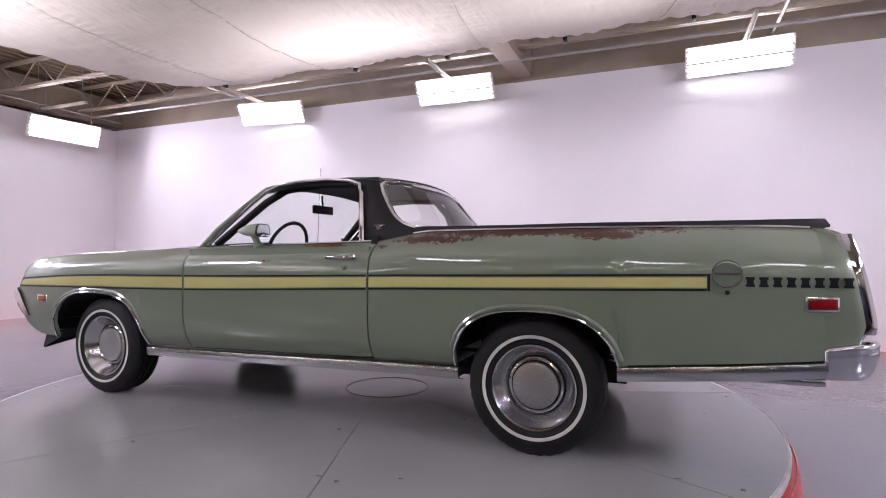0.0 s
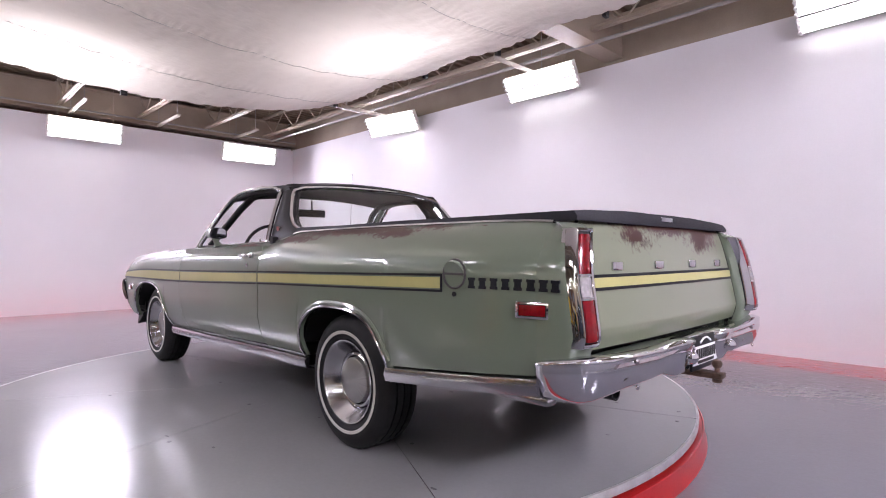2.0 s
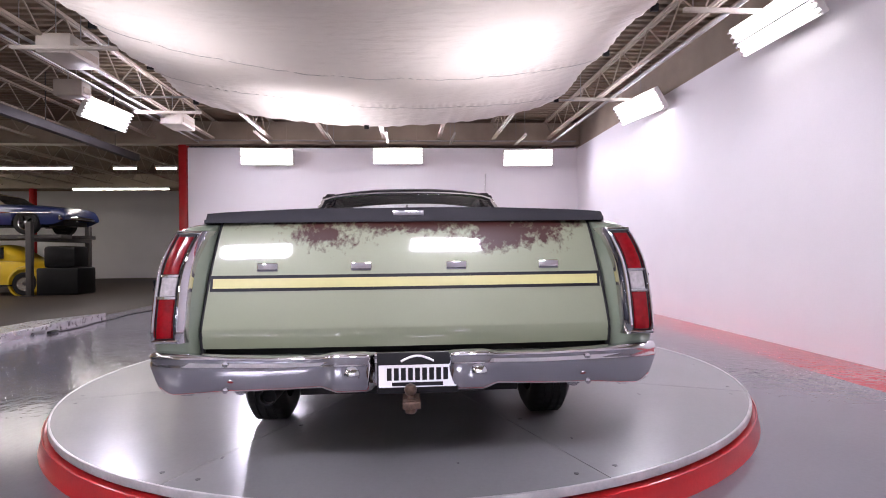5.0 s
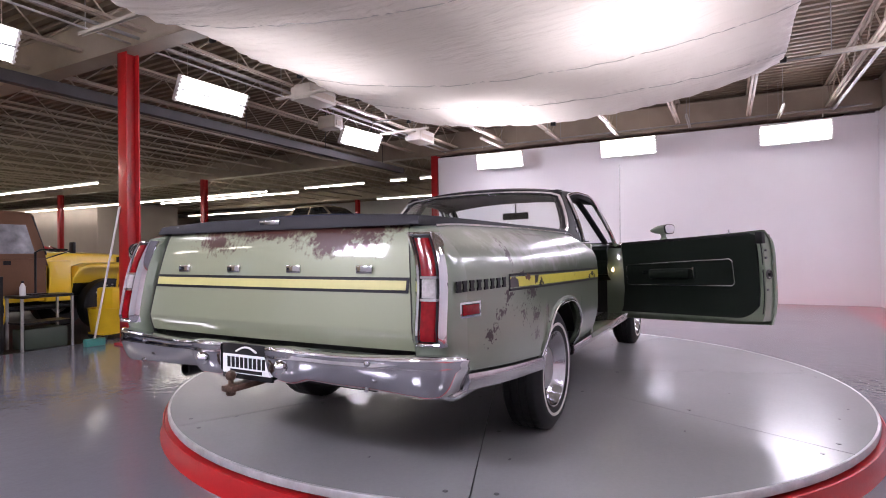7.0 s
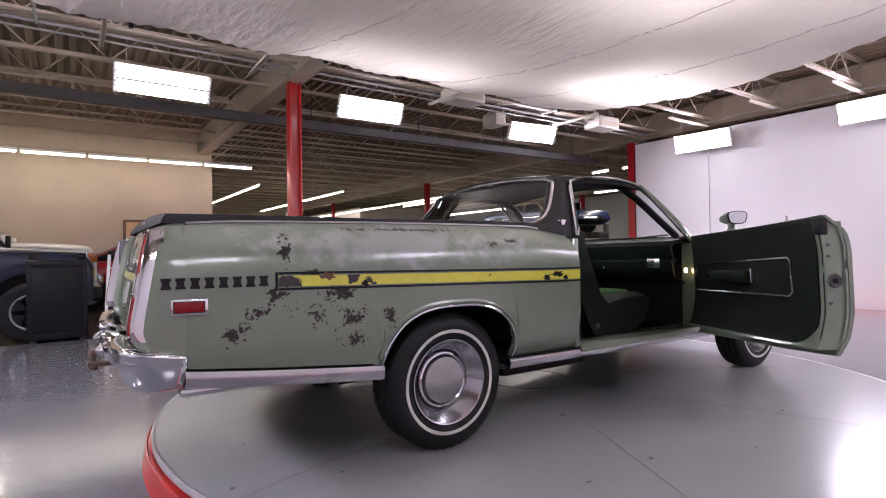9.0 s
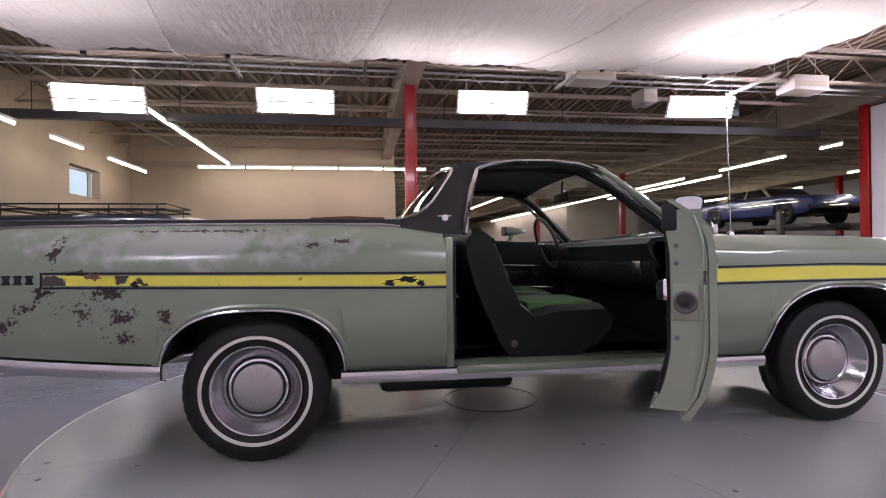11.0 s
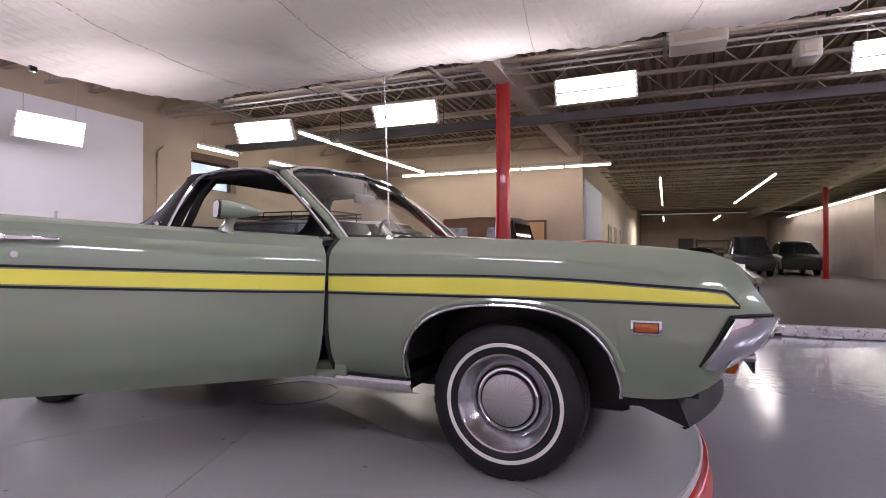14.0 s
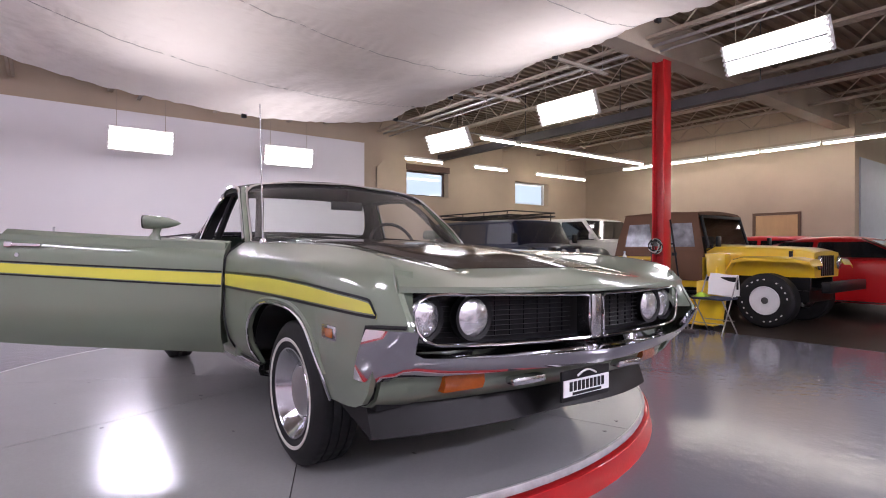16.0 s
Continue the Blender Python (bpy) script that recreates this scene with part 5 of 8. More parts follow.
door_left = new("door")
door_left.parent = truck
build_door(-1, paint_door, door_left)
door_right = new("door")
door_right.parent = truck
hinge = Vector((-0.655, 0.885, 0.7))
door_right.matrix_basis = Matrix.Translation(hinge) @ pose(0, 0, 0, 0, -2.8, 57.3) @ Matrix.Translation(-hinge)
door_right["label"] = "green passenger door standing wide open"
build_door(1, paint, door_right)


strip = [(-0.650, side_y(-0.657, z) - 0.002, z) for z in spread(0.40, 0.985, 14)]
part("door_seal", bodied(shape(sweep, strip, 0.011, 8)), black_rubber, truck, "black rubber seal at the door hinge")


def jamb(bm):
    """The green body frame round the open doorway."""
    box(bm, 0.562, 0.60, 0.60, 0.85, 0.40, 1.000, 0.008)
    box(bm, -0.66, 0.55, 0.66, 0.85, 0.365, 0.405, 0.01)
    box(bm, -0.72, -0.655, 0.70, 0.85, 0.38, 0.97, 0.008)


part("door_jamb", shape(jamb), paint, truck)
part("jamb_seal", shape(sweep, [(0.558, 0.842, z) for z in spread(0.46, 0.98, 6)], 0.007, 6), black_rubber, truck)
part("striker", shape(rod, (0.562, 0.80, 0.72), (0.535, 0.80, 0.72), 0.009, 10), dark_steel, truck)

# ---- tail ----
GATE_X = curve([(0.55, 2.640), (0.615, 2.652), (0.684, 2.673), (0.692, 2.672), (0.80, 2.655), (1.0, 2.615), (1.05, 2.598), (1.062, 2.585)])


def gate_w(z):
    return 0.716 - 0.055 * max(0, (z - 0.62) / 0.43) ** 1.3


def tailgate(bm):
    grid(bm, [[(GATE_X(z) - 0.02 * t * t, t * gate_w(z), z) for t in spread(-1, 1, 25)] for z in (0.615, 0.65, 0.680, 0.686, 0.694, 0.72, 0.76, 0.80, 0.85, 0.9, 0.95, 1.0, 1.03, 1.05, 1.06)], (-0.03, 0, 0))


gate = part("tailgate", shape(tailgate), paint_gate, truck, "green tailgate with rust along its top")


def band(bm, z0, z1, off, w0=0.66):
    grid(bm, [[(GATE_X(z) - 0.02 * (t * w0 / 0.716) ** 2 + off, t * w0, z) for t in spread(-1, 1, 25)] for z in spread(z0, z1, 4)], (-0.003, 0, 0))


part("gate_band", shape(band, 0.8135, 0.8685, 0.0025, 0.690), pin_black, gate, "black outline of the yellow band")
part("gate_stripe", shape(band, 0.8245, 0.8575, 0.005, 0.680), yellow_old, gate, "yellow band across the tailgate")
# four bright raised blocks in place of the maker's letters
for y in (-0.494, -0.168, 0.168, 0.502):
    bm = bmesh.new()
    x = GATE_X(0.895) - 0.02 * (y / 0.716) ** 2
    box(bm, x - 0.002, x + 0.009, y - 0.036, y + 0.036, 0.880, 0.911, 0.004)
    part("badge_block", bm, chrome, gate, "raised chrome block")
part("gate_gap", shape(box, 2.52, 2.56, -0.735, 0.735, 0.575, 1.05), black_paint, truck)
part("gate_sill", shape(box, 2.60, 2.675, -0.73, 0.73, 0.560, 0.590, 0.006), paint, truck)


def LAMP_X(z):
    """The face of the tail lamps, a little behind the gate."""
    return GATE_X(z) + 0.044


LAMP_OUT = curve([(0.54, 0.850), (0.66, 0.853), (0.80, 0.850), (0.88, 0.843), (0.94, 0.828), (0.98, 0.812), (1.02, 0.792), (1.035, 0.776), (1.05, 0.745)])
LAMP_W = 0.084


def corner(bm, s):
    """The rear end of a bed side: from the gate round behind the lamp to the quarter panel."""
    rows = []
    for z in [0.545, 0.58, 0.61, 0.635, 0.648] + spread(0.655, 1.018, 18) + [1.026, 1.034, 1.042, 1.050]:
        y0 = gate_w(max(z, 0.62)) + 0.010
        yo, x = LAMP_OUT(z), LAMP_X(z)
        yi = yo - LAMP_W
        y3 = W(2.55) - inset(2.55, z)
        rise = max(0.0, (z - 1.018) / 0.032)
        x -= 0.045 * rise ** 2
        sunk = 0.034 if 0.65 < z < 1.02 else 0.012 + 0.02 * max(0.0, (0.64 - z) / 0.1)
        xb = x - 0.034
        prof = [(GATE_X(z) - 0.026, y0), (GATE_X(z) - 0.008, y0 + 0.003), (x - 0.032, max(y0 + 0.006, yi - 0.032)), (x - 0.016, max(y0 + 0.010, yi - 0.006)), (x - sunk, yi + 0.02), (x - sunk - 0.006, yo - 0.02), (xb + 0.003, yo + 0.003), (xb - 0.004, yo + 0.009)]
        for t in (0.75, 0.5, 0.25, 0.0):
            prof.append((2.55 + (xb - 0.004 - 2.55) * t, y3 + (yo + 0.009 - y3) * t * t))
        rows.append([(px, s * py, z) for px, py in prof])
    grid(bm, rows, (-0.012, 0, 0))


def lamp_shell(bm, s):
    """The chrome casing: inner flank, rim and the strip that shows from the side."""
    rows = []
    for z in spread(0.648, 1.024, 16):
        yo, x = LAMP_OUT(z), LAMP_X(z)
        yi = yo - LAMP_W
        rows.append([(x + d, s * y, z) for d, y in ((-0.034, yi - 0.030), (-0.014, yi - 0.018), (0.002, yi - 0.006), (0.006, yi), (0.003, yi + 0.007), (-0.006, yi + 0.010), (-0.012, yo - 0.012), (-0.003, yo - 0.008), (0.001, yo - 0.002), (-0.004, yo + 0.003), (-0.018, yo + 0.007), (-0.040, yo + 0.009))])
    grid(bm, rows, (-0.012, 0, 0))


def lamp_face(bm, s, z0, z1, d, m=0.0):
    rows = []
    for z in spread(z0, z1, 8):
        yo, x = LAMP_OUT(z), LAMP_X(z) + d
        yi = yo - LAMP_W
        rows.append([(x - 0.012, s * (yi + 0.009 + m), z), (x - 0.002, s * (yi + 0.012 + m), z), (x + 0.001, s * (yi + 0.035), z), (x - 0.001, s * (yo - 0.03), z), (x - 0.006, s * (yo - 0.013 - m), z), (x - 0.016, s * (yo - 0.010 - m), z)])
    grid(bm, rows, (-0.012, 0, 0))


for s in (-1, 1):
    part("tail_corner", shape(corner, s), paint_left if s < 0 else paint_right, truck)
    seam = [(GATE_X(z) - 0.026, s * (gate_w(z) + 0.004), z) for z in spread(0.60, 1.055, 16)]
    part("gate_seam", shape(sweep, seam, 0.0075, 6), black_rubber, truck, "black gap beside the tailgate")
    tl = new("tail_lamp")
    tl.parent = truck
    part("lamp_housing", shape(lamp_shell, s), chrome, tl, "chrome tail lamp housing")
    part("lamp_gasket", shape(lamp_face, s, 0.660, 1.012, 0.000), black_rubber, tl)
    part("lens", shape(lamp_face, s, 0.668, 0.795, 0.006, 0.005), red_lens, tl, "red tail lens")
    part("lens", shape(lamp_face, s, 0.805, 0.868, 0.005, 0.005), clear_lens, tl, "clear reversing lens")
    part("lens", shape(lamp_face, s, 0.878, 1.004, 0.006, 0.005), red_lens, tl, "red tail lens")
    for z in (0.80, 0.873):
        part("lens_bar", shape(lamp_face, s, z - 0.004, z + 0.004, 0.008, 0.001), chrome, tl)
    for z in (0.656, 1.018):
        part("lamp_rim", shape(sweep, [(LAMP_X(z) + d, s * (LAMP_OUT(z) - LAMP_W + k), z) for d, k in ((-0.002, 0.0), (0.004, 0.01), (0.003, 0.05), (-0.004, 0.082))], 0.007, 8), chrome, tl, "bright end of the lamp's rim")
    # side marker lamps
    for x, z, wx, wz, lm in ((2.54, 0.757, 0.060, 0.028, red_lens), (-1.98, 0.650 + 0.006, 0.052, 0.026, amber_lens)):
        mk = new("side_marker")
        mk.parent = truck
        y = side_y(x, z)
        a = math.degrees(math.atan2(side_y(x + 0.05, z) - side_y(x - 0.05, z), 0.1))
        mk.matrix_basis = Matrix.Translation(lean((x, s * y, z))) @ pose(0, 0, 0, 0, 0, s * a)
        o = lambda u, v: (min(s * u, s * v), max(s * u, s * v))
        part("marker_bezel", shape(box, -wx, wx, *o(-0.02, 0.008), -wz, wz, 0.004), chrome, mk)
        part("marker_gasket", shape(box, -wx + 0.010, wx - 0.010, *o(-0.01, 0.0085), -wz + 0.008, wz - 0.008), black_rubber, mk)
        part("marker_lens", shape(box, -wx + 0.014, wx - 0.014, *o(-0.01, 0.012), -wz + 0.010, wz - 0.010, 0.003), lm, mk)


def blade(bm, stations, back, n=15, under=0.0):
    """A bumper lofted along y; stations: (x, y, low, high, bulge), and the depth behind the face; under: how far its foot is drawn in."""
    rings = []
    for x, y, lo, hi, bulge, bx, by in stations:
        face = []
        for k in range(n):
            t = k / (n - 1)
            f = bulge * (1 - abs(2 * t - 1) ** 3.2) + 0.016 * (1 - abs(2 * t - 1) ** 12) - 0.008 * math.exp(-((t - 0.72) / 0.05) ** 2) - under * (1 + 0.3 * abs(by)) * max(0.0, 1 - t / 0.72) ** 1.1
            face.append((x + bx * (f - 0.016), y + by * (f - 0.016), lo + (hi - lo) * (0.5 - 0.5 * math.cos(math.pi * t))))
        rear = [(x - bx * back, y - by * back, hi - 0.004), (x - bx * (back + under), y - by * (back + under), lo + 0.004)]
        rings.append([bm.verts.new(p) for p in face + rear])
    k = len(rings[0])
    for a, b in zip(rings, rings[1:]):
        for j in range(k):
            bm.faces.new((a[j], a[(j + 1) % k], b[(j + 1) % k], b[j]))
    bm.faces.new(rings[0][::-1])
    bm.faces.new(rings[-1])


def mirrored(half):
    return [(x, -y, lo, hi, b, bx, -by) for x, y, lo, hi, b, bx, by in half[::-1]] + half


REAR = [(2.742, 0.120, 0.480, 0.604, 0.004, 1, 0), (2.784, 0.132, 0.476, 0.610, 0.010, 1, 0), (2.792, 0.148, 0.472, 0.614, 0.016, 1, 0), (2.794, 0.245, 0.472, 0.616, 0.018, 1, 0), (2.788, 0.262, 0.476, 0.613, 0.017, 1, 0), (2.772, 0.30, 0.486, 0.604, 0.014, 1, 0),
        (2.78, 0.45, 0.484, 0.606, 0.016, 1, 0), (2.775, 0.62, 0.482, 0.612, 0.016, 1, 0), (2.764, 0.74, 0.474, 0.618, 0.022, 0.97, 0.1), (2.750, 0.800, 0.468, 0.622, 0.024, 0.88, 0.35), (2.722, 0.848, 0.466, 0.622, 0.024, 0.6, 0.75), (2.675, 0.869, 0.465, 0.614, 0.022, 0.2, 0.98),
        (2.62, 0.876, 0.464, 0.604, 0.020, 0.02, 1), (2.588, 0.876, 0.464, 0.598, 0.018, 0, 1), (2.576, 0.871, 0.470, 0.592, 0.014, -0.1, 1), (2.570, 0.860, 0.484, 0.580, 0.006, -0.3, 0.9)]
REAR = [(x - 0.028, *rest) for x, *rest in REAR]
rb = new("rear_bumper")
rb.parent = truck
part("bumper_blade", shape(blade, mirrored(REAR), 0.05, 15, 0.05), chrome, rb, "chrome rear bumper with a dip for the plate")
for y in (-0.190, 0.228):
    part("bumper_bolt", shape(lathe, [(0.026, 0.0), (0.025, 0.012), (0.012, 0.024), (0.001, 0.026)], 18, "x", (2.774, y, 0.545)), chrome, rb)
for y in (-0.60, 0.60):
    for z in (0.50, 0.585):
        part("bumper_bolt", shape(lathe, [(0.010, 0.0), (0.009, 0.005), (0.001, 0.007)], 12, "x", (2.757, y, z)), chrome, rb)
for s in (-1, 1):
    part("tail_pipe_guard", shape(box, 2.30, 2.565, min(s * 0.775, s * 0.83), max(s * 0.775, s * 0.83), 0.436, 0.468, 0.010), chrome_dull, truck, "dull grey steel strip under the tail")
plate = new("registration_plate")
plate.parent = truck


def plate_parts(owner, x, y0, z0, d, w=0.30, h=0.15):
    """A dealer's plate with plain bars for its lettering; d: the way that it faces along x."""
    o = lambda a, b: (min(x + d * a, x + d * b), max(x + d * a, x + d * b))
    part("plate_frame", shape(box, *o(0, 0.012), y0 - w / 2, y0 + w / 2, z0 - h / 2, z0 + h / 2, 0.003), black_paint, owner, "black plate surround")
    part("plate_face", shape(box, *o(0.012, 0.0145), y0 - w / 2 + 0.006, y0 + w / 2 - 0.006, z0 - h * 0.34, z0 + h * 0.20), plate_white, owner, "white plate")
    for k in range(9):
        yk = y0 + (k - 4) * 0.0235
        part("plate_bar", shape(box, *o(0.0146, 0.0165), yk - 0.008, yk + 0.008, z0 - h * 0.17, z0 + h * 0.13), black_paint, owner)
    part("plate_bar", shape(box, *o(0.0146, 0.0165), y0 - 0.085, y0 + 0.085, z0 - h * 0.31, z0 - h * 0.22), black_paint, owner)
    arc = [(x + d * 0.014, y0 - 0.055 + 0.11 * k / 10, z0 + h * 0.29 + 0.018 * math.sin(math.pi * k / 10)) for k in range(11)]
    part("plate_mark", shape(sweep, arc, 0.004, 6), plate_white, owner)


plate_parts(plate, 2.736, 0.024, 0.54, 1, 0.270, 0.136)
tow_iron = material("tow_iron", (0.11, 0.07, 0.05), 0.42, 0.5, vary=0.35, scale=30, bump=0.0006, bump_scale=120)
part("hitch_bar", shape(box, 2.55, 2.826, -0.026, 0.032, 0.440, 0.463, 0.004), tow_iron, truck)
part("hitch_ball", shape(lathe, [(0.016, 0.424), (0.019, 0.428), (0.019, 0.440), (0.024, 0.464), (0.010, 0.468), (0.010, 0.480), (0.017, 0.486), (0.021, 0.499), (0.016, 0.512), (0.001, 0.519)], 20, "z", (2.802, 0.0, 0)), tow_iron, truck, "rusty tow ball")

# bed cover
def cover(bm):
    pts = []
    for x in spread(0.80, 2.59, 24):
        e = 1 - 0.012 * max(0, (x - 2.45) / 0.14) ** 2
        row = []
        hw = min(0.752, W(x) - IT(x) - 0.012) * e
        for t in spread(-1, 1, 23):
            k = abs(t)
            row.append((x, t * hw, 1.103 - 0.012 * k ** 6 + 0.004 * math.cos(3.1 * t) + 0.003 * noise.noise((x * 2, t * 3, 5))))
        row = [(x, -hw - 0.006, 1.064)] + row + [(x, hw + 0.006, 1.064)]
        pts.append(row)
    last = [(2.605, p[1], 1.066) for p in pts[-1]]
    grid(bm, pts + [last], (0, 0, -0.012))


cov = part("bed_cover", shape(cover), cover_vinyl, truck, "dark vinyl tonneau cover over the bed")
part("cover_tag", shape(box, 2.590, 2.6035, -0.055, 0.055, 1.076, 1.094, 0.001), chrome_dull, cov)

# ---- front ----
FRONT = [(-2.500, 0.0, 0.598, -2.458, 0.0, 0.540), (-2.470, 0.25, 0.598, -2.422, 0.25, 0.540), (-2.416, 0.50, 0.600, -2.362, 0.50, 0.538), (-2.380, 0.64, 0.603, -2.312, 0.64, 0.535), (-2.352, 0.745, 0.610, -2.264, 0.75, 0.530),
         (-2.352, 0.775, 0.625, -2.248, 0.785, 0.528), (-2.398, 0.792, 0.698, -2.250, 0.81, 0.526), (-2.387, 0.826, 0.703, -2.222, 0.844, 0.522), (-2.375, 0.844, 0.703, -2.210, 0.860, 0.521), (-2.34, 0.870, 0.703, -2.195, 0.878, 0.522), (-2.255, 0.897, 0.700, -2.162, 0.892, 0.527)]


def front_blade(bm):
    """The front bumper: a face between an upper and a lower edge that lies further back, closed behind."""
    half = FRONT[1:]
    full = [(a, -b_, c, d, -e, f) for a, b_, c, d, e, f in half[::-1]] + [FRONT[0]] + half
    rings = []
    for xt, yt, zt, xl, yl, zl in full:
        ring = []
        out = 1.0 if abs(yt) < 0.8 else 0.4
        for k in range(9):
            u = k / 8
            bulge = (0.007 if abs(yt) < 0.76 else 0.022) * (1 - (2 * u - 1) ** 2)
            ring.append((xl + (xt - xl) * u - bulge * out, yl + (yt - yl) * u + math.copysign(bulge * (1 - out), yt), zl + (zt - zl) * u))
        ring += [(xt + 0.03 * out, yt - math.copysign(0.03 * (1 - out), yt), zt - 0.004), (xl + 0.05 * out, yl - math.copysign(0.04 * (1 - out), yl), zl + 0.004)]
        rings.append([bm.verts.new(p) for p in ring])
    n = len(rings[0])
    for a, b_ in zip(rings, rings[1:]):
        for k in range(n):
            bm.faces.new((a[k], a[(k + 1) % n], b_[(k + 1) % n], b_[k]))
    bm.faces.new(rings[0][::-1])
    bm.faces.new(rings[-1])


fb = new("front_bumper")
fb.parent = truck
part("bumper_blade", bodied(shape(front_blade)), chrome, fb, "chrome front bumper with deep upswept ends")
for s in (-1, 1):
    part("bumper_gap", bodied(shape(sweep, [(-2.372, s * 0.822, 0.712), (-2.30, s * 0.866, 0.710), (-2.245, s * 0.889, 0.706), (-2.20, s * 0.884, 0.62), (-2.152, s * 0.874, 0.530)], 0.007, 6)), black_rubber, fb)


def valance(bm):
    rows = []
    for t in spread(-1, 1, 25):
        y = t * 0.815
        dx = 0.15 * t * t
        rows.append([(-2.37 + dx, y, 0.548), (-2.352 + dx, y, 0.50), (-2.315 + dx * 0.9, y, 0.45), (-2.235 + dx * 0.75, y, 0.412), (-2.17 + dx * 0.6, y, 0.405)])
    grid(bm, rows, (0.02, 0, 0))


part("front_valance", bodied(shape(valance)), paint, truck)


LIP = curve([(0.0, -2.500), (0.25, -2.470), (0.50, -2.416), (0.64, -2.380), (0.745, -2.352), (0.80, -2.345)])


def shelf(bm):
    rows = []
    for t in spread(-1, 1, 25):
        y = t * 0.77
        front = LIP(abs(y)) + 0.012
        back = nose_x(y) + 0.01
        rows.append([(back, y, 0.622), (back + (front - back) * 0.35, y, 0.612), (back + (front - back) * 0.75, y, 0.603), (front, y, 0.598)])
    grid(bm, rows, (0, 0, -0.012))


part("bumper_shelf", bodied(shape(shelf)), chrome, fb)


def spoiler(bm):
    rows = []
    for t in spread(-1, 1, 25):
        y = t * 0.80
        dx = 0.165 * abs(t) ** 2.2
        rows.append([(-2.235 + dx, y, 0.425), (-2.25 + dx, y, 0.39), (-2.285 + dx, y, 0.335 - 0.035 * abs(t)), (-2.27 + dx, y, 0.326 - 0.035 * abs(t))])
    grid(bm, rows, (0.012, 0, 0.004))
    for s in (-1, 1):
        grid(bm, [[(-2.07, s * 0.80, 0.418), (-2.118, s * 0.80, 0.296)], [(-1.88, s * 0.82, 0.412), (-1.90, s * 0.82, 0.385)]], (0, -s * 0.01, 0))


part("chin_spoiler", bodied(shape(spoiler)), matt_black, truck, "matt black chin spoiler")
gr = new("grille")
gr.parent = truck


def recess(bm):
    grid(bm, [[(nose_x(y) + d, y, z) for d, z in ((0.012, 0.812), (0.095, 0.812), (0.095, 0.630), (0.012, 0.630))] for y in spread(-0.765, 0.765, 21)], (0.004, 0, 0))


part("grille_recess", bodied(shape(recess)), black_paint, gr)
for k in range(9):
    z = 0.652 + k * 0.0178
    for s in (-1, 1):
        part("grille_bar", bodied(shape(sweep, [(nose_x(s * y) + 0.076, s * y, z) for y in spread(0.05, 0.73, 9)], 0.0026, 6)), matt_black, gr)
        if k < 8 and k % 2 == 0:
            for y in spread(0.09, 0.41, 6):
                part("grille_bar", bodied(shape(box, nose_x(s * y) + 0.078, nose_x(s * y) + 0.084, min(s * y - 0.002, s * y + 0.002), max(s * y - 0.002, s * y + 0.002), z, z + 0.0356)), matt_black, gr)
for s in (-1, 1):
    loop = [(0.052, 0.797), (0.25, 0.800), (0.5, 0.805), (0.67, 0.808), (0.715, 0.803), (0.745, 0.786), (0.760, 0.758), (0.760, 0.725), (0.750, 0.690), (0.728, 0.662), (0.69, 0.646), (0.63, 0.641), (0.45, 0.638), (0.25, 0.636), (0.052, 0.635), (0.043, 0.645), (0.041, 0.716), (0.043, 0.787)]
    part("grille_surround", bodied(shape(sweep, [(nose_x(y) - 0.010, s * y, z) for y, z in loop], 0.0055, 8, True)), chrome, gr, "thin bright grille frame")
    for y in (0.700, 0.520):
        hl = new("headlight")
        hl.parent = truck
        hl.matrix_basis = Matrix.Translation(lean((nose_x(y) + 0.044, s * y, 0.725)))
        part("headlight_lens", shape(lathe, [(0.066, 0.02), (0.064, 0.002), (0.045, -0.006), (0.025, -0.009), (0.001, -0.010)], 32, "x"), headlamp_glass, hl, "round glass headlight")
        part("headlight_ring", shape(lathe, [(0.067, 0.05), (0.080, 0.03), (0.080, -0.004), (0.066, 0.0)], 32, "x", ends=False), matt_black, hl)
    # amber turn lamps under the bumper
    lamp = bmesh.new()
    grid(lamp, [[(-2.372 + 0.15 * (y / 0.835) ** 2, s * y, 0.530 - 0.05 * max(0.0, (y - 0.60) / 0.09)), (-2.374 + 0.15 * (y / 0.835) ** 2, s * y, 0.500 - 0.03 * max(0.0, (y - 0.60) / 0.09)), (-2.362 + 0.15 * (y / 0.835) ** 2, s * y, 0.476 - 0.012 * (y - 0.47) / 0.22)] for y in spread(0.47, 0.615, 12)], (0.04, 0, 0))
    part("turn_lamp", bodied(lamp), amber_lens, truck, "amber turn signal lens")
    part("bumper_guard_slot", bodied(shape(box, -2.382, -2.33, min(s * 0.22, s * 0.38), max(s * 0.22, s * 0.38), 0.480, 0.508, 0.008)), chrome_dull, truck)
part("grille_divider", bodied(shape(box, -2.438, -2.36, -0.030, 0.030, 0.632, 0.800, 0.008)), chrome_dull, gr, "ribbed bright centre bar")
fp = new("registration_plate")
fp.parent = truck
plate_parts(fp, -2.392, 0.02, 0.455, -1, 0.28, 0.115)

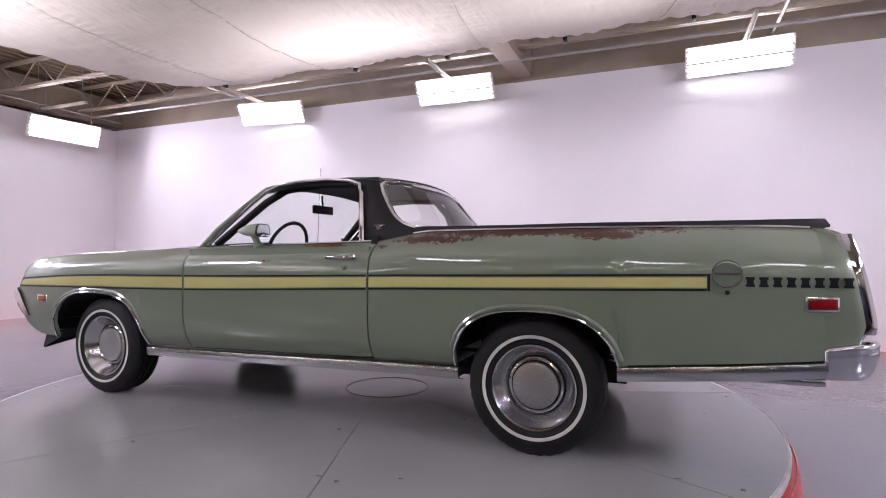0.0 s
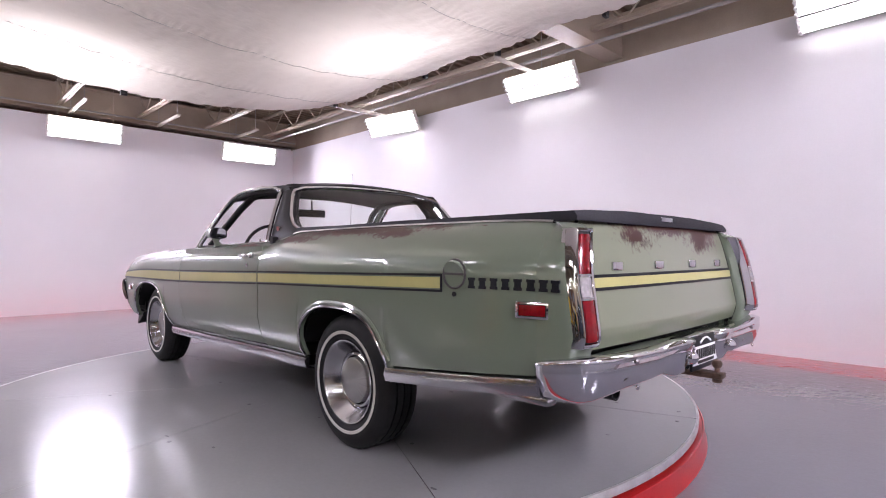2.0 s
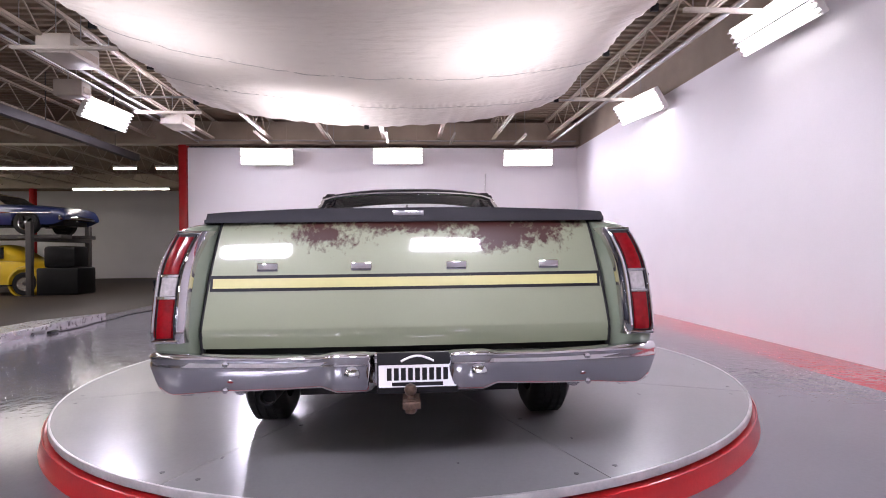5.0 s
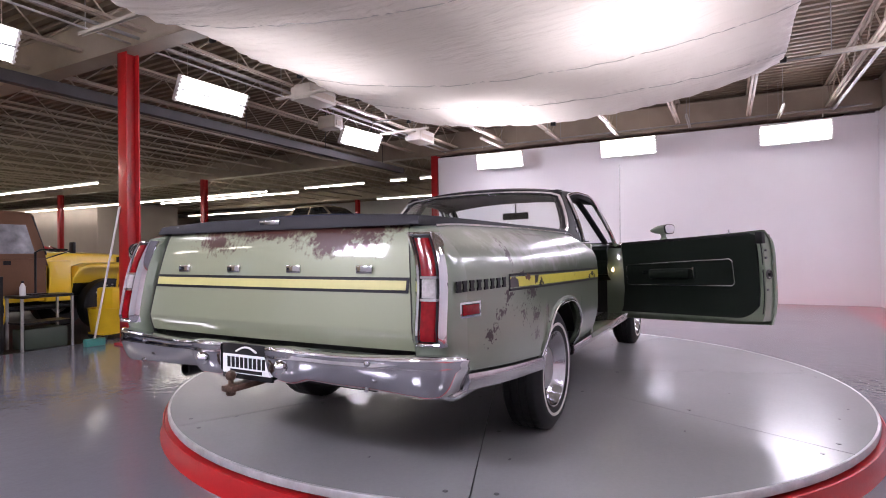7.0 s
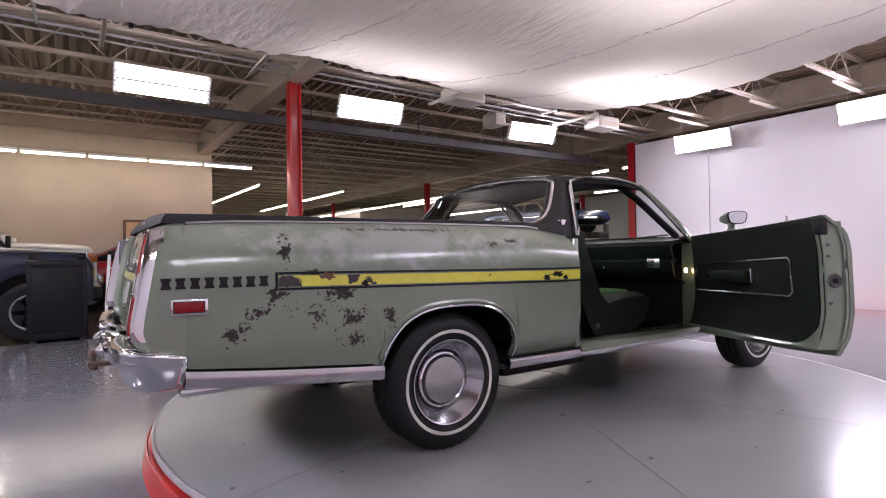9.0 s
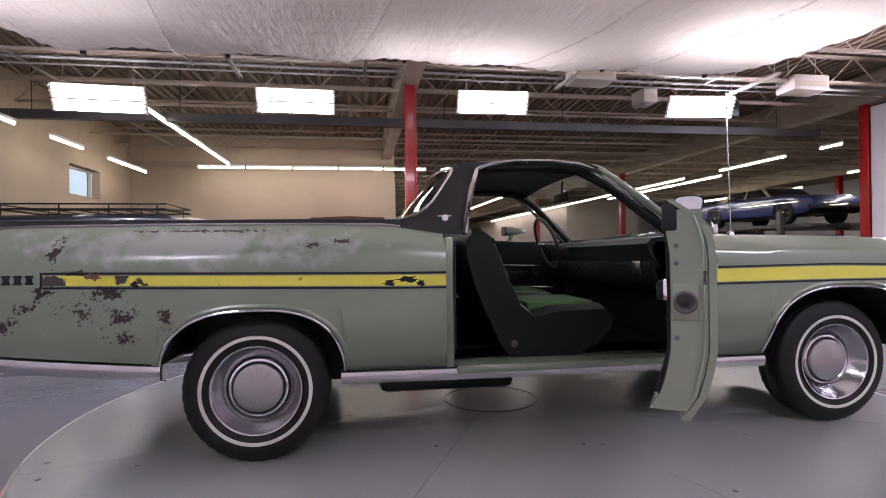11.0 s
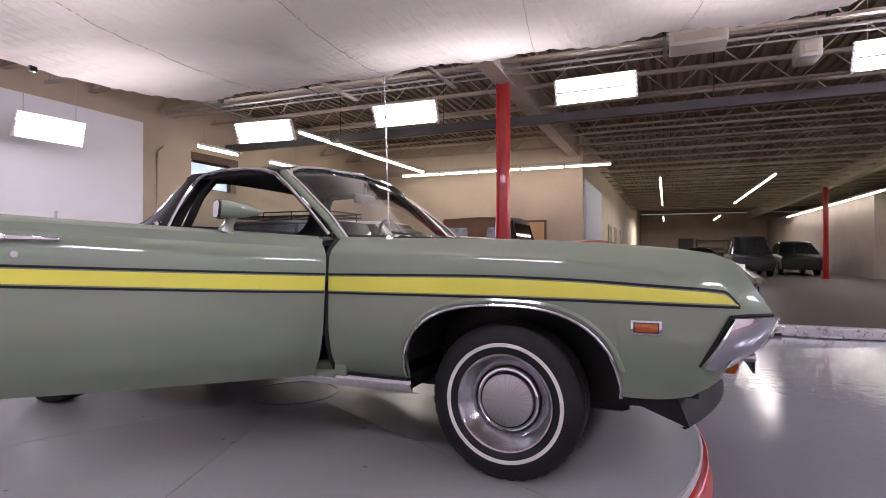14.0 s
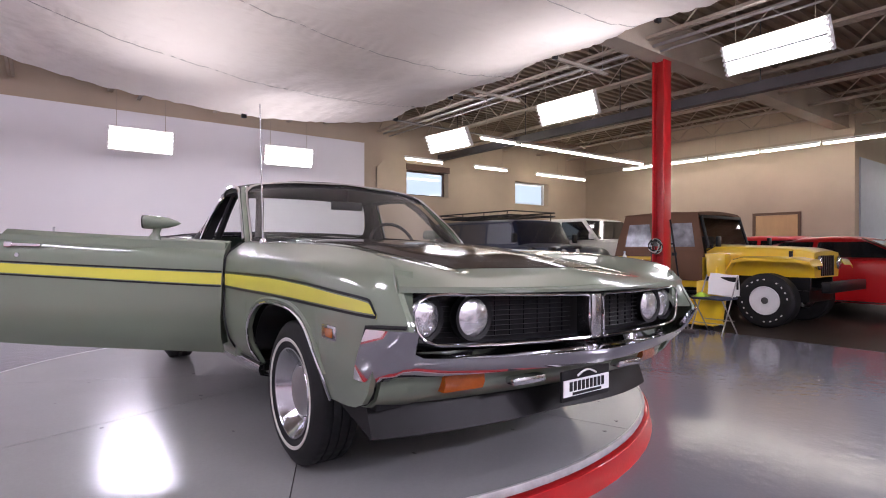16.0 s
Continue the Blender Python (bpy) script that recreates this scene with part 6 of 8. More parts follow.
# dark blocks for the lettering on the bed sides, and the round emblem
for s, xa, xb in ((-1, 2.278, 2.668), (1, 2.275, 2.655)):
    for k in range(8):
        x = xa + (xb - xa - 0.02) * (k + 0.5) / 8
        z, y = 0.838, side_y(min(x, 2.55), 0.838)
        bm = bmesh.new()
        w = 0.0155
        for zz, hh in ((0.014, 0.005), (-0.014, 0.005), (0.0, 0.009)):
            vs = box(bm, x - w * (0.75 if hh > 0.006 else 1), x + w * (0.75 if hh > 0.006 else 1), min(s * (y - 0.004), s * (y + 0.003)), max(s * (y - 0.004), s * (y + 0.003)), z + zz - hh, z + zz + hh)
        part("side_letter_block", bm, pin_black if s < 0 else vinyl_black, truck, "dark painted block")
ring = [(2.222 + 0.052 * math.cos(a), -side_y(2.222 + 0.052 * math.cos(a), 0.868 + 0.052 * math.sin(a)) - 0.003, 0.868 + 0.052 * math.sin(a)) for a in [k * math.tau / 32 for k in range(32)]]
part("fuel_door_ring", shape(sweep, ring, 0.004, 6, True), dark_steel, truck, "round fuel filler emblem")
part("fuel_door", shape(rod, (2.222, -side_y(2.222, 0.868) + 0.01, 0.873), (2.222, -side_y(2.222, 0.868) - 0.001, 0.868), 0.049, 28), paint, truck)
part("fuel_lock", shape(rod, (2.222, -side_y(2.222, 0.80) + 0.004, 0.795), (2.222, -side_y(2.222, 0.80) - 0.004, 0.795), 0.009, 12), black_paint, truck)
part("fuel_door_bar", shape(box, 2.175, 2.269, -side_y(2.222, 0.868) - 0.005, -side_y(2.222, 0.868), 0.864, 0.872), dark_steel, truck)

# ---- the lamps and fittings under the shop's roof ----
def tube_fitting(p0, p1, group):
    """A bare fluorescent tube on a white channel, hung from the roof on two rods."""
    p0, p1 = Vector(p0), Vector(p1)
    d = p1 - p0
    ob = thing("tube_lamp", "bare white fluorescent tube lamp on a thin channel", "lamp", group, Matrix.Translation((p0 + p1) / 2) @ pose(0, 0, 0, 0, 0, math.degrees(math.atan2(d.y, d.x))))
    h = d.length / 2 - 0.02
    part("channel", shape(box, -h, h, -0.03, 0.03, 0.03, 0.075), white_metal, ob)
    part("tube", shape(rod, (-h + 0.02, 0, 0.005), (h - 0.02, 0, 0.005), 0.022, 8), shop_tube, ob)
    for s in (-0.7, 0.7):
        part("hanger", shape(rod, (s * h, 0, 0.07), (s * h, 0, ROOF + 0.02 - p0.z), 0.003, 5), beige_joist, ob)
    return ob


def tube_row(x0, y0, x1, y1, z, n, group, power=0.0):
    for i in range(n):
        tube_fitting((x0 + (x1 - x0) * i / n, y0 + (y1 - y0) * i / n, z), (x0 + (x1 - x0) * (i + 1) / n, y0 + (y1 - y0) * (i + 1) / n, z), group)
    if power:
        la = bpy.data.lights.new("row_light", "AREA")
        la.shape, la.size, la.size_y, la.energy, la.color = "RECTANGLE", math.hypot(x1 - x0, y1 - y0), 0.08, power, (0.99, 0.88, 0.90)
        new("row_light", la).matrix_basis = pose((x0 + x1) / 2, (y0 + y1) / 2, z - 0.03, 0, 0, math.degrees(math.atan2(y1 - y0, x1 - x0)))


tube_row(4.9, -10.75, -0.8, -10.75, 3.05, 5, "tube row before the office", 18)
tube_row(4.06, -5.0, 4.06, -10.4, 3.06, 5, "tube row over the parked cars", 18)
for y0, y1 in ((-4.55, -5.6), (-6.5, -7.6), (-8.6, -9.6), (-9.6, -10.6)):
    tube_fitting((6.0, y0, 2.88), (6.0, y1, 2.88), "tube row along the tan wall")
tube_row(-1.85, -13.9, -1.85, -23.7, 3.05, 4, "tube rows of the corridor", 90)
tube_row(-1.85, -33, -1.85, -38, 3.05, 2, "tube rows of the corridor", 420)
tube_row(-4.8, -14.3, -4.8, -24.1, 3.05, 4, "tube rows of the corridor", 90)
tube_row(-5.0, -33, -5.0, -38, 3.05, 2, "tube rows of the corridor", 420)
tube_row(-9.0, -5.55, -9.0, -6.1, 3.05, 1, "tube rows by the lift")
tube_row(-9.0, -6.5, -9.0, -7.1, 3.05, 1, "tube rows by the lift")
tube_row(-9.0, -8.0, -9.0, -10.4, 3.05, 1, "tube rows by the lift", 50)
tube_row(-9.0, -12.0, -9.0, -36.4, 3.05, 10, "tube rows by the lift", 120)
tube_row(-9.75, -11.3, -9.75, -18.7, 3.05, 3, "tube rows by the lift", 60)
tube_row(-13.2, -7.5, -13.2, -10.5, 3.05, 1, "tube rows by the lift", 60)
tube_row(-15.0, -14, -15.0, -24, 3.05, 4, "tube rows by the lift", 90)

unit_beige = material("unit_beige", (0.40, 0.36, 0.30), 0.5, vary=0.05)
galv = material("galvanised_steel", (0.36, 0.35, 0.33), 0.45, 0.6, vary=0.12, scale=5)
structure("steel_channel", shape(box, WEST, EAST - 0.02, -6.06, -5.94, 3.06, 3.20), dark_steel, "dark steel channel running under the roof joists", "beam")
bm = bmesh.new()
for x in spread(-7.0, 6.0, 7):
    rod(bm, (x, -6, 3.19), (x, -6, ROOF + 0.01), 0.008, 6)
structure("channel_hangers", bm, dark_steel, "thin steel rods holding the channel", "hangers")


def conduit(pts, r, mat, label):
    return structure("conduit", shape(sweep, pts, r, 8), mat, label, "pipe")


conduit([(-7.8, -4.5, 3.50), (0.0, -4.45, 3.50), (6.6, -4.4, 3.50)], 0.022, galv, "galvanised conduit along the joists")
conduit([(-7.8, -4.62, 3.46), (6.6, -4.55, 3.46)], 0.014, galv, "thin galvanised conduit along the joists")
conduit([(-7.6, 3.35, 3.44), (6.6, 3.42, 3.44)], 0.024, galv, "galvanised pipe along the north wall")
conduit([(-7.55, -4.6, 3.45), (-7.55, 3.9, 3.45)], 0.018, galv, "thin galvanised pipe along the west wall")
conduit([(3.2, 3.9, 3.5), (3.2, -4.5, 3.5)], 0.016, galv, "thin galvanised pipe across the studio")
conduit([(-4.4, 3.9, 3.5), (-4.4, -4.5, 3.5)], 0.016, galv, "thin galvanised pipe across the studio")
conduit([(5.3, 3.9, 3.48), (5.3, -10.5, 3.48)], 0.02, galv, "galvanised pipe beside the tan wall")


def strut(x0, y0, x1, y1, z):
    """White slotted struts that carry the light banks from the joists."""
    ob = thing("lamp_strut", "white slotted steel strut carrying a light bank", "strut", "lamp struts", Matrix.Translation((x0, y0, z)) @ pose(0, 0, 0, 0, 0, math.degrees(math.atan2(y1 - y0, x1 - x0))))
    L = math.hypot(x1 - x0, y1 - y0)
    bm = bmesh.new()
    box(bm, 0, L, -0.02, 0.02, 0.036, 0.04)
    box(bm, 0, L, -0.022, -0.018, 0, 0.036)
    box(bm, 0, L, 0.018, 0.022, 0, 0.036)
    part("strut_channel", bm, unit_beige, ob)
    for u in (0.1, L - 0.1):
        part("strut_rod", shape(rod, (u, 0, 0.03), (u, 0, ROOF + 0.02 - z), 0.006, 5), galv, ob)


for q in ((-7.6, 2.5, -6.5, 2.5), (-7.6, 1.0, -6.4, 1.0), (-7.6, -0.4, -6.4, -0.4), (-7.6, -1.6, -6.4, -1.6), (-7.6, -3.0, -6.3, -3.0), (-3.9, 3.9, -3.9, 2.7), (-0.7, 3.9, -0.7, 2.8), (2.9, 3.9, 2.9, 2.8),
          (6.3, -2.1, 5.0, -2.1), (6.3, 0.4, 5.1, 0.4), (6.4, -0.8, 5.1, -0.8), (-2.0, -4.6, -2.0, -3.4), (0.9, -4.6, 0.9, -3.5), (2.6, -4.6, 2.6, -3.5), (-4.9, -4.6, -4.9, -3.5)):
    strut(*q, 3.36)


def heater(x, y, z, w):
    ob = thing("ceiling_unit", "white boxy unit hung under the roof", "ceiling unit", "units under the roof", pose(x, y, z))
    part("case", shape(box, -w / 2, w / 2, -0.2, 0.2, -0.12, 0.12, 0.02), unit_beige, ob)
    part("front_grille", shape(box, -w / 2 + 0.05, w / 2 - 0.05, 0.2, 0.206, -0.07, 0.02), beige_steel, ob)
    for s in (-1, 1):
        part("hanger", shape(rod, (s * w * 0.4, 0, 0.11), (s * w * 0.4, 0, ROOF + 0.02 - z), 0.008, 6), galv, ob)


heater(-2.36, -4.16, 3.46, 0.62)
heater(-6.04, -4.35, 3.50, 0.62)
heater(-3.6, -4.85, 3.37, 0.24)
cam_ob = thing("ceiling_speaker", "small dark loudspeaker hung under the roof joists", "speaker", "", pose(-5.4, -5.2, 3.3))
part("case", shape(box, -0.09, 0.09, -0.12, 0.12, -0.12, 0.14, 0.01), black_paint, cam_ob)
part("bracket", shape(rod, (0, 0, 0.13), (0, 0, ROOF + 0.02 - 3.3), 0.012, 8), dark_steel, cam_ob)

# ---- doors of the office and the corridor ----
door_tan = material("door_tan", (0.50, 0.31, 0.15), 0.5, vary=0.08, scale=2, stretch=(4, 4, 1), bump=0.0003)
door_brown = material("door_brown", (0.12, 0.065, 0.035), 0.5, vary=0.1, scale=2)


def wall_door(n, m, w, h, mat, label, frame_mat=None):
    """A flush door in a frame, standing in front of a wall; faces local -y... its face looks along +y."""
    d = tagged(new("door_%d" % n), label, "door", "", "structure")
    d.matrix_basis = m
    leaf = part("door_leaf", shape(box, -w / 2, w / 2, 0.0, 0.03, 0.0, h, 0.004), mat, d)
    part("door_handle", shape(rod, (w / 2 - 0.08, 0.03, h * 0.48), (w / 2 - 0.08, 0.08, h * 0.48), 0.022, 12), chrome_dull, leaf)
    bm = bmesh.new()
    box(bm, -w / 2 - 0.06, -w / 2 - 0.003, 0, 0.045, 0, h + 0.06)
    box(bm, w / 2 + 0.003, w / 2 + 0.06, 0, 0.045, 0, h + 0.06)
    box(bm, -w / 2 - 0.003, w / 2 + 0.003, 0, 0.045, h + 0.003, h + 0.06)
    part("door_frame", bm, frame_mat or beige_steel, d)
    return d


d1 = wall_door(1, pose(1.44, OFFICE + 0.002, FLOOR), 0.86, 1.84, door_tan, "flush tan wooden door in a brown frame, closed", door_brown)
wall_door(5, pose(-3.5, -45.998, FLOOR), 1.1, 2.1, dark_steel, "dark steel door in the far wall, closed")
for x in (-0.16, 0.2):
    part("door_sign", shape(box, x - 0.11, x + 0.11, 0.031, 0.034, 1.32, 1.35), brown_frame, d1)
wall_door(2, Matrix.Translation((-0.002, -18.5, FLOOR)) @ pose(0, 0, 0, 0, 0, 90), 0.95, 2.0, door_brown, "dark brown corridor door, closed")
wall_door(3, Matrix.Translation((-0.002, -21.0, FLOOR)) @ pose(0, 0, 0, 0, 0, 90), 0.95, 2.0, door_brown, "dark brown corridor door, closed")
wall_door(4, Matrix.Translation((-0.002, -24.2, FLOOR)) @ pose(0, 0, 0, 0, 0, 90), 0.95, 2.0, door_brown, "dark brown corridor door, closed")
blue_board = material("blue_grey_board", (0.42, 0.47, 0.56), 0.5, vary=0.04)
structure("wall_panel", shape(box, -0.035, -0.002, -15.6, -11.75, FLOOR, 2.85), blue_board, "pale blue-grey painted panel on the corridor wall", "wall")


def block_courses(bm):
    """Raised edges of big painted panels on the tan walls."""
    for z in (0.9, 1.9, 2.9):
        box(bm, 0.02, EAST - 0.01, OFFICE + 0.001, OFFICE + 0.004, z - 0.004, z + 0.004)


structure("trim", shape(block_courses), tan_block, "thin joints across the tan wall", "trim")
structure("wall_office_cap", shape(box, 0.0, EAST - 0.01, OFFICE + 0.001, OFFICE + 0.05, 3.16, 3.30), beige_steel, "beige steel strip above the tan wall", "trim")
conduit([(6.66, -4.25, FLOOR), (6.66, -4.25, 2.75), (6.66, -4.4, 2.9)], 0.012, tan_block, "thin painted conduit on the tan wall")

# ---- the vehicles parked in the shop ----
def car_paint(name, colour, coat=0.6):
    return material(name, colour, 0.3, vary=0.02, scale=2, coat=coat)


jeep_yellow = car_paint("yellow_car_paint", (0.72, 0.47, 0.02))
coupe_red = car_paint("red_car_paint", (0.50, 0.008, 0.012))
navy_paint = car_paint("navy_car_paint", (0.009, 0.013, 0.034), 0.25)
white_paint = car_paint("white_car_paint", (0.72, 0.71, 0.70))
blue_paint = car_paint("blue_car_paint", (0.012, 0.022, 0.10))
beetle_yellow = car_paint("beetle_yellow_paint", (0.62, 0.42, 0.02))
grey_blue_paint = car_paint("grey_blue_car_paint", (0.10, 0.14, 0.18))
canvas_brown = material("brown_canvas", (0.115, 0.052, 0.024), 0.75, vary=0.12, scale=3, bump=0.0012, bump_scale=70)
canvas_tan = material("tan_canvas", (0.34, 0.28, 0.20), 0.75, vary=0.1, scale=3)
dark_glass = material("dark_car_window", (0.012, 0.013, 0.015), 0.05, coat=0.3)
clear_plastic = material("clear_plastic_window", (0.20, 0.205, 0.22), 0.08, vary=0.4, scale=7, bump=0.006, bump_scale=9, coat=0.5)
alloy = material("polished_alloy", (0.62, 0.62, 0.63), 0.25, 0.2, vary=0.05)
bright_alloy = material("bright_alloy", (0.78, 0.78, 0.80), 0.22, 0.1, vary=0.05)
white_rim = material("white_rim", (0.66, 0.66, 0.66), 0.35, vary=0.05)
letter_white = material("tyre_letter_white", (0.6, 0.6, 0.58), 0.6)


def plain_wheel(parent, x, y, z, r, w, s, rim_mat, spokes=5, rim=0.62, letters=False):
    """A wheel whose outer face looks along s * y."""
    ob = new("wheel")
    ob.parent = parent
    ob.matrix_basis = pose(x, y, z, 0, 0, 0 if s > 0 else 180)
    ri = r * rim
    part("tyre", shape(lathe, [(ri, -w / 2), (r * 0.93, -w / 2), (r, -w * 0.4), (r, w * 0.4), (r * 0.94, w / 2), (r * 0.85, w * 0.53), (ri, w * 0.47), (ri * 0.98, w * 0.3)], 40, "y", ends=False), black_rubber, ob)
    part("rim", shape(lathe, [(ri, w * 0.44), (ri * 0.96, w * 0.48), (ri * 0.9, w * 0.42), (ri * 0.84, w * 0.15), (ri * 0.35, w * 0.12), (0.002, w * 0.12)], 36, "y"), rim_mat if spokes == 8 else black_paint, ob)
    part("rim_lip", shape(lathe, [(ri * 1.0, w * 0.445), (ri * 0.97, w * 0.495), (ri * 0.90, w * 0.45), (ri * 0.86, w * 0.28)], 36, "y", ends=False), rim_mat, ob)
    part("hub", shape(lathe, [(ri * 0.28, w * 0.1), (ri * 0.27, w * 0.42), (ri * 0.16, w * 0.48), (0.002, w * 0.48)], 24, "y"), dark_steel if spokes == 8 else rim_mat, ob)
    for k in range(spokes):
        bm = bmesh.new()
        if spokes == 8:
            rod(bm, (ri * 0.58, w * 0.13, 0), (ri * 0.58, w * 0.24, 0), ri * 0.15, 12)
        else:
            box(bm, ri * 0.2, ri * 0.93, w * 0.25, w * 0.44, -ri * 0.15, ri * 0.15, 0.004)
        bmesh.ops.transform(bm, matrix=Matrix.Rotation(k * math.tau / spokes, 4, "Y"), verts=bm.verts)
        part("rim_hole" if spokes == 8 else "spoke", bm, black_paint if spokes == 8 else rim_mat, ob)
    if letters:
        for k in range(22):
            if k % 11 in (4, 5, 10):
                continue
            bm = bmesh.new()
            box(bm, -0.013, 0.013, w * 0.515, w * 0.532, r * 0.755, r * 0.795)
            bmesh.ops.transform(bm, matrix=Matrix.Rotation(k * math.tau / 22, 4, "Y"), verts=bm.verts)
            part("tyre_mark", bm, letter_white, ob, "white raised mark on the tyre wall")
    return ob


def shell(bm, x0, x1, top, half, low, arches, crown=0.03, round_=0.10, n=60):
    """A car's lower body: a loft along x with cut wheel arches; every argument but the ends is a function of x."""
    xs = sorted(set(spread(x0, x1, n) + [a[0] + a[1] * math.cos(math.pi * k / 16) for a in arches for k in range(17)]))
    rows = []
    for x in xs:
        zb_ = low(x)
        for cx, hw, tz in arches:
            if abs(x - cx) <= hw:
                zb_ = max(zb_, low(x) + (tz - low(x)) * (1 - (abs(x - cx) / hw) ** 2.4) ** 0.45)
        zt, h = top(x), half(x)
        zb_ = min(zb_, zt - 0.02)
        r = min(round_, (zt - zb_) * 0.8)
        right = [(h - 0.03, zb_), (h, zb_ + (zt - zb_) * 0.3), (h, zt - r), (h - r * 0.3, zt - r * 0.3), (h - r, zt), (h * 0.5, zt + crown * 0.8), (0, zt + crown)]
        rows.append([(x, y, z) for y, z in right] + [(x, -y, z) for y, z in right[-2::-1]])
    grid(bm, rows)
    for row in (rows[0], rows[-1]):
        bm.faces.new([bm.verts.new(p) for p in row])
    bmesh.ops.remove_doubles(bm, verts=bm.verts, dist=0.0005)


def house(bm, a, b, c, d, belt, roof, wb, wr, round_=0.05):
    """A cab: windscreen foot a, its top b, rear top c, rear foot d; half widths at belt and roof."""
    rows = []
    for x, z, w in ((a, belt, wb), (b, roof - round_ * 0.5, wr + 0.01), (b + 0.12, roof, wr), ((b + c) / 2, roof + 0.015, wr), (c - 0.12, roof, wr), (c, roof - round_ * 0.5, wr + 0.01), (d, belt, wb)):
        wbx = wb
        rows.append([(x, wbx, belt - 0.02), (x, w + 0.01, max(belt - 0.01, z - round_)), (x, w - round_, z), (x, 0, z + 0.02), (x, -w + round_, z), (x, -w - 0.01, max(belt - 0.01, z - round_)), (x, -wbx, belt - 0.02)])
    grid(bm, rows)


def pane_quad(bm, pts, off):
    grid(bm, [[pts[0], pts[1]], [pts[3], pts[2]]], off)


def cab_panes(parent, a, b, c, d, belt, roof, wb, wr, splits, mat, side_only=False):
    """Window panes laid on a cab: sides between the given x positions, windscreen and rear screen."""
    zt, zl = roof - 0.075, belt + 0.015

    def xa(z, lo, hi):
        return lo + (hi - lo) * (z - belt) / (roof - belt)

    def yw(z):
        return wb + (wr + 0.01 - wb) * (z - belt) / (roof - 0.05 - belt)
    for s in (-1, 1):
        edges = list(splits)
        for u, v in zip(edges, edges[1:]):
            front, rear = u == edges[0], v == edges[-1]
            xl0, xl1 = u + 0.04 + (0.05 if front else 0), v - 0.03 - (0.05 if rear else 0)
            xt0 = xa(zt, a, b) + 0.07 if front else u + 0.04
            xt1 = xa(zt, d, c) - 0.07 if rear else v - 0.03
            y0, y1 = s * (yw(zl) + 0.004), s * (yw(zt) + 0.004)
            pane = bmesh.new()
            pane_quad(pane, [(xl0, y0, zl), (xl1, y0, zl), (xt1, y1, zt), (max(xt0, xl0) if front else xt0, y1, zt)], (0, s * 0.006, 0))
            part("side_window", pane, mat, parent)
    if not side_only:
        for lo, hi, o in ((a, b, -1), (d, c, 1)):
            p = []
            for z, w in ((zl, yw(zl) - 0.06), (zt + 0.02, wr - 0.05)):
                p.append((xa(z, lo, hi) + o * 0.012, -w, z))
                p.append((xa(z, lo, hi) + o * 0.012, w, z))
            pane = bmesh.new()
            pane_quad(pane, [p[0], p[1], p[3], p[2]], (o * 0.006, 0, 0.003))
            part("windscreen" if o < 0 else "rear_screen", pane, mat, parent)


def under(parent, x0, x1, w, z0, z1):
    part("underbody", shape(box, x0, x1, -w, w, z0, z1), black_paint, parent)


# --- yellow off-roader with a brown soft top; its nose points to -x, origin on the ground under its middle ---
jeep = thing("off_road_car", "yellow open off-road car with a brown canvas soft top", "car", "", pose(0.43, -7.06, FLOOR))
JR = 0.375
under(jeep, -1.3, 1.3, 0.45, 0.36, 0.52)
part("tub", shape(shell, -0.05, 1.50, lambda x: 0.98, lambda x: 0.74, lambda x: 0.50, [(0.86, 0.44, 0.90)], 0.0, 0.05, 30), jeep_yellow, jeep)
part("hood", shape(shell, -1.36, 0.02, curve([(-1.36, 1.04), (-1.2, 1.09), (0.02, 1.145)]), curve([(-1.36, 0.46), (0.02, 0.60)]), lambda x: 0.70, [], 0.02, 0.05, 16), jeep_yellow, jeep)
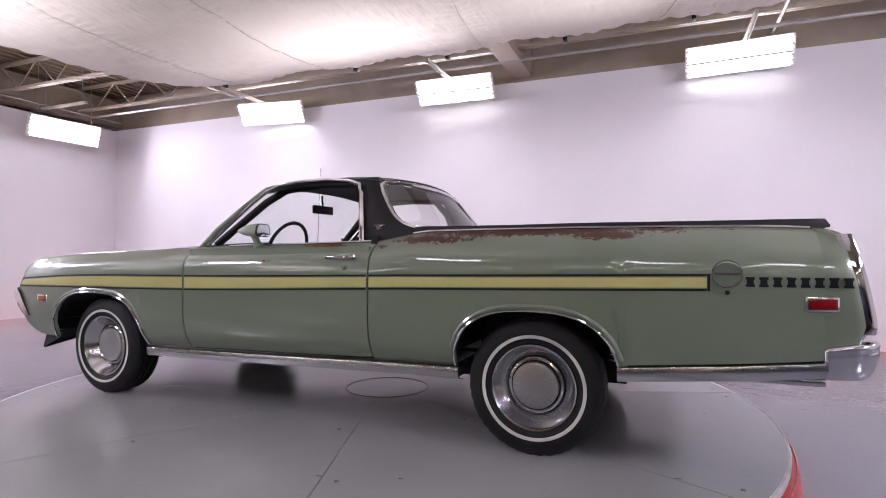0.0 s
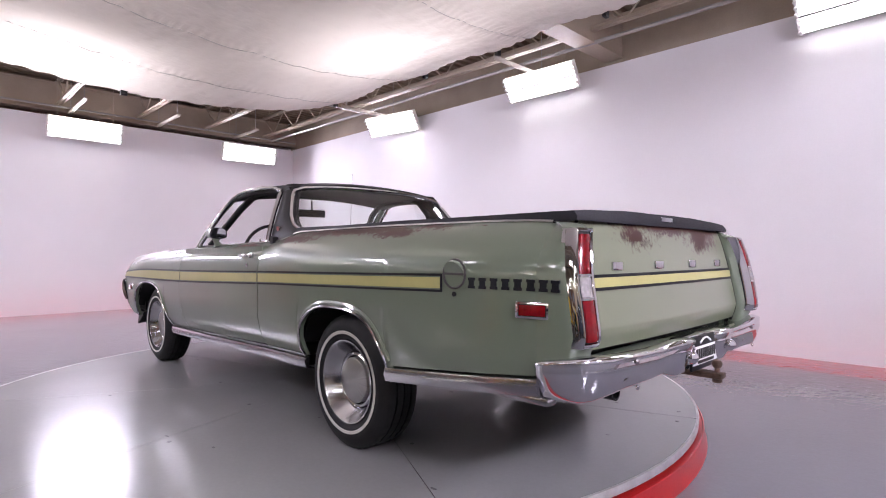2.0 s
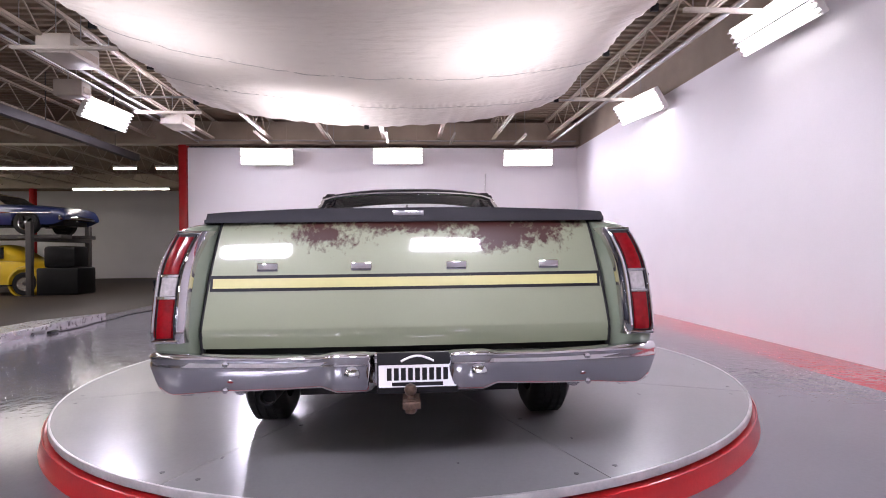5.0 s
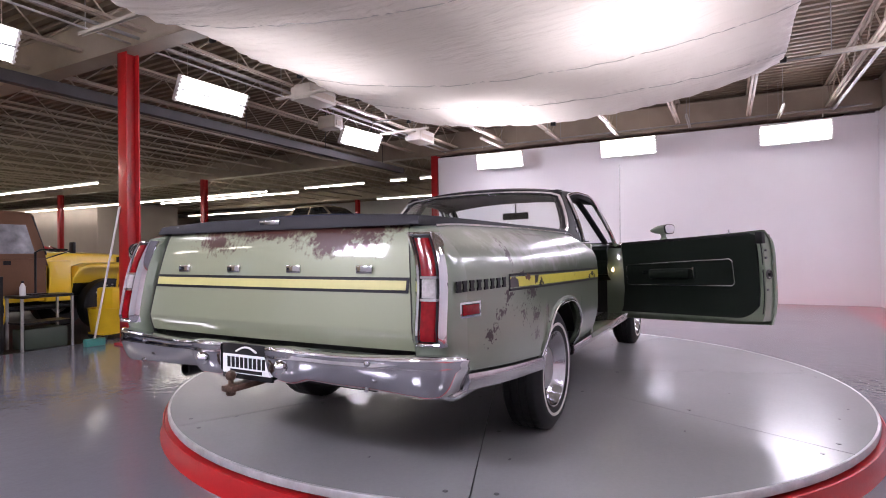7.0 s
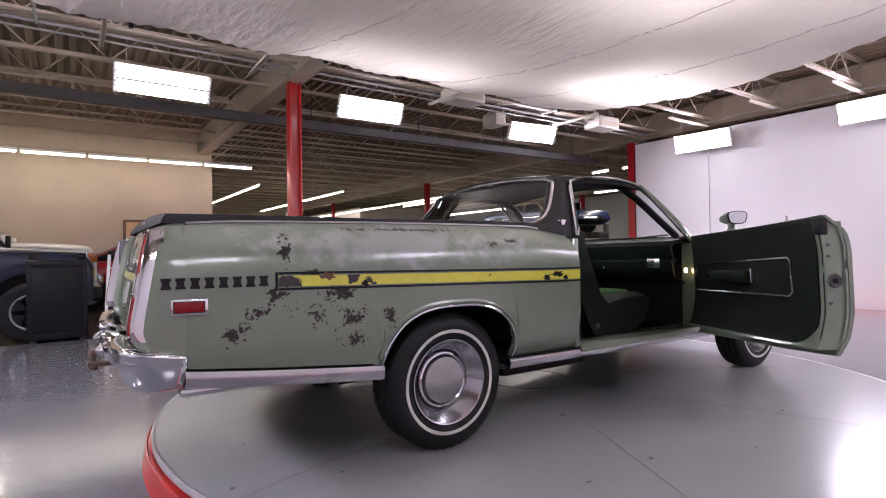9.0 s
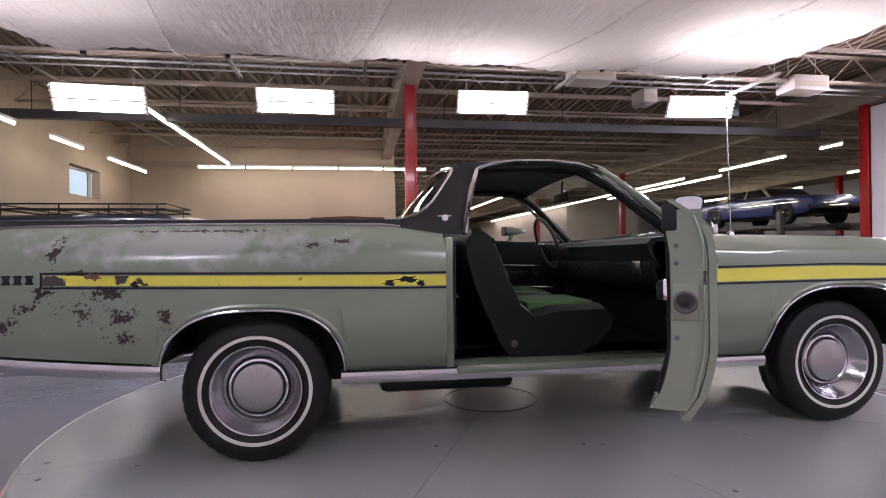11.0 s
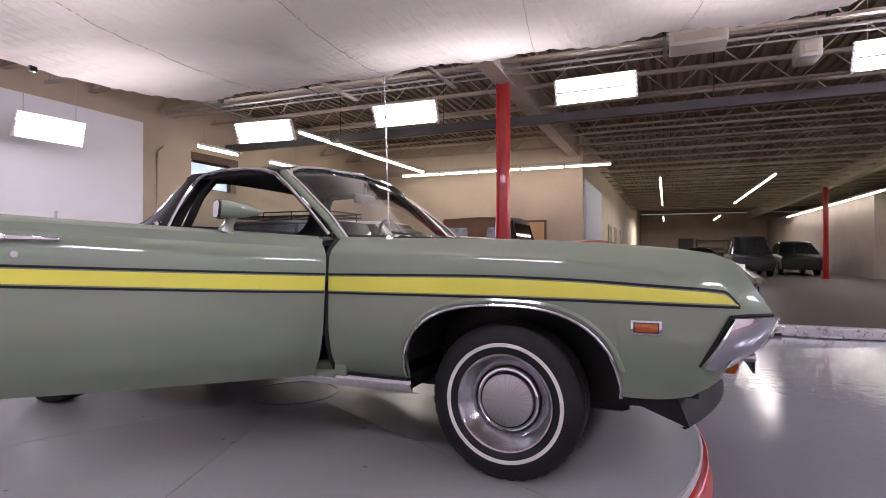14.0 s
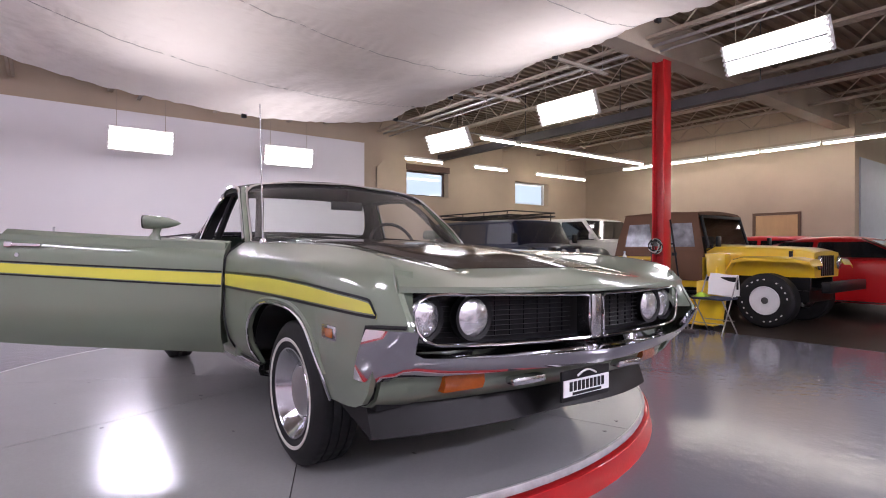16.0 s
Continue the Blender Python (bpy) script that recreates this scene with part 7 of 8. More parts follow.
for s in (-1, 1):
    def fender(bm, s=s):
        pts = []
        for x, z in ((-1.44, 0.86), (-1.40, 0.93), (-1.22, 0.965), (-0.55, 0.97), (-0.42, 0.93), (-0.34, 0.80), (-0.31, 0.60)):
            pts.append([(x, s * 0.40, z + 0.02), (x, s * 0.70, z + 0.01), (x, s * 0.755, z - 0.01), (x, s * 0.757, z - 0.04)])
        grid(bm, pts, (0, 0, -0.012))
    part("fender", shape(fender), jeep_yellow, jeep)
    part("apron", shape(box, -0.32, 0.0, min(s * 0.55, s * 0.74), max(s * 0.55, s * 0.74), 0.48, 1.02, 0.015), jeep_yellow, jeep)
    part("inner_fender", shape(box, -1.3, -0.3, min(s * 0.38, s * 0.42), max(s * 0.38, s * 0.42), 0.45, 0.95), black_paint, jeep)
    part("rear_arch", shape(lathe, [(0.43, s * 0.70), (0.43, s * 0.75), (0.40, s * 0.75)], 40, "y", (0.86, 0, JR + 0.04), ends=False), jeep_yellow, jeep)
    part("headlight", shape(lathe, [(0.085, -1.35), (0.085, -1.395), (0.06, -1.41), (0.002, -1.415)], 24, "x", (0, s * 0.36, 0.90)), headlamp_glass, jeep, "round headlight")
    part("headlight_ring", shape(lathe, [(0.088, -1.36), (0.098, -1.39), (0.085, -1.40)], 24, "x", (0, s * 0.36, 0.90), ends=False), chrome, jeep)
    part("windshield_post", shape(sweep, [(-0.04, s * 0.66, 1.10), (0.10, s * 0.62, 1.60)], 0.024, 8), black_paint, jeep)
    part("wing_mirror", shape(box, -0.30, -0.26, min(s * 0.80, s * 0.90), max(s * 0.80, s * 0.90), 1.12, 1.27, 0.01), black_paint, jeep)
    part("mirror_arm", shape(rod, (-0.26, s * 0.83, 1.15), (-0.02, s * 0.70, 1.05), 0.008, 6), black_paint, jeep)
    part("hood_latch", shape(box, -1.12, -1.08, min(s * 0.50, s * 0.53), max(s * 0.50, s * 0.53), 0.97, 1.06), black_paint, jeep)

    def canvas_side(bm, s=s):
        rows = []
        for x0_, x1_ in ((-0.03, 0.12), (0.3, 0.34), (0.75, 0.75), (1.2, 1.18), (1.55, 1.40)):
            rows.append([(x0_, s * 0.752, 0.96), (x0_ * 0.6 + x1_ * 0.4, s * 0.735, 1.25), (x1_, s * 0.67, 1.60), (x1_, s * 0.62, 1.66)])
        grid(bm, rows, (0, -s * 0.012, 0))
    part("canvas_side", shape(canvas_side), canvas_brown, jeep, "brown canvas side curtain")
    part("canvas_door", shape(box, 0.0, 0.52, min(s * 0.752, s * 0.775), max(s * 0.752, s * 0.775), 0.60, 1.06, 0.012), canvas_brown, jeep, "brown canvas door")
    part("door_lock", shape(box, 0.40, 0.48, min(s * 0.775, s * 0.785), max(s * 0.775, s * 0.785), 0.98, 1.03), black_paint, jeep)
    for xa_, xb_ in ((0.14, 0.55), (0.86, 1.32)):
        w_ = bmesh.new()
        pane_quad(w_, [(xa_ - 0.02, s * 0.752, 1.12), (xb_ + 0.02, s * 0.752, 1.12), (xb_ - 0.03, s * 0.70, 1.49), (xa_ + 0.06, s * 0.70, 1.49)], (0, s * 0.006, 0))
        part("plastic_window", w_, clear_plastic, jeep, "creased clear plastic window")
bm = bmesh.new()
grid(bm, [[(x, t * 0.66, z + 0.03 * (1 - t * t)) for t in spread(-1, 1, 9)] for x, z in ((0.09, 1.61), (0.13, 1.655), (0.45, 1.665), (0.75, 1.68), (1.1, 1.665), (1.42, 1.645))], (0, 0, -0.012))
part("canvas_roof", bm, canvas_brown, jeep, "brown canvas roof")
bm = bmesh.new()
grid(bm, [[(1.56 - 0.16 * u, t * (0.74 - 0.08 * u), 0.97 + 0.67 * u) for t in spread(-1, 1, 7)] for u in spread(0, 1, 5)], (-0.012, 0, 0))
part("canvas_rear", bm, canvas_brown, jeep)
bm = bmesh.new()
grid(bm, [[(1.575 - 0.16 * u, t * 0.42, 0.97 + 0.67 * u) for t in spread(-1, 1, 3)] for u in (0.25, 0.85)], (-0.004, 0, 0))
part("plastic_window", bm, clear_plastic, jeep)
part("windshield", shape(lambda b_: grid(b_, [[(-0.03, -0.62, 1.14), (-0.03, 0.62, 1.14)], [(0.09, -0.59, 1.57), (0.09, 0.59, 1.57)]])), car_glass, jeep).visible_shadow = False
for z, x in ((1.125, -0.045), (1.59, 0.095)):
    part("windshield_bar", shape(box, x - 0.02, x + 0.02, -0.64, 0.64, z - 0.025, z + 0.025, 0.006), black_paint, jeep)
part("seat", shape(box, 0.45, 0.60, -0.55, 0.55, 0.9, 1.3, 0.04), vinyl_black, jeep)
bm = bmesh.new()
for k in range(7):
    box(bm, -1.375, -1.355, -0.21 + k * 0.07 - 0.018, -0.21 + k * 0.07 + 0.018, 0.72, 1.0)
part("grille", bm, black_paint, jeep)
part("front_bumper", shape(box, -1.62, -1.52, -0.70, 0.70, 0.52, 0.66, 0.01), black_paint, jeep)
part("step_bar", shape(rod, (-0.3, 0.72, 0.42), (0.45, 0.72, 0.42), 0.03, 10), black_paint, jeep)
for s in (-1, 1):
    plain_wheel(jeep, -0.86, s * 0.64, JR, JR, 0.24, s, white_rim, 8, 0.53, True)
    plain_wheel(jeep, 0.86, s * 0.64, JR, JR, 0.24, s, white_rim, 8, 0.53, True)
for s in (-1, 1):
    part("tail_lamp", shape(box, 1.50, 1.53, min(s * 0.56, s * 0.66), max(s * 0.56, s * 0.66), 0.74, 0.80, 0.004), red_lens, jeep, "small red tail lamp")


def big_car(name, label, m, paint_, L0, L1, top, half, low, arches, cab, splits, wheel_r, rim_mat, spokes, roof_mat=None, glass=None, crown=0.03, round_=0.12):
    """A closed car: lower body, cab, panes, bumpers, lamps and four wheels; nose to -x."""
    ob = thing(name, label, "car", "", m)
    part("body", shape(shell, L0, L1, top, half, low, arches, crown, round_), paint_, ob)
    if cab:
        part("cab", shape(house, *cab), roof_mat or paint_, ob)
        cab_panes(ob, *cab, splits, glass or dark_glass)
    under(ob, L0 + 0.2, L1 - 0.2, half(0) * 0.6, low(0) - 0.02, low(0) + 0.12)
    for cx, hw, tz in arches:
        for s in (-1, 1):
            part("wheel_well", shape(box, cx - hw * 0.9, cx + hw * 0.9, min(s * half(cx) * 0.5, s * half(cx) * 0.55), max(s * half(cx) * 0.5, s * half(cx) * 0.55), low(cx) - 0.05, tz), black_paint, ob)
            plain_wheel(ob, cx, s * (half(cx) - 0.11), wheel_r, wheel_r, 0.2, s, rim_mat, spokes)
    return ob


def lamp_round(parent, x, y, z, r, mat=None):
    part("headlight", shape(lathe, [(r, x + 0.03), (r, x - 0.005), (r * 0.6, x - 0.02), (0.002, x - 0.024)], 24, "x", (0, y, z)), mat or headlamp_glass, parent)


# --- red coupe ---
red = big_car("red_coupe", "glossy red muscle coupe with black side glass and chrome wheels", pose(-0.48, -9.42, FLOOR), coupe_red, -2.38, 2.38,
              curve([(-2.38, 0.78), (-2.35, 0.87), (-2.25, 0.90), (-1.0, 0.945), (0.0, 0.955), (0.9, 0.97), (1.4, 0.99), (2.2, 0.93), (2.38, 0.80)]), curve([(-2.38, 0.86), (-2.2, 0.91), (0, 0.92), (1.6, 0.94), (2.38, 0.84)]),
              curve([(-2.38, 0.40), (-2.0, 0.24), (2.0, 0.24), (2.38, 0.38)]), [(-1.6, 0.37, 0.66), (1.25, 0.37, 0.66)], (-1.05, -0.35, 0.55, 1.7, 0.94, 1.28, 0.78, 0.60), (-1.05, 0.25, 1.25), 0.31, bright_alloy, 5)
part("front_bumper", shape(sweep, [(-2.40 + 0.20 * abs(t) ** 3, t * 0.925, 0.485) for t in spread(-1, 1, 21)], 0.06, 10, flat=0.6), chrome, red, "chrome front bumper")
part("grille", shape(box, -2.40, -2.36, -0.76, 0.76, 0.58, 0.76, 0.01), black_paint, red)
part("hood_stripe", shape(lambda b_: grid(b_, [[(x, y, 0.030 + z) for y in (-0.38, -0.12)] for x, z in ((-2.1, 0.906), (-1.6, 0.924), (-1.1, 0.943))], (0, 0, 0.003))), black_paint, red)
part("hood_stripe", shape(lambda b_: grid(b_, [[(x, y, 0.030 + z) for y in (0.12, 0.38)] for x, z in ((-2.1, 0.906), (-1.6, 0.924), (-1.1, 0.943))], (0, 0, 0.003))), black_paint, red)
for s in (-1, 1):
    part("side_marker", shape(box, -2.02, -1.94, min(s * 0.895, s * 0.905), max(s * 0.895, s * 0.905), 0.55, 0.585), amber_lens, red)
    part("door_handle", shape(box, 0.10, 0.24, min(s * 0.915, s * 0.935), max(s * 0.915, s * 0.935), 0.80, 0.82, 0.004), chrome, red)
    part("sill_trim", shape(box, -1.15, 0.82, min(s * 0.90, s * 0.925), max(s * 0.90, s * 0.925), 0.255, 0.275), chrome_dull, red)
    part("windshield_trim", shape(sweep, [(-1.05, s * 0.76, 0.95), (-0.37, s * 0.60, 1.26)], 0.012, 6), chrome, red)
    lamp_round(red, -2.40, s * 0.58, 0.67, 0.075)

# --- another red car behind the first, of which the roof shows ---
big_car("red_sedan", "dark red car with a low roof parked by the tan wall", pose(1.4, -10.55, FLOOR), coupe_red, -1.9, 1.9,
               curve([(-1.9, 0.75), (-1.7, 0.88), (0, 0.95), (1.7, 0.9), (1.9, 0.8)]), lambda x: 0.62, lambda x: 0.25, [(-1.2, 0.34, 0.62), (1.2, 0.34, 0.62)], (-1.5, -0.95, 0.6, 1.3, 0.95, 1.33, 0.56, 0.46), (-1.5, -0.2, 1.3), 0.3, chrome_dull, 5)

# --- navy four-wheel drive with a roof rack ---
navy = big_car("navy_off_roader", "dark navy station wagon off-roader with a black roof rack", pose(4.62, -6.42, FLOOR), navy_paint, -1.95, 1.95,
               curve([(-1.95, 0.95), (-1.85, 1.10), (-1.2, 1.15), (-0.8, 1.17), (1.95, 1.17)]), lambda x: 0.78, lambda x: 0.42, [(-1.3, 0.42, 0.85), (1.2, 0.42, 0.85)], (-0.95, -0.72, 1.85, 1.94, 1.16, 1.66, 0.76, 0.70), (-0.95, 0.0, 0.85, 1.92), 0.37, alloy, 6, None, car_glass)
for u in spread(-0.55, 1.75, 8):
    part("rack_slat", shape(rod, (u, -0.62, 1.76), (u, 0.62, 1.76), 0.012, 6), black_paint, navy)
for s in (-1, 1):
    for z in (1.76, 1.84):
        part("rack_rail", shape(rod, (-0.62, s * 0.64, z), (1.82, s * 0.64, z), 0.013, 6), black_paint, navy)
    for u in (-0.5, 0.2, 0.9, 1.7):
        part("rack_post", shape(rod, (u, s * 0.64, 1.60), (u, s * 0.64, 1.84), 0.010, 6), black_paint, navy)
for u in (-0.62, 1.82):
    for z in (1.76, 1.84):
        part("rack_rail", shape(rod, (u, -0.64, z), (u, 0.64, z), 0.013, 6), black_paint, navy)
part("front_bumper", shape(box, -2.05, -1.93, -0.76, 0.76, 0.50, 0.66, 0.02), black_paint, navy)
part("grille", shape(box, -1.965, -1.94, -0.42, 0.42, 0.72, 0.98, 0.01), black_paint, navy)
for s in (-1, 1):
    lamp_round(navy, -1.95, s * 0.56, 0.85, 0.085)
    part("wing_mirror", shape(box, -0.98, -0.92, min(s * 0.82, s * 0.94), max(s * 0.82, s * 0.94), 1.2, 1.38, 0.012), black_paint, navy)

# --- white pickup or wagon ---
white_car = big_car("white_off_roader", "white off-road wagon with dark glass and orange lamp", pose(4.65, -8.95, FLOOR), white_paint, -2.1, 2.0,
                    curve([(-2.1, 1.05), (-2.0, 1.22), (-0.9, 1.28), (2.0, 1.28)]), lambda x: 0.86, lambda x: 0.42, [(-1.35, 0.45, 0.9), (1.25, 0.45, 0.9)], (-0.95, -0.45, 1.7, 1.96, 1.27, 1.78, 0.84, 0.74), (-0.95, 0.15, 1.0, 1.9), 0.38, chrome_dull, 5)
for s in (-1, 1):
    part("corner_lamp", shape(box, -2.11, -1.96, min(s * 0.76, s * 0.868), max(s * 0.76, s * 0.868), 0.96, 1.12, 0.01), amber_lens, white_car, "orange corner lamp")
    part("wing_mirror", shape(box, -0.90, -0.84, min(s * 0.88, s * 1.02), max(s * 0.88, s * 1.02), 1.30, 1.42, 0.012), white_paint, white_car)
part("front_bumper", shape(box, -2.2, -2.08, -0.84, 0.84, 0.55, 0.75, 0.02), chrome_dull, white_car)
part("grille", shape(box, -2.115, -2.09, -0.70, 0.70, 0.82, 1.02, 0.01), black_paint, white_car)

# ---- the four-post lift by the far wall, a blue convertible on it, a yellow beetle under it ----
DECK = 1.60
lift = thing("car_lift", "dark steel four-post car lift, raised", "car lift", "", pose(-12.0, -12.1, FLOOR))
for s in (-1, 1):
    part("runway", shape(box, -0.85 if s < 0 else 0.35, -0.35 if s < 0 else 0.85, -2.5, 2.5, DECK - 0.03, DECK + 0.08, 0.01), dark_steel, lift)
    part("cross_beam", shape(box, -1.3, 1.3, s * 2.0 - 0.08, s * 2.0 + 0.08, DECK - 0.12, DECK - 0.03), dark_steel, lift)
    for e in (-1, 1):
        part("lift_post", shape(box, e * 1.35 - 0.07, e * 1.35 + 0.07, s * 2.0 - 0.07, s * 2.0 + 0.07, 0, 2.0, 0.008), dark_steel, lift)
        part("foot_plate", shape(box, e * 1.35 - 0.15, e * 1.35 + 0.15, s * 2.0 - 0.15, s * 2.0 + 0.15, 0, 0.02), dark_steel, lift)

blue = big_car("blue_convertible", "old blue convertible with a tan top raised on the lift", Matrix.Translation((-12.0, -12.1, FLOOR + DECK + 0.08)) @ pose(0, 0, 0, 0, 0, -90), blue_paint, -2.6, 2.6,
               curve([(-2.6, 0.60), (-2.5, 0.74), (-1.2, 0.84), (0.9, 0.86), (2.5, 0.80), (2.6, 0.6)]), curve([(-2.6, 0.85), (-2.0, 0.93), (2.2, 0.93), (2.6, 0.82)]), curve([(-2.6, 0.42), (-2.2, 0.28), (2.0, 0.28), (2.6, 0.42)]),
               [(-1.6, 0.38, 0.66), (1.4, 0.38, 0.62)], (-0.95, -0.45, 0.75, 1.45, 0.85, 1.20, 0.80, 0.66), (-0.95, 0.1, 1.0), 0.33, chrome_dull, 5, canvas_tan)
for e in (-2.6, 2.6):
    part("bumper", shape(sweep, [(e - math.copysign(0.10 * abs(t) ** 2.5, e), t * 0.92, 0.46) for t in spread(-1, 1, 13)], 0.06, 10, flat=0.6), chrome, blue)
for s in (-1, 1):
    part("side_trim", shape(box, -2.3, 2.3, min(s * 0.925, s * 0.94), max(s * 0.925, s * 0.94), 0.60, 0.625), chrome, blue)

beetle = thing("beetle_car", "small yellow round-backed car parked under the lift", "car", "", Matrix.Translation((-11.75, -11.7, FLOOR)) @ pose(0, 0, 0, 0, 0, 90))
part("body", shape(shell, -1.95, 1.95, curve([(-1.95, 0.45), (-1.75, 0.66), (-1.3, 0.88), (-0.8, 0.97), (0.9, 0.99), (1.4, 0.85), (1.8, 0.6), (1.95, 0.45)]), curve([(-1.95, 0.40), (-1.5, 0.58), (-0.8, 0.66), (0.9, 0.68), (1.95, 0.40)]), lambda x: 0.28, [], 0.05, 0.2), beetle_yellow, beetle)
bm = bmesh.new()
rows = []
for k in range(13):
    u = k / 12
    x = -0.75 + 1.85 * u
    h = 0.53 * (math.sin(math.pi * min(1, u * 1.25) / 2)) ** 0.8 * (1 - max(0, (u - 0.45) / 0.55) ** 2.2) + 0.001
    rows.append([(x, t * (0.64 - 0.12 * (h / 0.5) * abs(t)), 0.95 + h * (1 - abs(t) ** 3.2)) for t in spread(-1, 1, 13)])
grid(bm, rows)
part("cab", bm, beetle_yellow, beetle)
for s in (-1, 1):
    for x0_, x1_ in ((-0.36, 0.12), (0.18, 0.62)):
        w_ = bmesh.new()
        pane_quad(w_, [(x0_, s * 0.645, 1.02), (x1_, s * 0.645, 1.02), (x1_ - 0.04, s * 0.585, 1.34), (x0_ + 0.12, s * 0.585, 1.34)], (0, s * 0.02, 0))
        part("side_window", w_, dark_glass, beetle)
    for cx in (-1.22, 1.2):
        part("fender", shape(lathe, [(0.30, s * 0.50), (0.44, s * 0.56), (0.46, s * 0.66), (0.42, s * 0.76), (0.36, s * 0.78)], 36, "y", (cx, 0, 0.36), ends=False), beetle_yellow, beetle)
        plain_wheel(beetle, cx, s * 0.66, 0.32, 0.32, 0.16, s, chrome_dull, 8, 0.6)
    lamp_round(beetle, -1.62, s * 0.60, 0.66, 0.09)
    part("running_board", shape(box, -0.85, 0.85, min(s * 0.62, s * 0.78), max(s * 0.62, s * 0.78), 0.26, 0.30), black_rubber, beetle)
w_ = bmesh.new()
pane_quad(w_, [(-0.66, -0.50, 1.04), (-0.66, 0.50, 1.04), (-0.42, 0.42, 1.36), (-0.42, -0.42, 1.36)], (-0.03, 0, 0.01))
part("windscreen", w_, dark_glass, beetle)
for e in (-1.95, 1.95):
    part("bumper", shape(sweep, [(e - math.copysign(0.12 * t * t, e), t * 0.72, 0.42) for t in spread(-1, 1, 11)], 0.035, 8), chrome_dull, beetle)

# ---- machines and stores further off ----
def cabinet(x, y, w, d, h, mat, label, drawers=5, rz=0):
    ob = thing("tool_cabinet", label, "cabinet", "", Matrix.Translation((x, y, FLOOR)) @ pose(0, 0, 0, 0, 0, rz))
    part("cabinet_body", shape(box, -w / 2, w / 2, -d / 2, d / 2, 0.04, h, 0.01), mat, ob)
    for k in range(drawers):
        z0 = 0.08 + (h - 0.12) * k / drawers
        dr = part("drawer", shape(box, -w / 2 + 0.02, w / 2 - 0.02, d / 2, d / 2 + 0.012, z0, z0 + (h - 0.12) / drawers - 0.015, 0.003), mat, ob)
        part("drawer_pull", shape(box, -w / 3, w / 3, d / 2 + 0.012, d / 2 + 0.022, z0 + (h - 0.12) / drawers - 0.035, z0 + (h - 0.12) / drawers - 0.022), chrome_dull, dr)
    for sx in (-1, 1):
        for sy in (-1, 1):
            part("foot", shape(box, sx * (w / 2 - 0.06) - 0.03, sx * (w / 2 - 0.06) + 0.03, sy * (d / 2 - 0.06) - 0.03, sy * (d / 2 - 0.06) + 0.03, 0, 0.04), black_rubber, ob)
    return ob


cabinet(-11.2, -15.7, 0.9, 0.6, 1.0, red_paint, "red steel tool cabinet with drawers", 5, 90)
for x, y, m_, lab in ((-12.4, -17.8, black_paint, "black covered machine beside the lift"), (-11.4, -9.6, black_paint, "tall black covered bin beside the lift")):
    b_ = thing("covered_machine", lab, "machine", "", pose(x, y, FLOOR))
    part("lower_case", shape(box, -0.45, 0.45, -0.55, 0.55, 0, 0.75, 0.05), m_, b_)
    part("upper_case", shape(box, -0.35, 0.35, -0.42, 0.42, 0.75, 1.35, 0.08), m_, b_)


def shelf_rack(x, y, rz, label):
    ob = thing("storage_rack", label, "rack", "storage racks", Matrix.Translation((x, y, FLOOR)) @ pose(0, 0, 0, 0, 0, rz))
    for sx in (-1.2, 1.2):
        for sy in (-0.3, 0.3):
            part("upright", shape(box, sx - 0.03, sx + 0.03, sy - 0.03, sy + 0.03, 0, 2.0), dark_steel, ob)
    rnd = random.Random(int(abs(x * 10)))
    for z in (0.15, 0.75, 1.35, 1.9):
        part("shelf", shape(box, -1.2, 1.2, -0.32, 0.32, z, z + 0.04), dark_steel, ob)
    return ob


for x, y, rz in ((-16.5, -24.5, 0), (-15.5, -27.6, 0), (-5.5, -45.2, 0), (-8.5, -45.2, 0)):
    shelf_rack(x, y, rz, "dark steel storage rack by the wall")


def far_car(x, y, rz, mat, label, roof=1.35):
    return big_car("parked_car", label, Matrix.Translation((x, y, FLOOR)) @ pose(0, 0, 0, 0, 0, rz), mat, -2.2, 2.2, curve([(-2.2, 0.65), (-2.1, 0.80), (-0.9, 0.92), (1.0, 0.95), (2.1, 0.85), (2.2, 0.7)]), curve([(-2.2, 0.75), (0, 0.86), (2.2, 0.78)]), lambda x_: 0.26,
                   [(-1.35, 0.36, 0.64), (1.35, 0.36, 0.64)], (-0.9, -0.3, 0.9, 1.6, 0.93, roof, 0.8, 0.6), (-0.9, 0.2, 1.4), 0.32, chrome_dull, 5)


far_car(-5.3, -24.5, 90, black_paint, "black car parked far down the shop", 1.7)
far_car(-7.5, -27.0, 90, black_paint, "black car parked at the far end", 1.5)
far_car(-13.4, -20.5, 0, grey_blue_paint, "grey-blue car parked beyond the lift")
far_car(-1.6, -42.5, 0, black_paint, "dark car parked at the far wall", 1.3)
far_car(-4.6, -43.0, 0, black_paint, "dark car parked at the far wall", 1.3)

# ---- clutter at the edge of the studio ----
box_green = material("green_crate_plastic", (0.035, 0.05, 0.035), 0.5, vary=0.1)
card = material("cardboard", (0.36, 0.24, 0.14), 0.8, vary=0.1)
paper_white = material("white_paper", (0.75, 0.74, 0.72), 0.7)
teal = material("teal_plastic", (0.06, 0.26, 0.22), 0.4)
bucket_yellow = material("yellow_plastic", (0.75, 0.50, 0.02), 0.4, vary=0.06)
lime = material("lime_cloth", (0.40, 0.60, 0.05), 0.8)

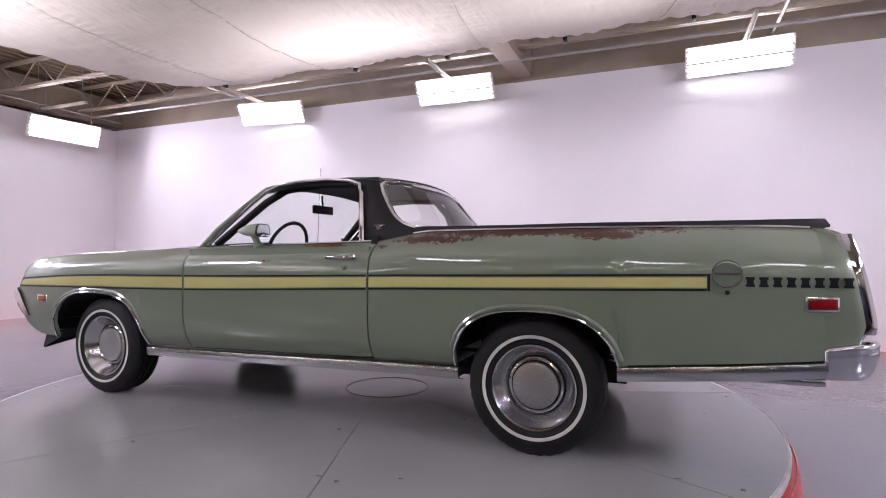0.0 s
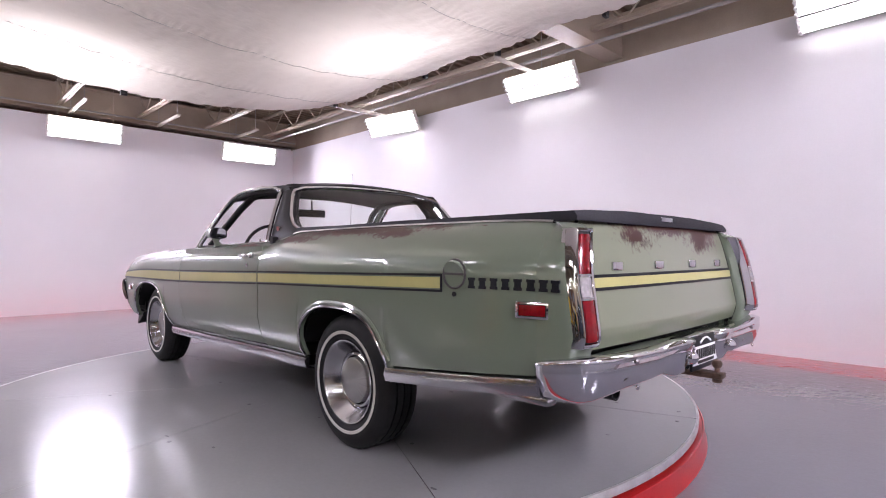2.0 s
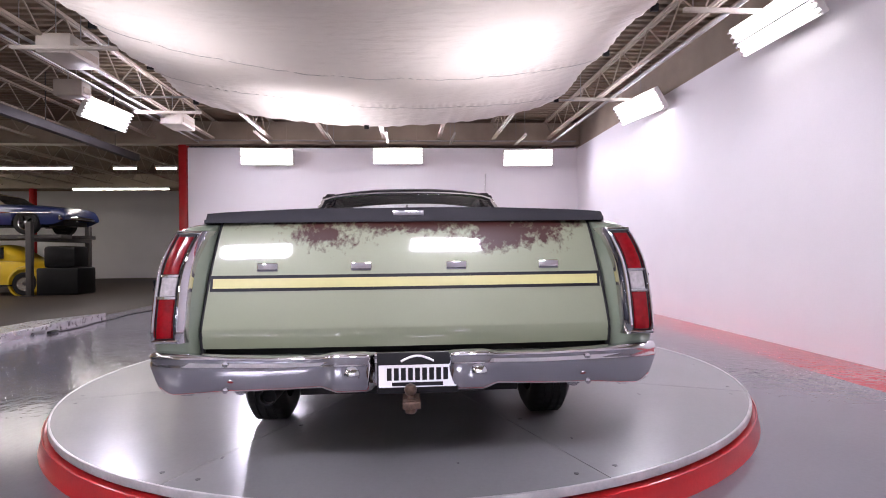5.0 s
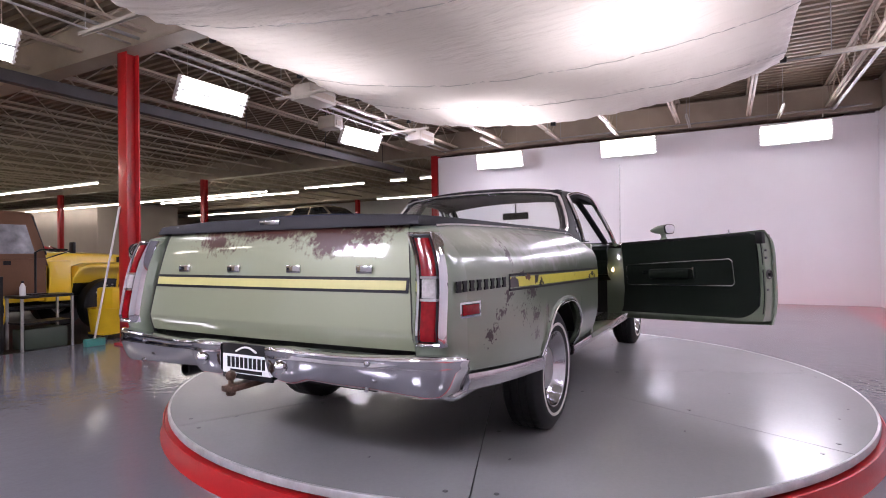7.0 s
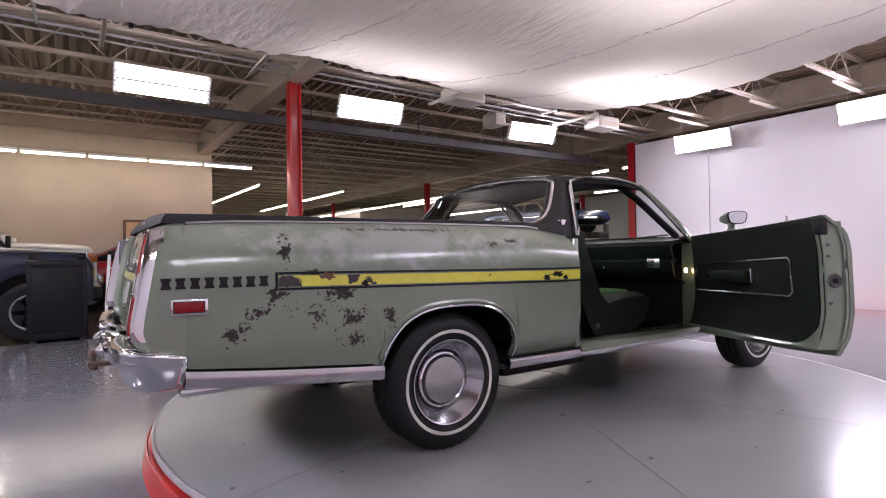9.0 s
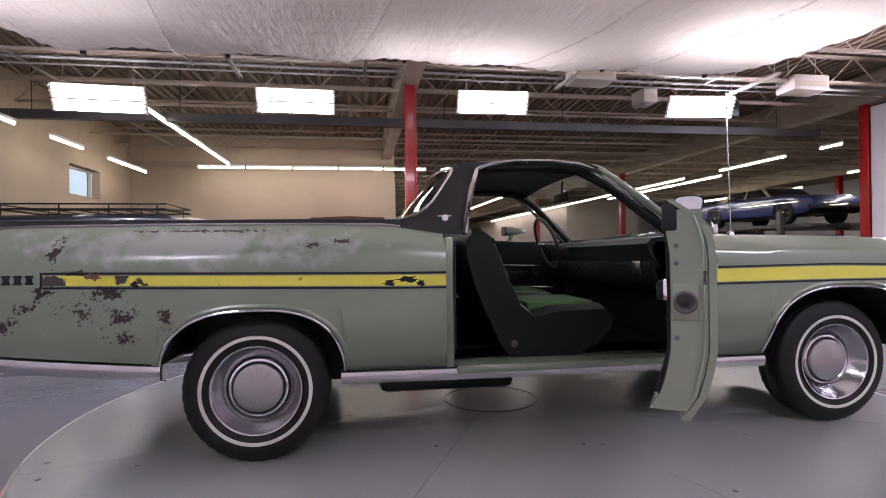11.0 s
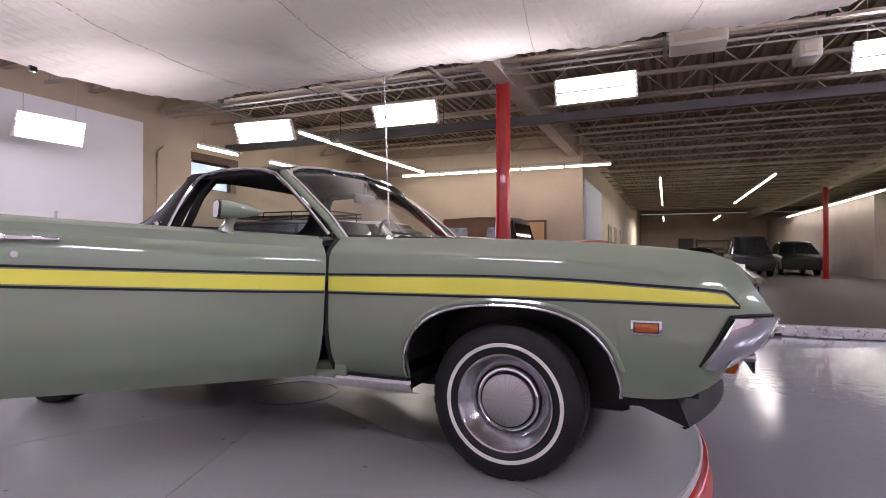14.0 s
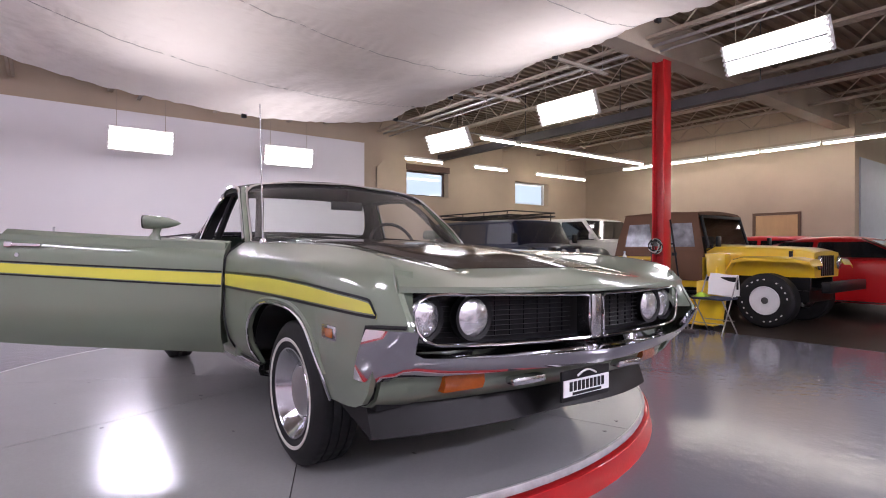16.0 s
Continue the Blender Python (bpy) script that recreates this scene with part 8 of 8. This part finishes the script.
tc = cabinet(3.05, -5.62, 0.62, 0.5, 1.02, matt_black, "plain black steel cabinet with two short posts on top", 0)
bm = bmesh.new()
for q in ((-0.31, -0.27, 0.06, 1.0), (0.27, 0.31, 0.06, 1.0), (-0.27, 0.27, 0.06, 0.11), (-0.27, 0.27, 0.93, 1.0)):
    box(bm, q[0], q[1], 0.25, 0.262, q[2], q[3], 0.002)
part("front_frame", bm, matt_black, tc)
for x in (-0.25, 0.25):
    part("corner_post", shape(box, x - 0.05, x + 0.05, -0.05, 0.05, 1.02, 1.11, 0.008), matt_black, tc)
lad = thing("step_ladder", "white aluminium step ladder standing open", "ladder", "", pose(2.345, -5.42, FLOOR))
for s in (-1, 1):
    part("stile", shape(box, -0.016, 0.016, -0.022, 0.022, 0, 1.12), white_metal, lad).matrix_basis = pose(s * 0.215, 0.0, 0.0, 8, s * -3.6, 0)
    part("rear_leg", shape(box, -0.012, 0.012, -0.014, 0.014, 0, 1.12), white_metal, lad).matrix_basis = pose(s * 0.20, -0.55, 0.0, -19, s * -3.4, 0)
    part("brace", shape(rod, (s * 0.19, -0.02, 0.10), (s * 0.09, -0.03, 0.32), 0.01, 6), white_metal, lad)
for z in (0.33, 0.62, 0.90):
    k = 0.20 - 0.062 * z
    part("step", shape(box, -k, k, -0.05 - z * 0.14, 0.03 - z * 0.14, z - 0.012, z + 0.012, 0.003), white_metal, lad)
part("top_cap", shape(box, -0.165, 0.165, -0.25, -0.08, 1.08, 1.13, 0.01), black_paint, lad, "black plastic top cap")
part("rear_rung", shape(rod, (-0.17, -0.41, 0.42), (0.17, -0.41, 0.42), 0.010, 6), white_metal, lad)

cart = thing("tool_cart", "black steel cart with three shelves", "cart", "", pose(1.55, -5.72, FLOOR))
for z in (0.10, 0.42, 0.78):
    part("cart_shelf", shape(box, -0.30, 0.30, -0.22, 0.22, z, z + 0.03, 0.004), black_paint, cart)
    part("shelf_lip", shape(box, -0.30, 0.30, 0.205, 0.22, z + 0.03, z + 0.08), black_paint, cart)
for sx in (-1, 1):
    for sy in (-1, 1):
        part("cart_leg", shape(box, sx * 0.29 - 0.015, sx * 0.29 + 0.015, sy * 0.21 - 0.015, sy * 0.21 + 0.015, 0.03, 0.86), black_paint, cart)
        part("castor", shape(lathe, [(0.03, -0.012), (0.03, 0.012)], 14, "y", (sx * 0.28, sy * 0.2, 0.03)), black_rubber, cart)


def small_box(name, x, y, z, w, d, h, mat, label, category="box", rz=0):
    return tagged(finish(name, shape(box, -w / 2, w / 2, -d / 2, d / 2, 0, h, min(w, d, h) * 0.06), mat), label, category), pose(x, y, z, 0, 0, rz)


for q in (("cardboard_box", 1.50, -5.70, 0.69, 0.28, 0.2, 0.10, paper_white, "white carton lying on the black cart"), ("cardboard_box", 1.52, -5.72, 0.33, 0.3, 0.22, 0.12, card, "brown carton on the black cart"),
          ("paper_stack", 1.50, -5.68, 0.01, 0.42, 0.3, 0.10, card, "brown papers on the bottom of the cart")):
    o_, m_ = small_box(*q)
    o_.matrix_basis = m_


def bottle(x, y, z, r, h, mat, cap, label):
    ob = thing("bottle", label, "bottle", "", pose(x, y, z))
    part("bottle_body", shape(lathe, [(r * 0.9, 0), (r, h * 0.05), (r, h * 0.6), (r * 0.5, h * 0.78), (r * 0.35, h * 0.82), (r * 0.35, h * 0.88)], 16, "z"), mat, ob)
    part("bottle_cap", shape(lathe, [(r * 0.42, h * 0.86), (r * 0.42, h)], 14, "z"), cap, ob)


bottle(1.30, -5.60, 0.69, 0.035, 0.24, paper_white, blue_board, "white spray bottle on the cart")
bottle(1.60, -5.60, 0.33, 0.04, 0.20, teal, black_paint, "teal bottle on the cart")
bottle(1.42, -5.60, 0.33, 0.035, 0.18, paper_white, teal, "white bottle on the cart")

tb = thing("work_table", "small black work table with thin steel legs", "table", "", pose(0.82, -5.62, FLOOR))
part("tabletop", shape(box, -0.28, 0.28, -0.18, 0.18, 0.60, 0.63, 0.004), black_paint, tb)
part("lower_shelf", shape(box, -0.26, 0.26, -0.16, 0.16, 0.30, 0.32), black_paint, tb)
for sx in (-1, 1):
    for sy in (-1, 1):
        part("leg", shape(box, sx * 0.265 - 0.012, sx * 0.265 + 0.012, sy * 0.165 - 0.012, sy * 0.165 + 0.012, 0, 0.60), galv, tb)
bottle(1.02, -5.58, 0.51, 0.03, 0.17, paper_white, black_paint, "white bottle on the small table")
stn = thing("lamp_stand", "black bent steel stand on the small table", "stand", "", pose(0.86, -5.64, 0.51))
part("stand_foot", shape(box, -0.10, 0.10, -0.06, 0.06, 0, 0.015), black_paint, stn)
part("stand_arm", shape(sweep, [(0, 0, 0.01), (0, 0, 0.50), (-0.05, 0, 0.53), (-0.35, 0, 0.53)], 0.014, 8), black_paint, stn)
o_, m_ = small_box("storage_crate", 0.82, -5.62, FLOOR, 0.46, 0.28, 0.24, box_green, "dark green plastic crate under the small table", "crate")
o_.matrix_basis = m_

mop = thing("mop_bucket", "yellow plastic mop bucket with a wringer on castors", "bucket", "", pose(0.02, -5.62, FLOOR))
part("bucket_body", shape(lathe, [(0.14, 0.06), (0.20, 0.08), (0.235, 0.38), (0.245, 0.40), (0.225, 0.40), (0.19, 0.10)], 28, "z", ends=False), bucket_yellow, mop)
part("wringer", shape(box, -0.16, 0.06, -0.18, 0.18, 0.36, 0.66, 0.03), bucket_yellow, mop)
part("wringer_handle", shape(sweep, [(-0.10, 0.0, 0.60), (-0.14, 0, 0.85)], 0.016, 8), bucket_yellow, mop)
for sx in (-1, 1):
    for sy in (-1, 1):
        part("castor", shape(lathe, [(0.035, -0.014), (0.035, 0.014)], 14, "y", (sx * 0.14, sy * 0.14, 0.035)), black_rubber, mop)
part("bucket_base", shape(box, -0.17, 0.17, -0.17, 0.17, 0.06, 0.085), bucket_yellow, mop)
br = thing("broom", "green-headed broom with a white pole leaning on the column", "broom", "", pose(0, 0, 0))
part("broom_head", shape(box, 0.38, 0.60, -5.15, -5.07, FLOOR, FLOOR + 0.09, 0.008), teal, br, "green brush head")
part("broom_pole", shape(rod, (0.49, -5.11, FLOOR + 0.08), (0.325, -4.86, 1.55), 0.013, 8), white_metal, br)
mt = thing("floor_mop", "floor mop leaning against the red column", "mop", "", pose(0, 0, 0))
part("mop_pole", shape(rod, (-0.02, -5.02, FLOOR + 0.02), (0.12, -4.87, 1.35), 0.012, 8), black_paint, mt)
part("mop_head", shape(box, -0.16, 0.08, -5.08, -4.98, FLOOR, FLOOR + 0.05, 0.01), dark_steel, mt)
hook = thing("cable_bundle", "grey bundle of cables hung on the red column", "cable", "", pose(0.22, -4.72, 1.02))
rnd = random.Random(5)
for k in range(9):
    a0 = rnd.uniform(0, 6)
    pts = [(0.10 * math.cos(a0 + t * 5) * (0.7 + 0.3 * math.sin(3 * t + k)), 0.02 + 0.02 * math.sin(5 * t + k), 0.08 * math.sin(a0 + t * 5) - 0.02 * k % 0.05) for t in spread(0, 1.2, 14)]
    part("cable_loop", shape(sweep, pts, 0.006, 6), galv if k % 2 else black_rubber, hook)
part("hook", shape(box, -0.03, 0.03, -0.03, 0.02, -0.02, 0.06), dark_steel, hook)

ch_ = thing("folding_chair", "folding chair with a dark blue seat and thin steel legs", "chair", "", pose(-0.25, -5.28, FLOOR))
part("seat", shape(box, -0.21, 0.21, -0.20, 0.20, 0.44, 0.465, 0.01), material("navy_fabric", (0.02, 0.025, 0.05), 0.8), ch_)
part("backrest", shape(box, -0.21, 0.21, -0.215, -0.19, 0.56, 0.72, 0.01), black_paint, ch_)
for s in (-1, 1):
    part("front_leg", shape(rod, (s * 0.20, 0.22, 0.0), (s * 0.20, -0.205, 0.74), 0.009, 8), galv, ch_)
    part("rear_leg", shape(rod, (s * 0.185, -0.22, 0.0), (s * 0.185, 0.18, 0.45), 0.009, 8), galv, ch_)
for y, z in ((0.15, 0.14), (-0.14, 0.16)):
    part("stretcher", shape(rod, (-0.19, y, z), (0.19, y, z), 0.007, 6), galv, ch_)
jk = bmesh.new()
grid(jk, [[(x, -0.23 + 0.02 * math.sin(9 * x) + d, z + 0.01 * math.sin(13 * x)) for d, z in ((-0.03, 0.48), (-0.035, 0.62), (0.0, 0.755), (0.05, 0.66), (0.06, 0.55), (0.07, 0.475))] for x in spread(-0.19, 0.15, 12)], (0, 0.012, 0.004))
tagged(finish("jacket", jk, paper_white), "white cloth hung over the back of the chair", "jacket").matrix_basis = pose(-0.25, -5.28, FLOOR)
rg = bmesh.new()
grid(rg, [[(x, y, 0.475 + 0.05 * max(0, 1 - ((x - 0.14) / 0.07) ** 2 - (y / 0.1) ** 2) + 0.012 * noise.noise((x * 20, y * 20, 2))) for y in spread(-0.1, 0.1, 9)] for x in spread(0.07, 0.21, 9)], (0, 0, -0.006))
tagged(finish("rag", rg, lime), "bright lime green rag crumpled on the chair", "rag").matrix_basis = pose(-0.25, -5.23, FLOOR)

# the aluminium ramp between studio and shop
rp = thing("floor_ramp", "low aluminium wedge ramp lying at the studio's edge", "ramp", "", pose(0, 0, 0))
bm = bmesh.new()
v = [bm.verts.new(p) for p in ((-4.8, -6.2, FLOOR + 0.004), (-2.3, -6.2, FLOOR + 0.004), (-2.3, -5.05, FLOOR + 0.11), (-4.8, -5.05, FLOOR + 0.11), (-4.8, -5.05, FLOOR), (-2.3, -5.05, FLOOR))]
for f in ((0, 1, 2, 3), (3, 2, 5, 4), (1, 5, 2), (0, 3, 4), (0, 4, 5, 1)):
    bm.faces.new([v[i] for i in f])
part("ramp_plate", bm, aluminium, rp)
part("ramp_lip", shape(box, -4.8, -2.3, -5.05, -5.035, FLOOR + 0.09, FLOOR + 0.115, 0.003), aluminium, rp)
part("ramp_bracket", shape(box, -2.38, -2.28, -5.035, -4.99, FLOOR, FLOOR + 0.06, 0.006), aluminium, rp)
ps = thing("power_strip", "black power strip lying on the floor by the ramp", "power strip", "", pose(-3.25, -4.93, FLOOR, 0, 0, 3))
part("strip_case", shape(box, -0.09, 0.09, -0.03, 0.03, 0, 0.04, 0.006), black_paint, ps)
for k in range(4):
    part("socket", shape(box, -0.075 + k * 0.04, -0.05 + k * 0.04, -0.012, 0.012, 0.04, 0.043), dark_steel, ps)
cb = bmesh.new()
sweep(cb, [(-7.6 + 4.35 * u, -4.95 + 0.05 * math.sin(9 * u) + 0.02 * math.sin(23 * u), FLOOR + 0.007) for u in spread(0, 1, 60)], 0.007, 6)
tagged(finish("power_cable", cb, black_rubber), "black power cable lying along the floor", "cable")
